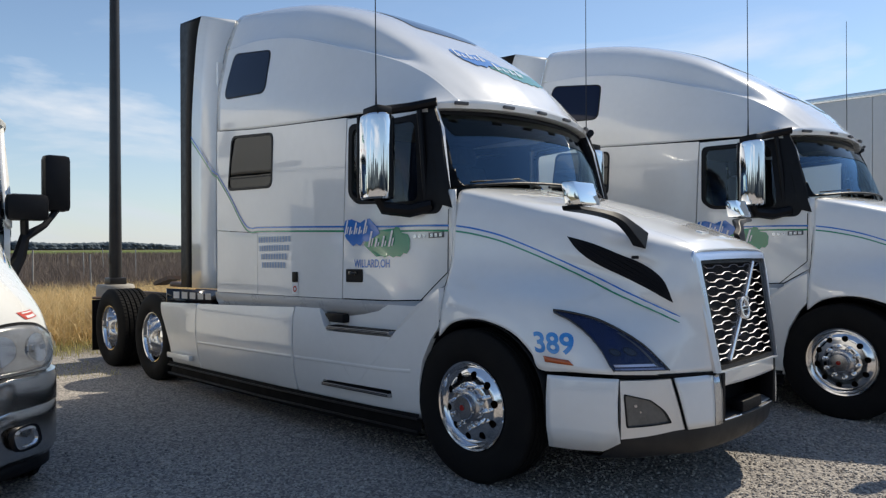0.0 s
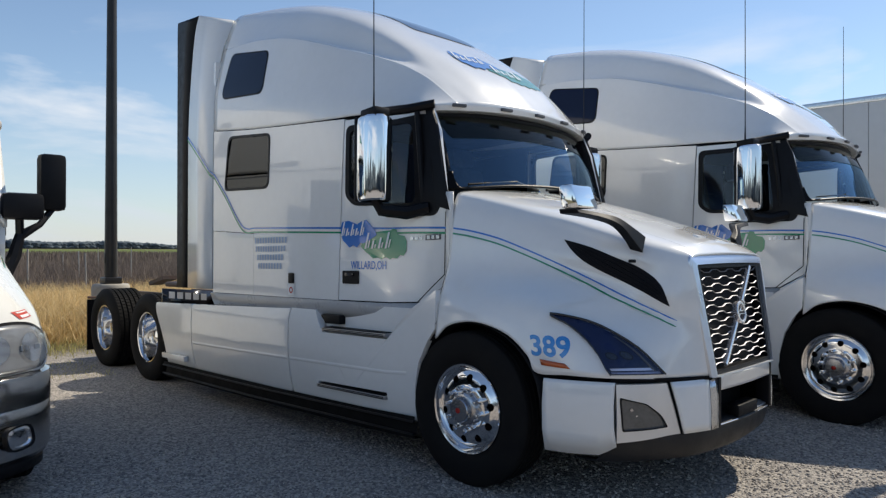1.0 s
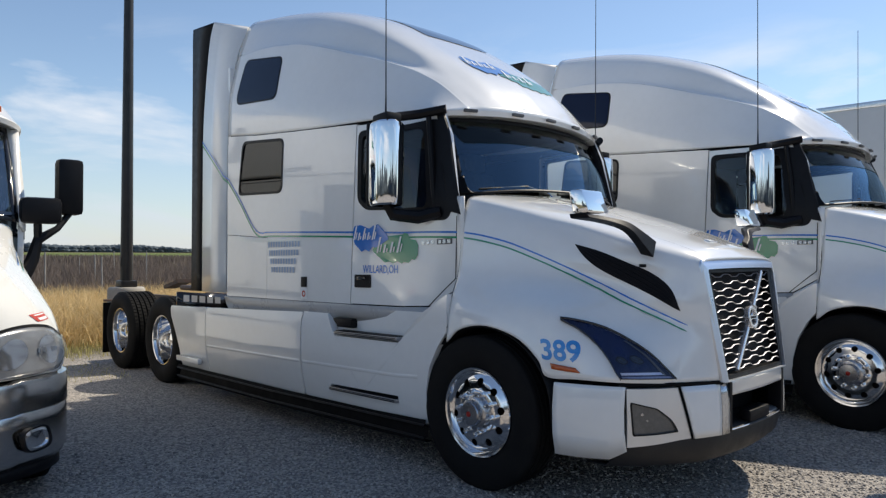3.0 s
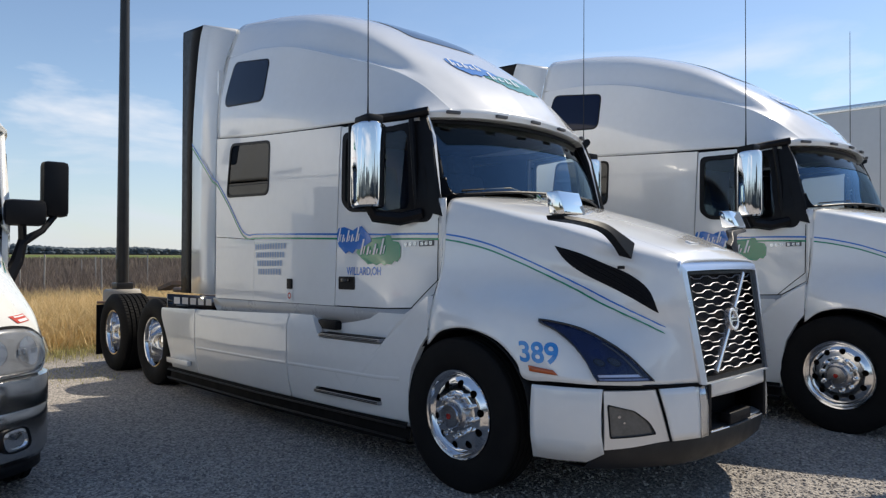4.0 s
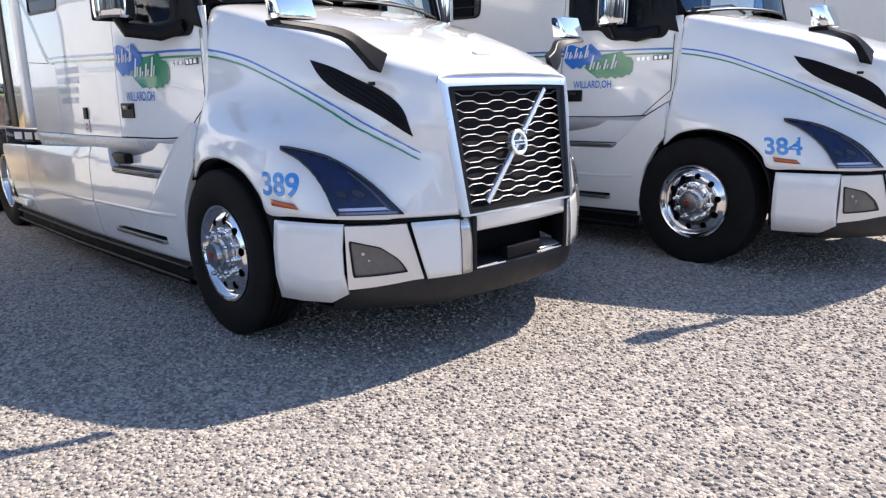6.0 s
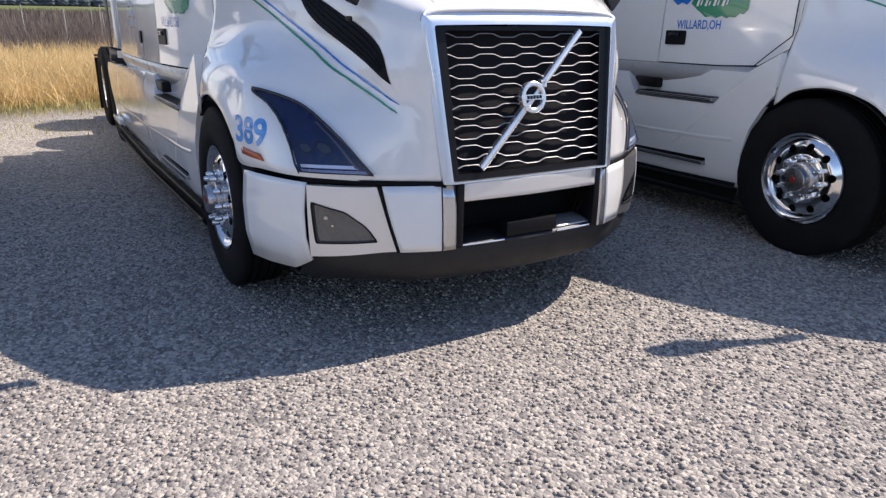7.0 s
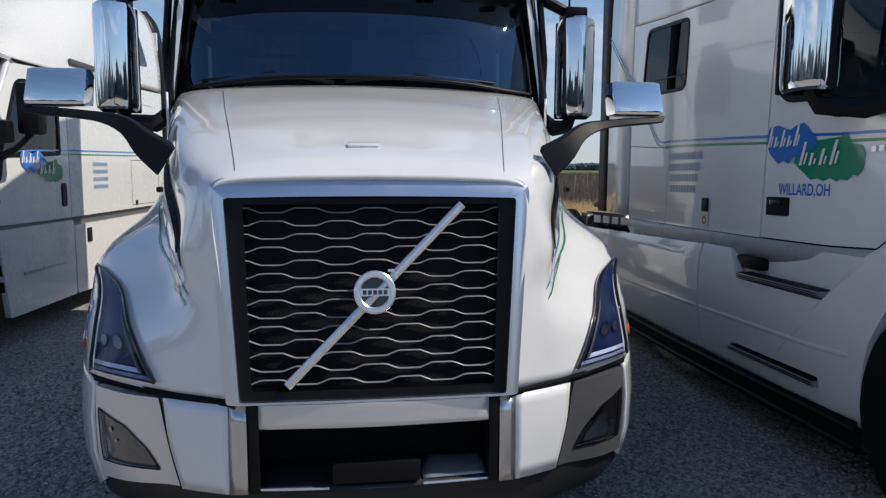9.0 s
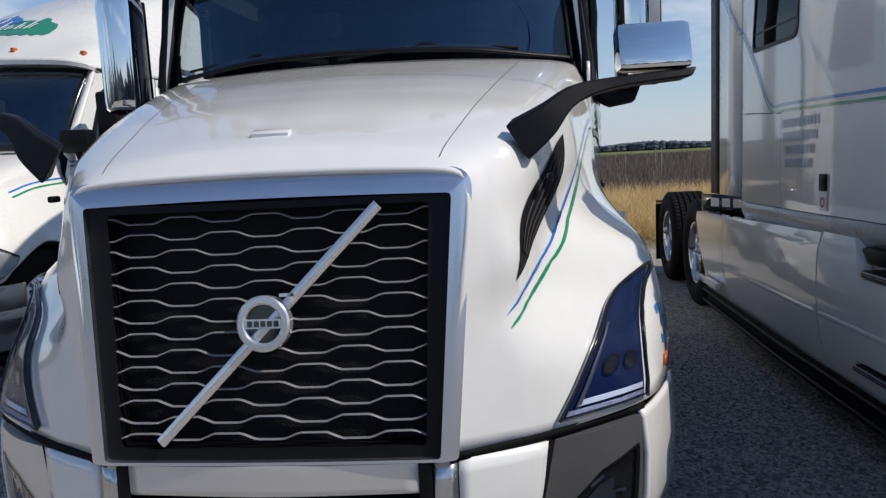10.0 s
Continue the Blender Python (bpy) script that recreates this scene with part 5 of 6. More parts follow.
    # dark chin under the bumper
    pl = [(.80, -1.05), (.93, -.93), (1.08, -.69), (1.165, -.48), (1.205, 0), (1.165, .48), (1.08, .69), (.93, .93), (.80, 1.05)]
    q = spline(pl, 41)
    g = np.array([[(x * 1.0 + d, y, z) for x, y in q] for d, z in ((-.02, .47), (-.008, .43), (-.010, .385), (-.03, .315), (-.07, .275), (-.20, .27))])
    part("chin_spoiler", grid_bm(g), CHIN, T, "dark grey chin spoiler", solid=.01)


def drape_down(p, tree, off):
    hit = tree.ray_cast(Vector(p), Vector((0, 0, -1)), 4)
    if hit[0] is None:
        return p
    nrm = hit[1] if hit[1].z > 0 else -hit[1]
    return hit[0] + nrm * off


def build_inside(T):
    part("cab_floor", new_box(-2.3, -.45, -1.08, 1.08, 1.12, 1.16), INSIDE, T)
    part("cab_back", new_box(-2.36, -2.32, -1.12, 1.12, 1.16, 2.74), CURTAIN, T, "cab curtain, navy for the sky reflected in the windscreen")
    part("headliner", new_box(-2.3, -.80, -1.0, 1.0, 2.66, 2.69), CREAM, T)
    part("sleeper_liner", new_box(-3.62, -3.60, -1.1, 1.1, 1.16, 2.9), CREAM, T)
    g = loft([[(-.50, -.98, 1.90), (-.36, 0, 1.95), (-.50, .98, 1.90)], [(-.80, -.98, 1.90), (-.78, 0, 1.90), (-.86, .98, 1.92)], [(-.92, -.98, 1.80), (-.88, 0, 1.78), (-.98, .98, 1.80)], [(-.80, -.98, 1.30), (-.80, 0, 1.30), (-.80, .98, 1.30)]], 16, 12)
    part("dashboard", grid_bm(g), INSIDE, T, solid=.01)
    for y in (-.58, .58):
        seat = part("seat", new_box(-1.75, -1.25, y - .26, y + .26, 1.50, 1.68, bevel=.05), SEATM, T, "dark fabric seat")
        b = new_box(-.07, .07, -.25, .25, 0, .72, bevel=.05)
        bk = part("backrest", b, SEATM, seat)
        bk.matrix_basis = pose(-1.74, y, 1.62, 0, -10, 0)
        hr = part("headrest", new_box(-.06, .06, -.16, .16, 0, .2, bevel=.05), SEATM, seat)
        hr.matrix_basis = pose(-1.88, y, 2.34, 0, -8, 0)
        part("seat_base", new_box(-1.68, -1.32, y - .18, y + .18, 1.16, 1.50, bevel=.02), INSIDE, seat)
    bm = bmesh.new()
    tube(bm, [(-1.10 + .06 * math.sin(a), .58 + .22 * math.cos(a), 1.86 + .20 * math.sin(a)) for a in np.linspace(0, 2 * math.pi, 25)], .016, 8)
    tube(bm, [(-.90, .58, 1.76), (-1.10, .58, 1.86)], .03, 8)
    part("steering_wheel", bm, INSIDE, T)
    part("sun_blind", new_box(-.72, -.70, -.86, .86, 2.52, 2.66, bevel=.008), INSIDE, T)


def build_chassis(T):
    for y in (-.43, .43):
        bm = new_box(-7.75, .80, y - .04, y + .04, .74, 1.0)
        part("frame_rail", bm, FRAME, T, "dark steel frame rail")
    for x in (-3.0, -4.6, -6.2, -7.7):
        part("cross_member", new_box(x - .05, x + .05, -.39, .39, .80, .96), FRAME, T)
    bm = new_box(-6.75, -5.75, -.44, .44, 1.09, 1.16, bevel=.03)
    fw = part("fifth_wheel", bm, FRAME, T, "greasy steel fifth wheel plate")
    for y in (-.30, .30):
        bm = bmesh.new()
        box(bm, -.5, 0, -.10, .10, -.02, .03)
        o = part("fifth_wheel_ramp", bm, FRAME, fw)
        o.matrix_basis = pose(-6.74, y, 1.10, 0, -12, 0)
    part("deck_plate", new_box(-5.2, -4.0, -.62, .62, 1.005, 1.025), STEEL, T)
    for x in (-.12, -5.5, -6.94):
        bm = bmesh.new()
        tube(bm, [(x, -.85, .5), (x, -.2, .5), (x, .2, .5), (x, .85, .5)], [.07, .08, .08, .07] if x == 0 else [.09, .16, .16, .09], 12)
        part("axle", bm, FRAME, T)
    part("engine_block", new_box(-.45, .55, -.38, .38, .55, 1.35, bevel=.05), FRAME, T)
    part("radiator", new_box(.80, .88, -.44, .44, .60, 1.42), GAP, T)
    for s in (-1, 1):
        part("fuel_tank", new_box(-4.4, -2.3, s * .62, s * 1.10, .40, .95, bevel=.15), STEEL, T)
    for y in (-.1, 0, .1):
        bm = bmesh.new()
        tube(bm, [(-3.7, y, 1.7), (-4.1, y * 1.5, 1.25), (-4.6, y * 2, 1.15), (-5.4, y * 2, 1.08)], .018, 6)
        part("air_line", bm, BLACK, T, "black coiled air line")
    part("sleeper_back", new_box(-3.70, -3.66, -1.2, 1.2, 1.15, 3.5), PAINT, T)


NEXT_POSE = pose(1.330, 3.428, 0.035, 0, 0, -2.33)
build_sleeper_tractor("389", Matrix(), "white long-nosed sleeper tractor number 389 on gravel", "white sleeper tractors")
build_sleeper_tractor("384", NEXT_POSE, "white long-nosed sleeper tractor number 384 beside its twin", "white sleeper tractors")


# ---- the older tractor on the other side ----
L_HOOD = [
    [(-.12, .34, .79), (-.17, .74, .79), (-.36, 1.06, .79), (-.47, 1.16, .80), (-.58, 1.20, .90), (-.92, 1.21, 1.06), (-1.24, 1.21, .96), (-1.43, 1.20, .78)],
    [(-.12, .35, 1.02), (-.18, .72, 1.05), (-.38, 1.01, 1.08), (-.52, 1.10, 1.10), (-.68, 1.14, 1.14), (-.92, 1.155, 1.20), (-1.24, 1.155, 1.20), (-1.43, 1.15, 1.18)],
    [(-.13, .36, 1.26), (-.20, .66, 1.28), (-.42, .87, 1.33), (-.56, .92, 1.37), (-.72, .95, 1.42), (-.92, .98, 1.48), (-1.22, 1.01, 1.55), (-1.43, 1.03, 1.59)],
    [(-.16, .36, 1.41), (-.26, .56, 1.44), (-.46, .69, 1.50), (-.60, .73, 1.54), (-.75, .77, 1.59), (-.92, .81, 1.65), (-1.20, .86, 1.73), (-1.43, .90, 1.79)],
    [(-.16, 0, 1.45), (-.26, 0, 1.49), (-.46, 0, 1.56), (-.60, 0, 1.60), (-.75, 0, 1.65), (-.92, 0, 1.71), (-1.15, 0, 1.79), (-1.30, 0, 1.84)],
]
L_ROOF = [
    [(-5.70, 1.20, 2.66), (-4.6, 1.205, 2.64), (-3.6, 1.205, 2.60), (-2.75, 1.20, 2.56), (-2.2, 1.17, 2.56), (-1.92, 1.135, 2.575)],
    [(-5.70, 1.19, 3.05), (-4.6, 1.19, 3.0), (-3.6, 1.18, 2.90), (-2.75, 1.15, 2.75), (-2.2, 1.12, 2.68), (-1.85, 1.075, 2.605)],
    [(-5.70, 1.10, 3.55), (-4.6, 1.09, 3.48), (-3.6, 1.06, 3.30), (-2.75, 1.0, 3.0), (-2.2, .97, 2.83), (-1.77, .92, 2.635)],
    [(-5.70, .90, 3.84), (-4.6, .88, 3.76), (-3.6, .82, 3.56), (-2.75, .75, 3.22), (-2.2, .68, 2.92), (-1.71, .62, 2.655)],
    [(-5.70, .45, 3.93), (-4.6, .44, 3.86), (-3.6, .40, 3.66), (-2.75, .36, 3.32), (-2.2, .32, 3.0), (-1.67, .28, 2.668)],
    [(-5.70, 0, 3.94), (-4.6, 0, 3.87), (-3.6, 0, 3.68), (-2.75, 0, 3.34), (-2.2, 0, 3.02), (-1.66, 0, 2.672)],
]


def l_side(x, z):
    t = max(0.0, (x + 2.75) / 1.35)
    return 1.205 - .12 * t * t - max(0.0, z - 1.9) / .65 * .045 * max(0.0, min(1.2, (x + 2.6) / .8))


def soften_corner(v):
    """Draws a circle about the y axis out towards a leaning rounded square."""
    r = math.hypot(v.co.x, v.co.z)
    if r > .002:
        c, q = v.co.x / r, v.co.z / r
        k = (abs(c) ** 3.4 + abs(q) ** 3.4) ** (-1 / 3.4)
        v.co.x, v.co.z = v.co.x * k + .22 * v.co.z, v.co.z * k


def build_older(m):
    T = thing("tractor_truck", "older white sleeper tractor with chrome bumper and black mirrors", "truck", "white sleeper tractors", m)
    gh = loft(L_HOOD, 48, 34)
    hood = part("hood", grid_bm(gh, both=True), PAINT_L, T, "white rounded hood", solid=.012)
    gr = loft(L_ROOF, 40, 28)
    roof = part("roof", grid_bm(gr, both=True), PAINT_L, T, "white sleeper roof fairing", solid=.014)
    th, tr = tree_of(hood), tree_of(roof)
    # grille
    gf = part("grille", new_box(-.20, -.10, -.36, .36, .80, 1.40, bevel=.02), BLACK, T, "black grille with chrome bars")
    for k in range(7):
        part("grille_bar", new_box(-.10, -.085, -.35, .35, .86 + k * .078, .88 + k * .078, bevel=.004), CHROME, gf)
    # chrome bumper
    pl = [(-.02, 0), (-.05, .45), (-.14, .80), (-.30, 1.07), (-.46, 1.19), (-.62, 1.228)]
    pl = [(x, -y) for x, y in pl[:0:-1]] + pl
    q = spline(pl, 61)
    rows = ((-.04, .775), (-.005, .765), (.0, .74), (.002, .66), (.002, .585), (-.008, .575), (-.004, .565), (.0, .50), (.0, .40), (-.004, .30), (-.03, .25))
    g = np.array([[(x + d * .8, y * (1 + d * .55), z + (.0 if abs(y) < .9 else .01)) for x, y in q] for d, z in rows])
    bp = part("bumper", grid_bm(g), OLDBUMP, T, "chrome wraparound bumper", solid=.008)
    g = np.array([[(x - .03, y * .97, z) for x, y in q] for z in (.26, .18)])
    part("bumper_valance", grid_bm(g), BLACK, T, solid=.01)
    for s in (-1, 1):
        fy = lambda x, z, o=0.0: (x, s * (l_side(x, z) + o), z)
        # fog lamp
        bm = lathe([(.075, -.02), (.078, .012), (.062, .018), (.055, .006), (.0005, .012)], 24)
        for v in bm.verts:
            soften_corner(v)
        mm = Matrix.Translation((-.225, s * .985, .415)) @ Matrix.Rotation(radians(-45 if s > 0 else -135), 4, "Z") @ Matrix.Diagonal((1.35, 1, .85, 1))
        bmesh.ops.transform(bm, matrix=mm, verts=bm.verts)
        fl = part("fog_lamp", bm, REFL, bp, "oval fog lamp")
        bm = lathe([(.076, .0), (.082, .016), (.092, .016), (.094, -.01)], 24)
        for v in bm.verts:
            soften_corner(v)
        bmesh.ops.transform(bm, matrix=mm, verts=bm.verts)
        part("fog_rim", bm, BLACK, bp)
        # headlamp
        hd = Vector((-.72, -s * .69, 0))
        top = spline([(-.19, .66, 1.05), (-.26, .84, 1.085), (-.38, 1.0, 1.085), (-.52, 1.10, 1.045), (-.66, 1.16, .965)], 20)
        low = spline([(-.15, .66, .80), (-.19, .80, .795), (-.34, 1.04, .80), (-.47, 1.15, .82), (-.60, 1.18, .915)], 20)
        g = np.array([[(p[0], s * p[1], p[2]) for p in (1 - f) * top + f * low] for f in np.linspace(0, 1, 10)])
        hl = part("headlamp", grid_bm(drape(g, th, hd, .010)), LAMPW, T, "large clear headlamp", solid=.006)
        for u in (.50, .56, .64, .70):
            q3 = drape([tuple(g[k][int(u * 19)]) for k in (4, 5)], th, hd, .018)
            bm = bmesh.new()
            tube(bm, [tuple(p) for p in q3], .010, 6)
            part("lamp_bar", bm, STEEL, hl)
        for uc, ru, rf in ((.60, .135, .36), (.27, .13, .34)):
            def at(k, a):
                u, f = uc + k * ru * math.cos(a), min(.97, .50 + k * rf * math.sin(a))
                i = min(18, int(u * 19))
                w = u * 19 - i
                p = (1 - f) * ((1 - w) * top[i] + w * top[i + 1]) + f * ((1 - w) * low[i] + w * low[i + 1])
                return (p[0], s * p[1], p[2])
            ring = [2 * math.pi * i / 28 for i in range(29)]
            part("lamp_bowl", grid_bm(drape(np.array([[at(k, a) for a in ring] for k in (.02, .35, .7, .92)]), th, hd, .0165)), REFL, hl, "round reflector bowl")
            part("bowl_rim", grid_bm(drape(np.array([[at(k, a) for a in ring] for k in (.95, 1.0)]), th, hd, .019)), LAMPW, hl)
        part("lamp_cover", grid_bm(drape(g, th, hd, .030)), LENS, hl, "clear lamp cover")
        gb = np.array([[tuple(p) for p in drape([(q2[0], s * q2[1], q2[2] + dz) for q2 in top], th, hd, .014)] for dz in (0, .018)])
        part("lamp_edge", grid_bm(gb), BLACK, hl)
        for nm, f0, f1, mat in (("hood_sticker", 0, 1, REDD), ("sticker_print", .12, .45, WHITED), ("sticker_print", .72, .88, WHITED)):
            g = np.array([[(-.53 + .13 * u + .025 * f, s * 1.4, 1.122 - .006 * u + .048 * f) for u in np.linspace(0 if f1 == 1 else .12, 1 if f1 == 1 else .85, 12)] for f in np.linspace(f0, f1, 7)])
            o = part(nm, grid_bm(drape(g, th, (0, -s, 0), .010 if f1 == 1 else .012)), mat, T if f1 == 1 else stk, "small red sticker" if f1 == 1 else "")
            stk = o if f1 == 1 else stk
        # wheel arch
        g = []
        for i in range(17):
            a = math.pi * i / 16
            x, z = -.93 + .53 * math.cos(a), .48 + .56 * math.sin(a) ** .9
            g.append([(x, s * (1.20 if x < -.62 else 1.06), z), (x, s * .62, z)])
        part("arch_liner", grid_bm(np.array(g)), BLACK, T, solid=.01)
        # cab door with window
        win = rounded([(-2.60, 1.70), (-1.60, 1.66), (-1.95, 2.40), (-2.60, 2.42)], [.06, .05, .10, .06])
        outer = [(-2.755, 1.06), (-1.46, 1.06), (-1.44, 1.60), (-1.50, 1.78), (-1.91, 2.53), (-2.755, 2.55)]
        door = part("cab_door", slab(ring_grid(outer, win, lambda a, b: fy(a, b, .002)), (0, -s * .04, 0)), PAINT_L, T, "white cab door")
        inn = rounded([(-2.565, 1.735), (-1.67, 1.70), (-1.98, 2.37), (-2.565, 2.385)], [.05, .04, .09, .05])
        part("window_frame", slab(ring_grid(win, inn, lambda a, b: fy(a, b, .007), k=2), (0, -s * .04, 0)), BLACK, door)
        part("pane", ring_bm(fill_grid(inn, lambda a, b: fy(a, b, -.006))), SIDEG, door, "tinted pane")
        hd2 = rounded([(-2.66, 1.18), (-2.57, 1.18), (-2.57, 1.42), (-2.66, 1.42)], .04)
        part("door_handle", slab(fill_grid(hd2, lambda a, b: fy(a, b, .016)), (0, -s * .03, 0)), BLACK, door, "black upright door handle")
        # sleeper side
        o2 = [(-5.70, 1.06), (-2.775, 1.06), (-2.775, 2.545), (-3.6, 2.58), (-5.70, 2.64)]
        part("sleeper_side", slab(fill_grid(o2, lambda a, b: fy(a, b)), (0, -s * .03, 0)), PAINT_L, T)
        for pts in ([(-5.45, 1.10), (-4.45, 1.10), (-4.45, 1.68), (-5.45, 1.68)],):
            o = rounded(pts, .04)
            i2 = [(x + (-4.95 - x) * .012, z + (1.39 - z) * .02) for x, z in o]
            part("luggage_door_seam", ring_bm(ring_grid(o, i2, lambda a, b: fy(a, b, .003), k=2)), GAP, T)
        for x0, x1, z in ((-5.15, -4.55, 1.92), (-5.35, -4.75, 2.42)):
            part("body_seam", poly_bm([[(x0, z), (x1, z), (x1, z + .008), (x0, z + .008)]], lambda a, b: fy(a, b, .003)), TRIM, T)
        part("luggage_latch", new_box(-4.62, -4.56, s * 1.203, s * 1.218, 1.10, 1.16, bevel=.006), BLACK, T)
        part("roof_vent", new_box(-3.6, -2.9, s * 1.19, s * 1.225, 2.66, 2.72, bevel=.015), GREYP, T, "grey rain gutter over the sleeper door")
        up = rounded([(-5.2, 2.95), (-4.75, 2.92), (-4.75, 3.35), (-5.05, 3.38)], .06)
        part("upper_window", slab(drape(fill_grid(up, lambda x, z: (x, s * 1.5, z)), tr, (0, -s, 0), .010), (0, -s * .02, 0)), GLOSSB, T, "dark sleeper window")
        # stripes
        for dz, mat, nm in ((0, BLUE, "blue_stripe"), (-.04, GREEN, "green_stripe")):
            q2 = spline([(-5.66, 2.42), (-5.30, 2.14), (-4.95, 1.88), (-4.70, 1.79), (-4.4, 1.775), (-3.4, 1.765), (-2.4, 1.75), (-1.45, 1.71)], 60)
            g = [[], []]
            for i, (x, z) in enumerate(q2):
                for r, sg in ((0, 1), (1, -1)):
                    g[r].append(fy(x, z + dz + sg * .007, .005))
            part(nm, grid_bm(np.array(g)), mat, T)
            q2 = spline([(-1.42, 1.57), (-1.1, 1.535), (-.86, 1.47)], 40)
            g = [[(x, s * 1.4, z + dz + sg * .007) for x, z in q2] for sg in (1, -1)]
            part(nm, grid_bm(drape(g, th, (0, -s, 0), .009)), mat, T)
        add_mark("company_mark", "blue and green company mark", T, lambda a, b, o: fy(-2.30 + (a if s < 0 else -a), 1.62 + b, o))
        lettering_rows(T, [(-3.72, 1.60 - i * .085, .40, 15, .05) for i in range(4)], lambda a, b: fy(a, b, .005))
        # pillars
        a = spline([(-1.44, s * 1.06, 1.785), (-1.685, s * 1.055, 2.17), (-1.95, s * 1.045, 2.56)], 8)
        b = np.array([fy(x, z, .003) for x, z in straight([(-1.46, 1.72), (-1.68, 2.12), (-1.92, 2.56)], 8)])
        part("windscreen_pillar", grid_bm(np.array([a, b])), PAINT_L, T, solid=.03)
        # chassis fairing and steps
        ff = lambda x, z, o=0.0: (x, s * (1.215 + o), z)
        o3 = rounded([(-5.95, .18), (-2.80, .24), (-2.80, .97), (-5.90, .97)], .03)
        part("chassis_fairing", slab(fill_grid(o3, ff), (0, -s * .05, 0)), PAINT_L, T, "white chassis fairing")
        o3 = rounded([(-2.78, .24), (-1.50, .24), (-1.42, .75), (-1.45, 1.03), (-2.78, 1.03)], .03)
        part("step_fairing", slab(fill_grid(o3, ff), (0, -s * .05, 0)), PAINT_L, T)
        part("step", new_box(-2.55, -1.75, s * 1.15, s * 1.232, .60, .625, bevel=.006), TRIM, T)
        part("fairing_pocket", new_box(-3.20, -3.08, s * 1.20, s * 1.222, .76, .92, bevel=.02), BLACK, T, "black pocket in the fairing")
        part("inner_side", grid_bm(np.array([[(x, s * 1.165, z) for x in (-5.6, -1.5)] for z in (.3, 1.06)])), GREYP, T)
        # side extender
        g = np.array([[(-5.70, s * 1.205, 1.06), (-5.70, s * 1.205, 2.6), (-5.70, s * 1.19, 3.1), (-5.70, s * 1.11, 3.55), (-5.70, s * .95, 3.8)], [(-6.0, s * 1.215, 1.12), (-5.98, s * 1.215, 2.6), (-5.95, s * 1.20, 3.1), (-5.93, s * 1.13, 3.6), (-5.90, s * .98, 3.84)]])
        part("extender_rubber", grid_bm(np.array([spline(r, 20) for r in g])), BLACK, T, solid=.015)
        part("side_marker", new_box(-1.60, -1.545, s * 1.105, s * 1.135, 1.25, 1.30, bevel=.010), AMBER, T, "amber side marker lamp")
        # mirrors on one black stalk
        bm = bmesh.new()
        tube(bm, [(-1.46, s * 1.08, 1.34), (-1.50, s * 1.16, 1.50), (-1.50, s * 1.20, 1.66), (-1.54, s * 1.34, 1.75), (-1.60, s * 1.44, 1.88)], [.055, .05, .04, .026, .026], 8)
        tube(bm, [(-1.50, s * 1.20, 1.66), (-1.46, s * 1.19, 1.80)], .03, 8)
        mi = part("mirror_stalk", bm, BLACK, T, "black mirror stalk with two mirror heads")
        part("mirror_head", new_box(-1.70, -1.54, s * 1.342, s * 1.535, 1.865, 2.315, bevel=.04), BLACK, mi, "tall black mirror head")
        part("mirror_head", new_box(-1.52, -1.38, s * 1.065, s * 1.350, 1.782, 1.985, bevel=.045), BLACK, mi, "small wide black mirror head")
        part("mirror_glass", new_box(-1.703, -1.698, s * 1.365, s * 1.512, 1.905, 2.275), CHROME, mi)
        add_wheel(T, -.93, s * 1.02, s, True, 25, 0)
        add_wheel(T, -7.15, s * .985, s, False, 8, 0, True)
        add_wheel(T, -8.50, s * .985, s, False, 33, 0, True)
        part("mud_flap", new_box(-9.12, -9.10, s * .78, s * 1.2, .25, .95), BLACK, T, "black rubber mud flap")
    # windscreen, visor, roof mark
    lo = [(-1.44, -1.06, 1.785), (-1.33, -.8, 1.81), (-1.22, -.4, 1.845), (-1.19, 0, 1.85), (-1.22, .4, 1.845), (-1.33, .8, 1.81), (-1.44, 1.06, 1.785)]
    hi2 = [(-1.95, -1.045, 2.56), (-1.86, -.85, 2.58), (-1.78, -.4, 2.60), (-1.76, 0, 2.605), (-1.78, .4, 2.60), (-1.86, .85, 2.58), (-1.95, 1.045, 2.56)]
    g = loft([lo, [tuple((np.array(p) + np.array(r)) / 2 + (.025, 0, 0)) for p, r in zip(lo, hi2)], hi2], 33, 12)
    ws = part("windscreen", grid_bm(g), WSH, T, "curved windscreen")
    bd = bmesh.new()
    for sl in (g[:2], g[-2:], g[:, :2], g[:, -2:]):
        add_grid(bd, sl + np.array((.006, 0, .003)))
    part("windscreen_seal", bd, GLOSSB, ws, solid=.006)
    lip = gr[:, -1]
    lip = np.vstack([lip * (1, -1, 1), lip[::-1][1:]])
    part("visor_lip", grid_bm(np.array([lip + (-.03, 0, .01), lip + (.01, 0, -.002), lip + (.0, 0, -.035), lip + (-.08, 0, -.045)])), PAINT_L, T, solid=.008)
    for f in (.16, .38, .5, .62, .84):
        p = lip[int(f * len(lip))]
        bm = bmesh.new()
        box(bm, -.03, .03, -.02, .02, -.03, .03, bevel=.012)
        o = part("marker_lamp", bm, AMBER, T, "amber marker lamp")
        c = drape_down((p[0] - .16, p[1] * .97, 4.2), tr, .005)
        o.matrix_basis = pose(c[0], c[1], c[2])
    add_mark("roof_mark", "blue and green company mark on the roof", T, lambda x, z, off: tuple(drape_down((-2.42 - z * 1.6, x * 1.55, 4.4), tr, off + .004)))
    # inside and chassis
    part("cab_floor", new_box(-3.4, -1.45, -1.08, 1.08, 1.04, 1.08), INSIDE, T)
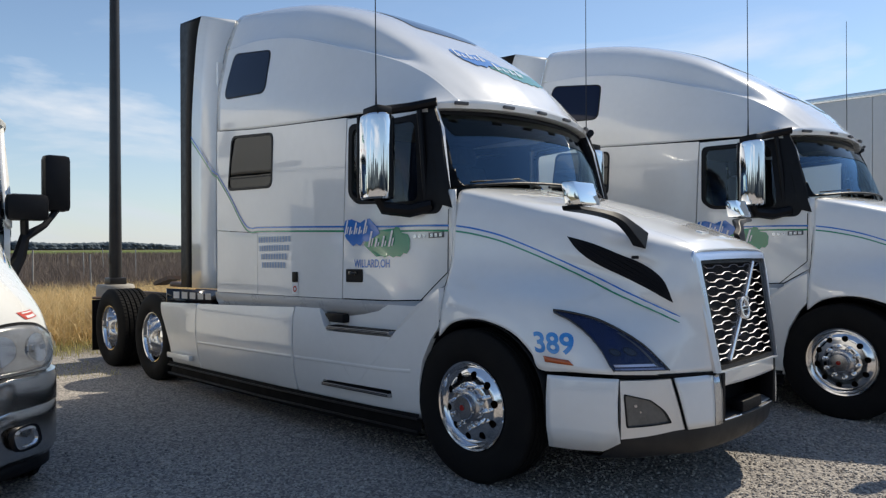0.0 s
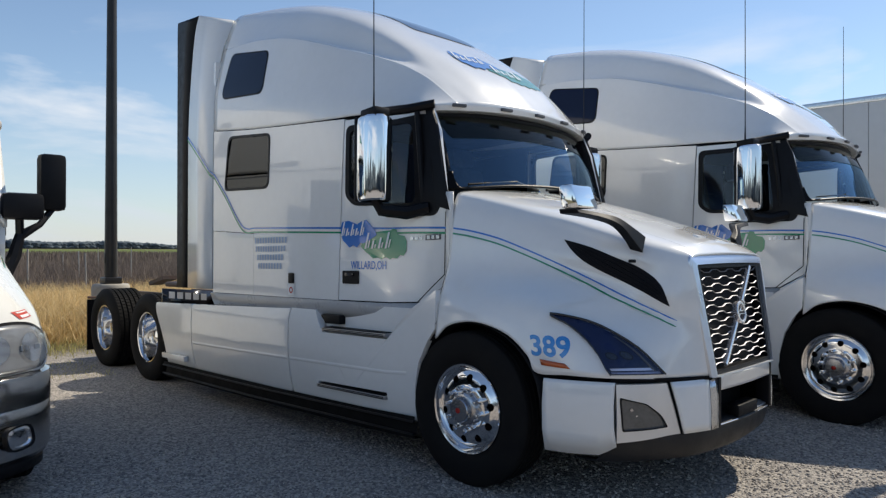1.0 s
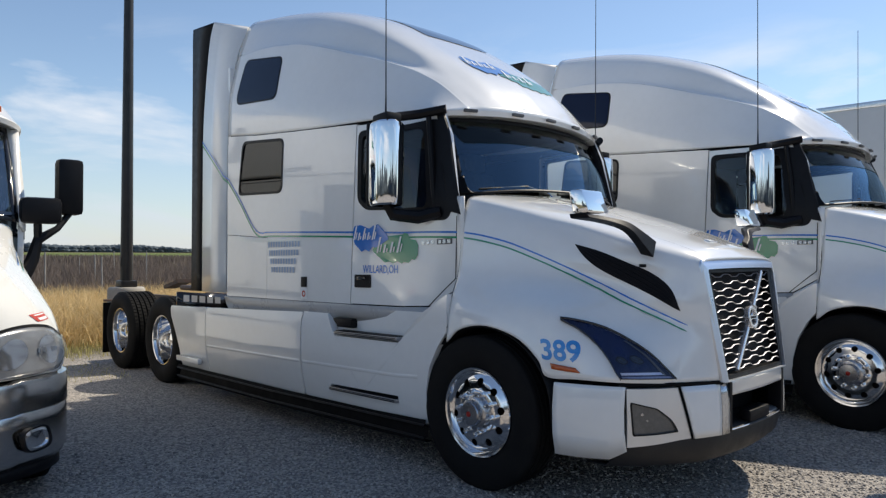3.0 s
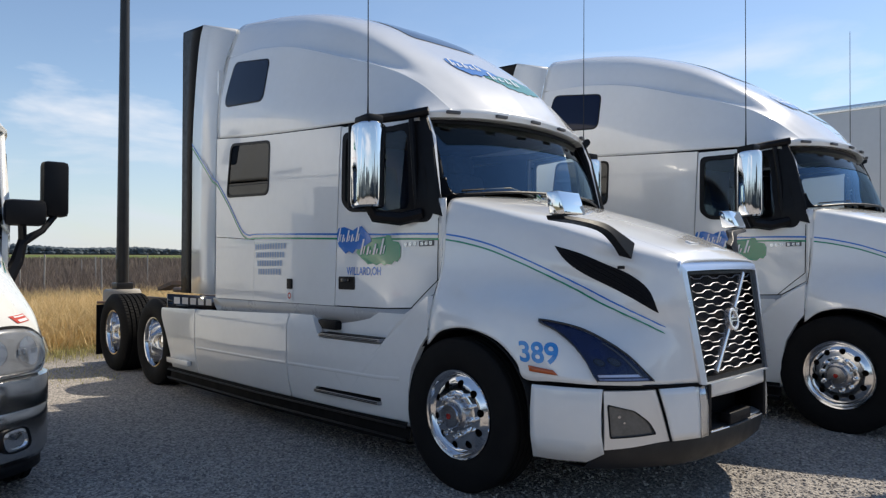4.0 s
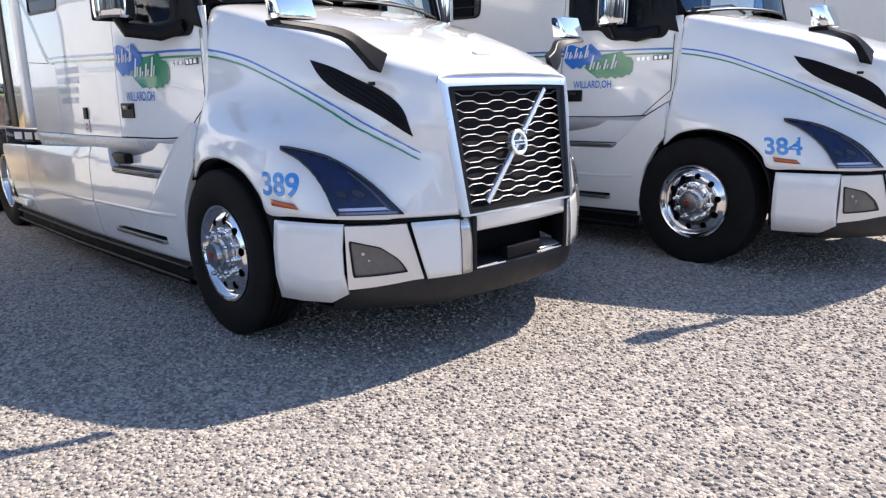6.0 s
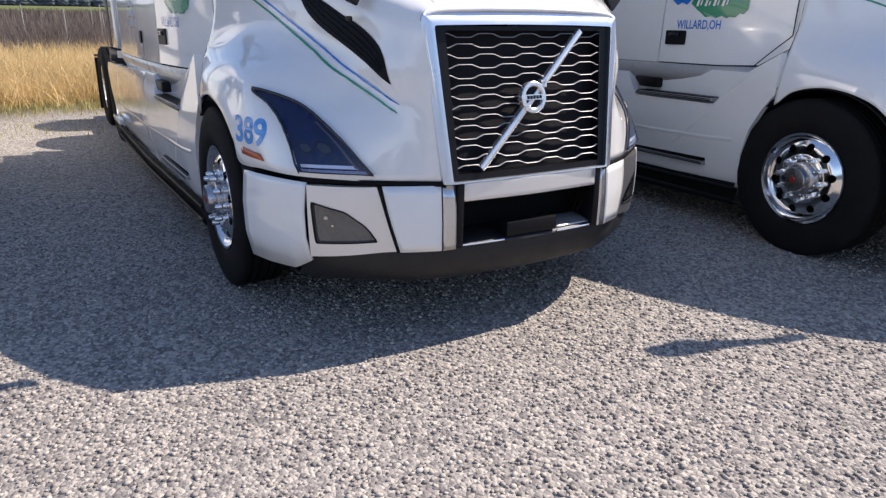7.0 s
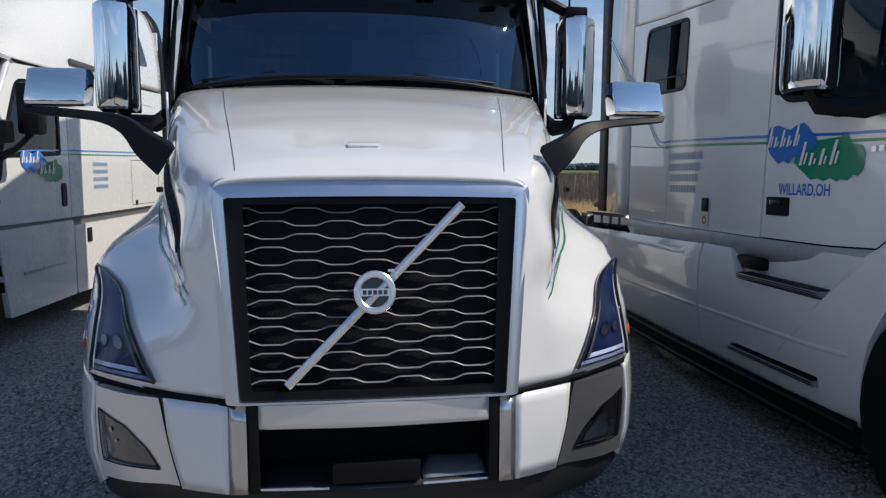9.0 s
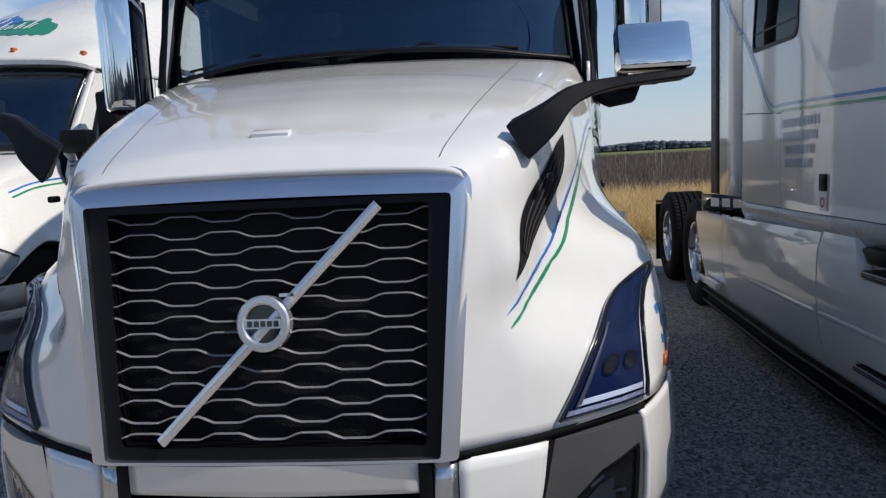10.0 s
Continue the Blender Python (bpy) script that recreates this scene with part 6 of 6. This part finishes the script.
    part("cab_back", new_box(-3.44, -3.40, -1.15, 1.15, 1.06, 2.62), INSIDE, T)
    part("headliner", new_box(-3.4, -2.0, -.98, .98, 2.50, 2.53), CREAM, T)
    part("dashboard", new_box(-2.05, -1.46, -.98, .98, 1.30, 1.78, bevel=.06), INSIDE, T)
    for y in (-.58, .58):
        seat = part("seat", new_box(-2.85, -2.35, y - .26, y + .26, 1.40, 1.58, bevel=.05), SEATM, T)
        bk = part("backrest", new_box(-.07, .07, -.25, .25, 0, .72, bevel=.05), SEATM, seat)
        bk.matrix_basis = pose(-2.84, y, 1.52, 0, -10, 0)
    part("sleeper_back", new_box(-5.72, -5.68, -1.18, 1.18, 1.06, 3.5), PAINT_L, T)
    for y in (-.43, .43):
        part("frame_rail", new_box(-9.3, -.4, y - .04, y + .04, .78, 1.04), FRAME, T)
    part("fifth_wheel", new_box(-8.2, -7.2, -.44, .44, 1.12, 1.20, bevel=.03), FRAME, T)
    part("deck_plate", new_box(-6.9, -5.8, -.62, .62, 1.045, 1.065), FRAME, T)
    for x in (-.93, -7.15, -8.5):
        bm = bmesh.new()
        tube(bm, [(x, -.85, .52), (x, .85, .52)], .09, 10)
        part("axle", bm, FRAME, T)
    part("engine_block", new_box(-1.5, -.5, -.4, .4, .55, 1.3, bevel=.05), FRAME, T)
    return T


build_older(pose(-1.645, -4.397, -0.05, 0, 0, -4.3))


# ---- box trailer beyond the second truck ----
def build_trailer():
    T = thing("box_trailer", "plain white box trailer parked beyond the tractors", "trailer", m=pose(0, 8.60, -0.005, 0, 0, 0))
    x0, x1, h = -9.2, 5.0, 4.10
    xs = np.linspace(x0, x1, 12)
    for a, b in zip(xs[:-1], xs[1:]):
        part("side_panel", new_box(a + .003, b - .003, 0, .03, 1.26, h - .10, bevel=.004), TRAILER, T)
    part("top_rail", new_box(x0, x1, -.012, .06, h - .10, h, bevel=.01), SATIN, T, "silver top rail")
    part("bottom_rail", new_box(x0, x1, -.012, .06, 1.12, 1.26, bevel=.01), SATIN, T)
    part("far_side", new_box(x0, x1, 2.57, 2.60, 1.12, h), TRAILER, T)
    part("roof_sheet", new_box(x0, x1, .03, 2.57, h - .03, h - .01), TRAILER, T)
    part("floor_deck", new_box(x0, x1, .03, 2.57, 1.14, 1.22), FRAME, T)
    part("nose_wall", new_box(x1 - .04, x1, .03, 2.57, 1.22, h - .03), TRAILER, T)
    part("rear_door", new_box(x0, x0 + .04, .03, 2.57, 1.22, h - .03), TRAILER, T)
    part("inner_wall", new_box(x0 + .05, x1 - .05, .032, .04, 1.26, h - .10), GAP, T)
    for s, y in ((-1, .28), (1, 2.32)):
        for x in (-7.2, -8.5):
            add_wheel(T, x, y, s, False, 15, 0)
        part("landing_leg", new_box(2.4, 2.55, y - .07, y + .07, .0, 1.14), FRAME, T)
    part("slider_frame", new_box(-9.0, -6.6, .6, 2.0, .75, 1.12), FRAME, T)
    return T


build_trailer()


# ---- light pole ----
def build_pole():
    T = thing("light_pole", "tall dark bronze light pole on a concrete pier", "light pole", m=pose(-10.0, 0.053, -0.05))
    bm = lathe([(.0005, 0), (.315, 0), (.315, .88), (.300, .915), (.285, .93), (.0005, .935)], 40)
    bmesh.ops.transform(bm, matrix=Matrix.Rotation(radians(90), 4, "X"), verts=bm.verts)
    part("concrete_pier", bm, CONC, T, "round concrete pier")
    part("base_cover", new_box(-.145, .145, -.145, .145, .93, 1.05, bevel=.02), POLE, T, "dark square base cover")
    bm = bmesh.new()
    tube(bm, [(0, 0, 1.04), (0, 0, 4.0), (0, 0, 9.0)], [.108, .092, .066], 20)
    part("shaft", bm, POLE, T)
    part("hand_hole_cover", new_box(-.03, .03, -.112, -.100, 1.30, 1.48, bevel=.004), POLE, T)
    part("arm", new_box(-.03, .9, -.03, .03, 8.9, 8.98, bevel=.01), POLE, T)
    part("lamp_head", new_box(.5, 1.1, -.2, .2, 8.88, 9.0, bevel=.03), POLE, T)


build_pole()


# ---- field, grass, far trees ----
def leaf_material(name, a, b, scale=3.0):
    m = bpy.data.materials.new(name)
    m.use_nodes = True
    n, l = m.node_tree.nodes, m.node_tree.links
    p = n["Principled BSDF"]
    p.inputs["Roughness"].default_value = .8
    p.inputs["Specular IOR Level"].default_value = .2
    geo = n.new("ShaderNodeNewGeometry")
    co = n.new("ShaderNodeTexCoord")
    nz2 = n.new("ShaderNodeTexNoise")
    nz2.inputs["Scale"].default_value = scale
    l.new(co.outputs["Object"], nz2.inputs["Vector"])
    ad = n.new("ShaderNodeMath")
    ad.operation = "MULTIPLY_ADD"
    ad.inputs[1].default_value = .5
    l.new(geo.outputs["Random Per Island"], ad.inputs[0])
    l.new(nz2.outputs["Fac"], ad.inputs[2])
    rg = n.new("ShaderNodeMapRange")
    rg.inputs[1].default_value, rg.inputs[2].default_value = .4, 1.05
    l.new(ad.outputs[0], rg.inputs[0])
    mi = n.new("ShaderNodeMix")
    mi.data_type = "RGBA"
    mi.inputs[6].default_value, mi.inputs[7].default_value = (*a, 1), (*b, 1)
    l.new(rg.outputs[0], mi.inputs[0])
    l.new(mi.outputs[2], p.inputs["Base Color"])
    tl = n.new("ShaderNodeBsdfTranslucent")
    l.new(mi.outputs[2], tl.inputs["Color"])
    ms = n.new("ShaderNodeMixShader")
    ms.inputs[0].default_value = .3
    l.new(p.outputs[0], ms.inputs[1])
    l.new(tl.outputs[0], ms.inputs[2])
    l.new(ms.outputs[0], n["Material Output"].inputs["Surface"])
    return m


STRAW = leaf_material("dry_grass", (.50, .35, .15), (.86, .68, .38), .5)
GREENG = leaf_material("short_green_grass", (.26, .24, .08), (.58, .53, .25), .5)
STALK = leaf_material("dead_stalks", (.085, .066, .058), (.25, .20, .17), .3)
# leaf colour with the blue-grey haze of distance mixed in
FARLEAF = leaf_material("hazed_foliage", (.085, .115, .145), (.125, .155, .175), .02)
STAKE = material("weathered_stake", (.42, .40, .37), .8, vary=.3, scale=6)


def blades(name, label, rnd, n, xr, yr, hr, width, lean, mat, power=1.0, keep=None):
    """Many thin bent blades as one object of uncounted stuff."""
    x = rnd.uniform(*xr, n)
    y = rnd.uniform(*yr, n)
    if keep is not None:
        k = keep(x, y)
        x, y = x[k], y[k]
        n = len(x)
    h = hr[0] + (hr[1] - hr[0]) * rnd.random(n) ** power
    a = rnd.uniform(0, 2 * np.pi, n)
    dx, dy = np.cos(a) * width / 2, np.sin(a) * width / 2
    b = rnd.uniform(0, 2 * np.pi, n)
    tx, ty = np.cos(b) * lean * h * rnd.random(n), np.sin(b) * lean * h * rnd.random(n)
    g = np.full(n, -.06)
    v = np.empty((n, 5, 3))
    v[:, 0] = np.stack([x - dx, y - dy, g], 1)
    v[:, 1] = np.stack([x + dx, y + dy, g], 1)
    v[:, 2] = np.stack([x + dx * .8 + tx * .35, y + dy * .8 + ty * .35, g + h * .6], 1)
    v[:, 3] = np.stack([x - dx * .8 + tx * .35, y - dy * .8 + ty * .35, g + h * .6], 1)
    v[:, 4] = np.stack([x + tx, y + ty, g + h], 1)
    i = np.arange(n) * 5
    faces = [(k, k + 1, k + 2, k + 3) for k in i.tolist()] + [(k + 3, k + 2, k + 4) for k in i.tolist()]
    me = bpy.data.meshes.new(name)
    me.from_pydata(v.reshape(-1, 3).tolist(), [], faces)
    me.materials.append(mat)
    return tagged(new(name, me), label, "grass" if "grass" in name else "crop", kind="stuff")


def build_field():
    rnd = np.random.default_rng(4)
    blades("green_grass", "short green grass at the edge of the gravel", rnd, 34000, (-10.0, -7.35), (-14, 16), (.02, .17), .012, .6, GREENG, 2.0, lambda x, y: rnd.random(len(x)) < np.clip((-7.45 - x + .22 * np.sin(y * 1.3)) / 1.0, .0, 1))
    blades("green_grass", "sparse weeds growing out of the gravel", rnd, 500, (-7.4, -5.9), (-2.6, -1.3), (.02, .07), .008, .6, GREENG, 1.5)
    blades("dry_grass", "tall straw-coloured dry grass", rnd, 110000, (-17.0, -9.25), (-16, 20), (.22, .82), .010, 1.3, STRAW, .9)
    blades("dry_grass", "pale feathery dry grass heads", rnd, 70000, (-16.6, -8.95), (-16, 20), (.12, .58), .013, 2.2, STRAW, 1.0)
    blades("dead_crop", "brown dead crop stalks standing in the field", rnd, 52000, (-48, -16.5), (-26, 42), (.50, 1.10), .022, .75, STALK, .7)
    blades("far_crop", "brown dead crop farther out", rnd, 26000, (-150, -48), (-60, 120), (.7, 1.2), .10, .25, STALK, .7)
    bm = bmesh.new()
    r2 = random.Random(9)
    for i in range(46):
        x, y = r2.uniform(-40, -18), r2.uniform(-14, 26)
        hh = r2.uniform(1.2, 1.6)
        tube(bm, [(x, y, -.06), (x + r2.uniform(-.05, .05), y + r2.uniform(-.05, .05), hh)], .022, 5)
    st = new("field_stakes", finish("field_stakes", bm, STAKE))
    tagged(st, "thin pale stakes standing among the dead crop", "stake", kind="stuff")
    # green strip far off
    bm = bmesh.new()
    add_grid(bm, np.array([[(x, y, .25) for y in np.linspace(-900, 1200, 12)] for x in (-700, -400, -180)]))
    me = finish("far_meadow", bm, leaf_material("far_meadow", (.10, .14, .03), (.20, .24, .07), .01))
    tagged(new("far_meadow", me), "green strip of meadow before the wood", "field", kind="structure")


def clumps(bm, rnd, c, r, n, size, squash=.8):
    """A crown of many small leafy clumps with gaps."""
    for i in range(n):
        a, z = rnd.uniform(0, 2 * math.pi), rnd.uniform(-1, 1)
        rr = rnd.random() ** .45
        p = Vector((c[0] + r[0] * rr * math.sqrt(1 - z * z) * math.cos(a), c[1] + r[1] * rr * math.sqrt(1 - z * z) * math.sin(a), c[2] + r[2] * rr * z))
        q = bmesh.ops.create_icosphere(bm, subdivisions=1, radius=size * rnd.uniform(.6, 1.4), matrix=Matrix.Translation(p) @ Matrix.Diagonal((1, 1, squash, 1)))
        for v in q["verts"]:
            v.co += Vector((rnd.uniform(-1, 1), rnd.uniform(-1, 1), rnd.uniform(-1, 1))) * size * .35


def build_trees():
    rnd = random.Random(21)
    verts, faces = [], []
    base = bmesh.new()
    bmesh.ops.create_icosphere(base, subdivisions=1, radius=1)
    bv = [v.co.copy() for v in base.verts]
    bf = [[v.index for v in f.verts] for f in base.faces]
    base.free()
    for i in range(7600):
        if i < 6600:
            y = rnd.uniform(-900, 1500)
            x = -1250 + rnd.uniform(-40, 40) - .05 * abs(y)
            hgt = (9.5 + 3 * math.sin(y * .006) + 1.8 * math.sin(y * .031)) * rnd.uniform(.88, 1.05)
        else:
            # the yard's other sides, behind the walk
            a = rnd.uniform(-1.9, .75)
            far = 95 + 18 * math.sin(a * 7) + rnd.uniform(-8, 8)
            x, y = far * math.cos(a), far * math.sin(a)
            hgt = (8 + 3 * math.sin(a * 23) + 2 * math.sin(a * 61)) * rnd.uniform(.6, 1.15)
        for k in range(2):
            w = rnd.uniform(4, 8) if i < 6600 else rnd.uniform(1.2, 3.0)
            z = hgt * (.3 if k == 0 else .72)
            o = len(verts)
            verts += [(x + c.x * w * rnd.uniform(.8, 1.2), y + c.y * w * 1.3 * rnd.uniform(.8, 1.2), z + c.z * hgt * .36 * rnd.uniform(.7, 1.25)) for c in bv]
            faces += [[o + j for j in f] for f in bf]
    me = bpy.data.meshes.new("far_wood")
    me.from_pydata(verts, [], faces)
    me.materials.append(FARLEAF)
    tagged(new("far_wood", me), "low dark line of woods on the horizon, haze in its colour", "wood", kind="stuff")
    for x, y, hgt, w, lb, trunk in ((-396, -23, 11.5, 6.0, "lone leafy tree standing far out in the field", True), (-250, -42, 5.2, 3.2, "round leafy bush far out in the field", False), (-420, -58, 7.5, 4.0, "smaller leafy tree far out in the field", True)):
        T = thing("tree", lb, "tree", m=pose(x, y, 0))
        bm = bmesh.new()
        z0 = hgt * (.28 if trunk else .08)
        tube(bm, [(0, 0, -.1), (.1, 0, z0), (-.1, .1, hgt * .75)], [.32, .24, .06], 8)
        for k in range(7):
            a = k * 2.4
            tube(bm, [(0, 0, z0 + k * hgt * .06), (math.cos(a) * w * .35, math.sin(a) * w * .35, z0 + hgt * (.12 + k * .07)), (math.cos(a) * w * .6, math.sin(a) * w * .6, z0 + hgt * (.22 + k * .07))], [.12, .08, .03], 5)
        part("trunk", bm, FRAME, T)
        bm = bmesh.new()
        for k in range(9 if trunk else 5):
            a = k * 2.399
            f = .25 + .75 * k / 9
            c = (math.cos(a) * w * .45 * (1.1 - f * .5), math.sin(a) * w * .45 * (1.1 - f * .5), z0 + (hgt - z0) * (.2 + .7 * f * rnd.uniform(.8, 1.1)))
            clumps(bm, rnd, c, (w * .3, w * .3, hgt * .11), 26, w * .055)
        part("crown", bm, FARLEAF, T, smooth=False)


build_field()
build_trees()


# ---- loose stones of the gravel ----
def build_stones():
    rnd = np.random.default_rng(11)
    base = bmesh.new()
    bmesh.ops.create_icosphere(base, subdivisions=1, radius=1)
    bv = np.array([tuple(v.co) for v in base.verts])
    bf = np.array([[v.index for v in f.verts] for f in base.faces])
    base.free()
    # the patch before the noses, which the walk passes nearest, thinning out at its edges
    x = rnd.uniform(-3.0, 4.6, 76000)
    y = rnd.uniform(-5.6, 4.6, 76000)
    near = np.minimum(np.minimum(x + 3.0, 4.6 - x), np.minimum(y + 5.6, 4.6 - y))
    keep = rnd.random(76000) < np.clip(near / 1.6, 0, 1)
    x, y = x[keep], y[keep]
    n = len(x)
    s = .0058 + .0070 * rnd.random(n) ** 1.6
    yaw = rnd.uniform(0, 2 * np.pi, n)
    sc = np.stack([rnd.uniform(.8, 1.35, n), rnd.uniform(.7, 1.1, n), rnd.uniform(.45, .8, n)], 1) * s[:, None]
    jit = 1 + rnd.uniform(-.22, .22, (n, len(bv), 1))
    v = bv[None] * jit * sc[:, None, :]
    c, q = np.cos(yaw)[:, None], np.sin(yaw)[:, None]
    vx = v[:, :, 0] * c - v[:, :, 1] * q + x[:, None]
    vy = v[:, :, 0] * q + v[:, :, 1] * c + y[:, None]
    gz = np.array([ground_z(0, b) for b in y])
    vz = v[:, :, 2] + (gz + s * .28)[:, None]
    V = np.stack([vx, vy, vz], 2).reshape(-1, 3)
    F = (bf[None] + (np.arange(n) * len(bv))[:, None, None]).reshape(-1, 3)
    me = bpy.data.meshes.new("gravel_stones")
    me.vertices.add(len(V))
    me.vertices.foreach_set("co", V.ravel())
    me.loops.add(F.size)
    me.loops.foreach_set("vertex_index", F.ravel().astype(np.int32))
    me.polygons.add(len(F))
    me.polygons.foreach_set("loop_start", np.arange(0, F.size, 3, dtype=np.int32))
    me.update(calc_edges=True)
    me.validate()
    m = bpy.data.materials.new("limestone_chips")
    m.use_nodes = True
    nd, lk = m.node_tree.nodes, m.node_tree.links
    p = nd["Principled BSDF"]
    p.inputs["Roughness"].default_value = .88
    p.inputs["Specular IOR Level"].default_value = .25
    geo = nd.new("ShaderNodeNewGeometry")
    rp2 = nd.new("ShaderNodeValToRGB")
    e = rp2.color_ramp.elements
    e[0].position, e[0].color = 0, (0.160, 0.148, 0.146, 1)
    e[1].position, e[1].color = 1, (0.515, 0.473, 0.422, 1)
    k = rp2.color_ramp.elements.new(.5)
    k.color = (0.335, 0.302, 0.268, 1)
    lk.new(geo.outputs["Random Per Island"], rp2.inputs["Fac"])
    lk.new(rp2.outputs["Color"], p.inputs["Base Color"])
    me.materials.append(m)
    tagged(new("gravel_stones", me), "loose grey and tan limestone chips", "gravel", kind="stuff")


build_stones()
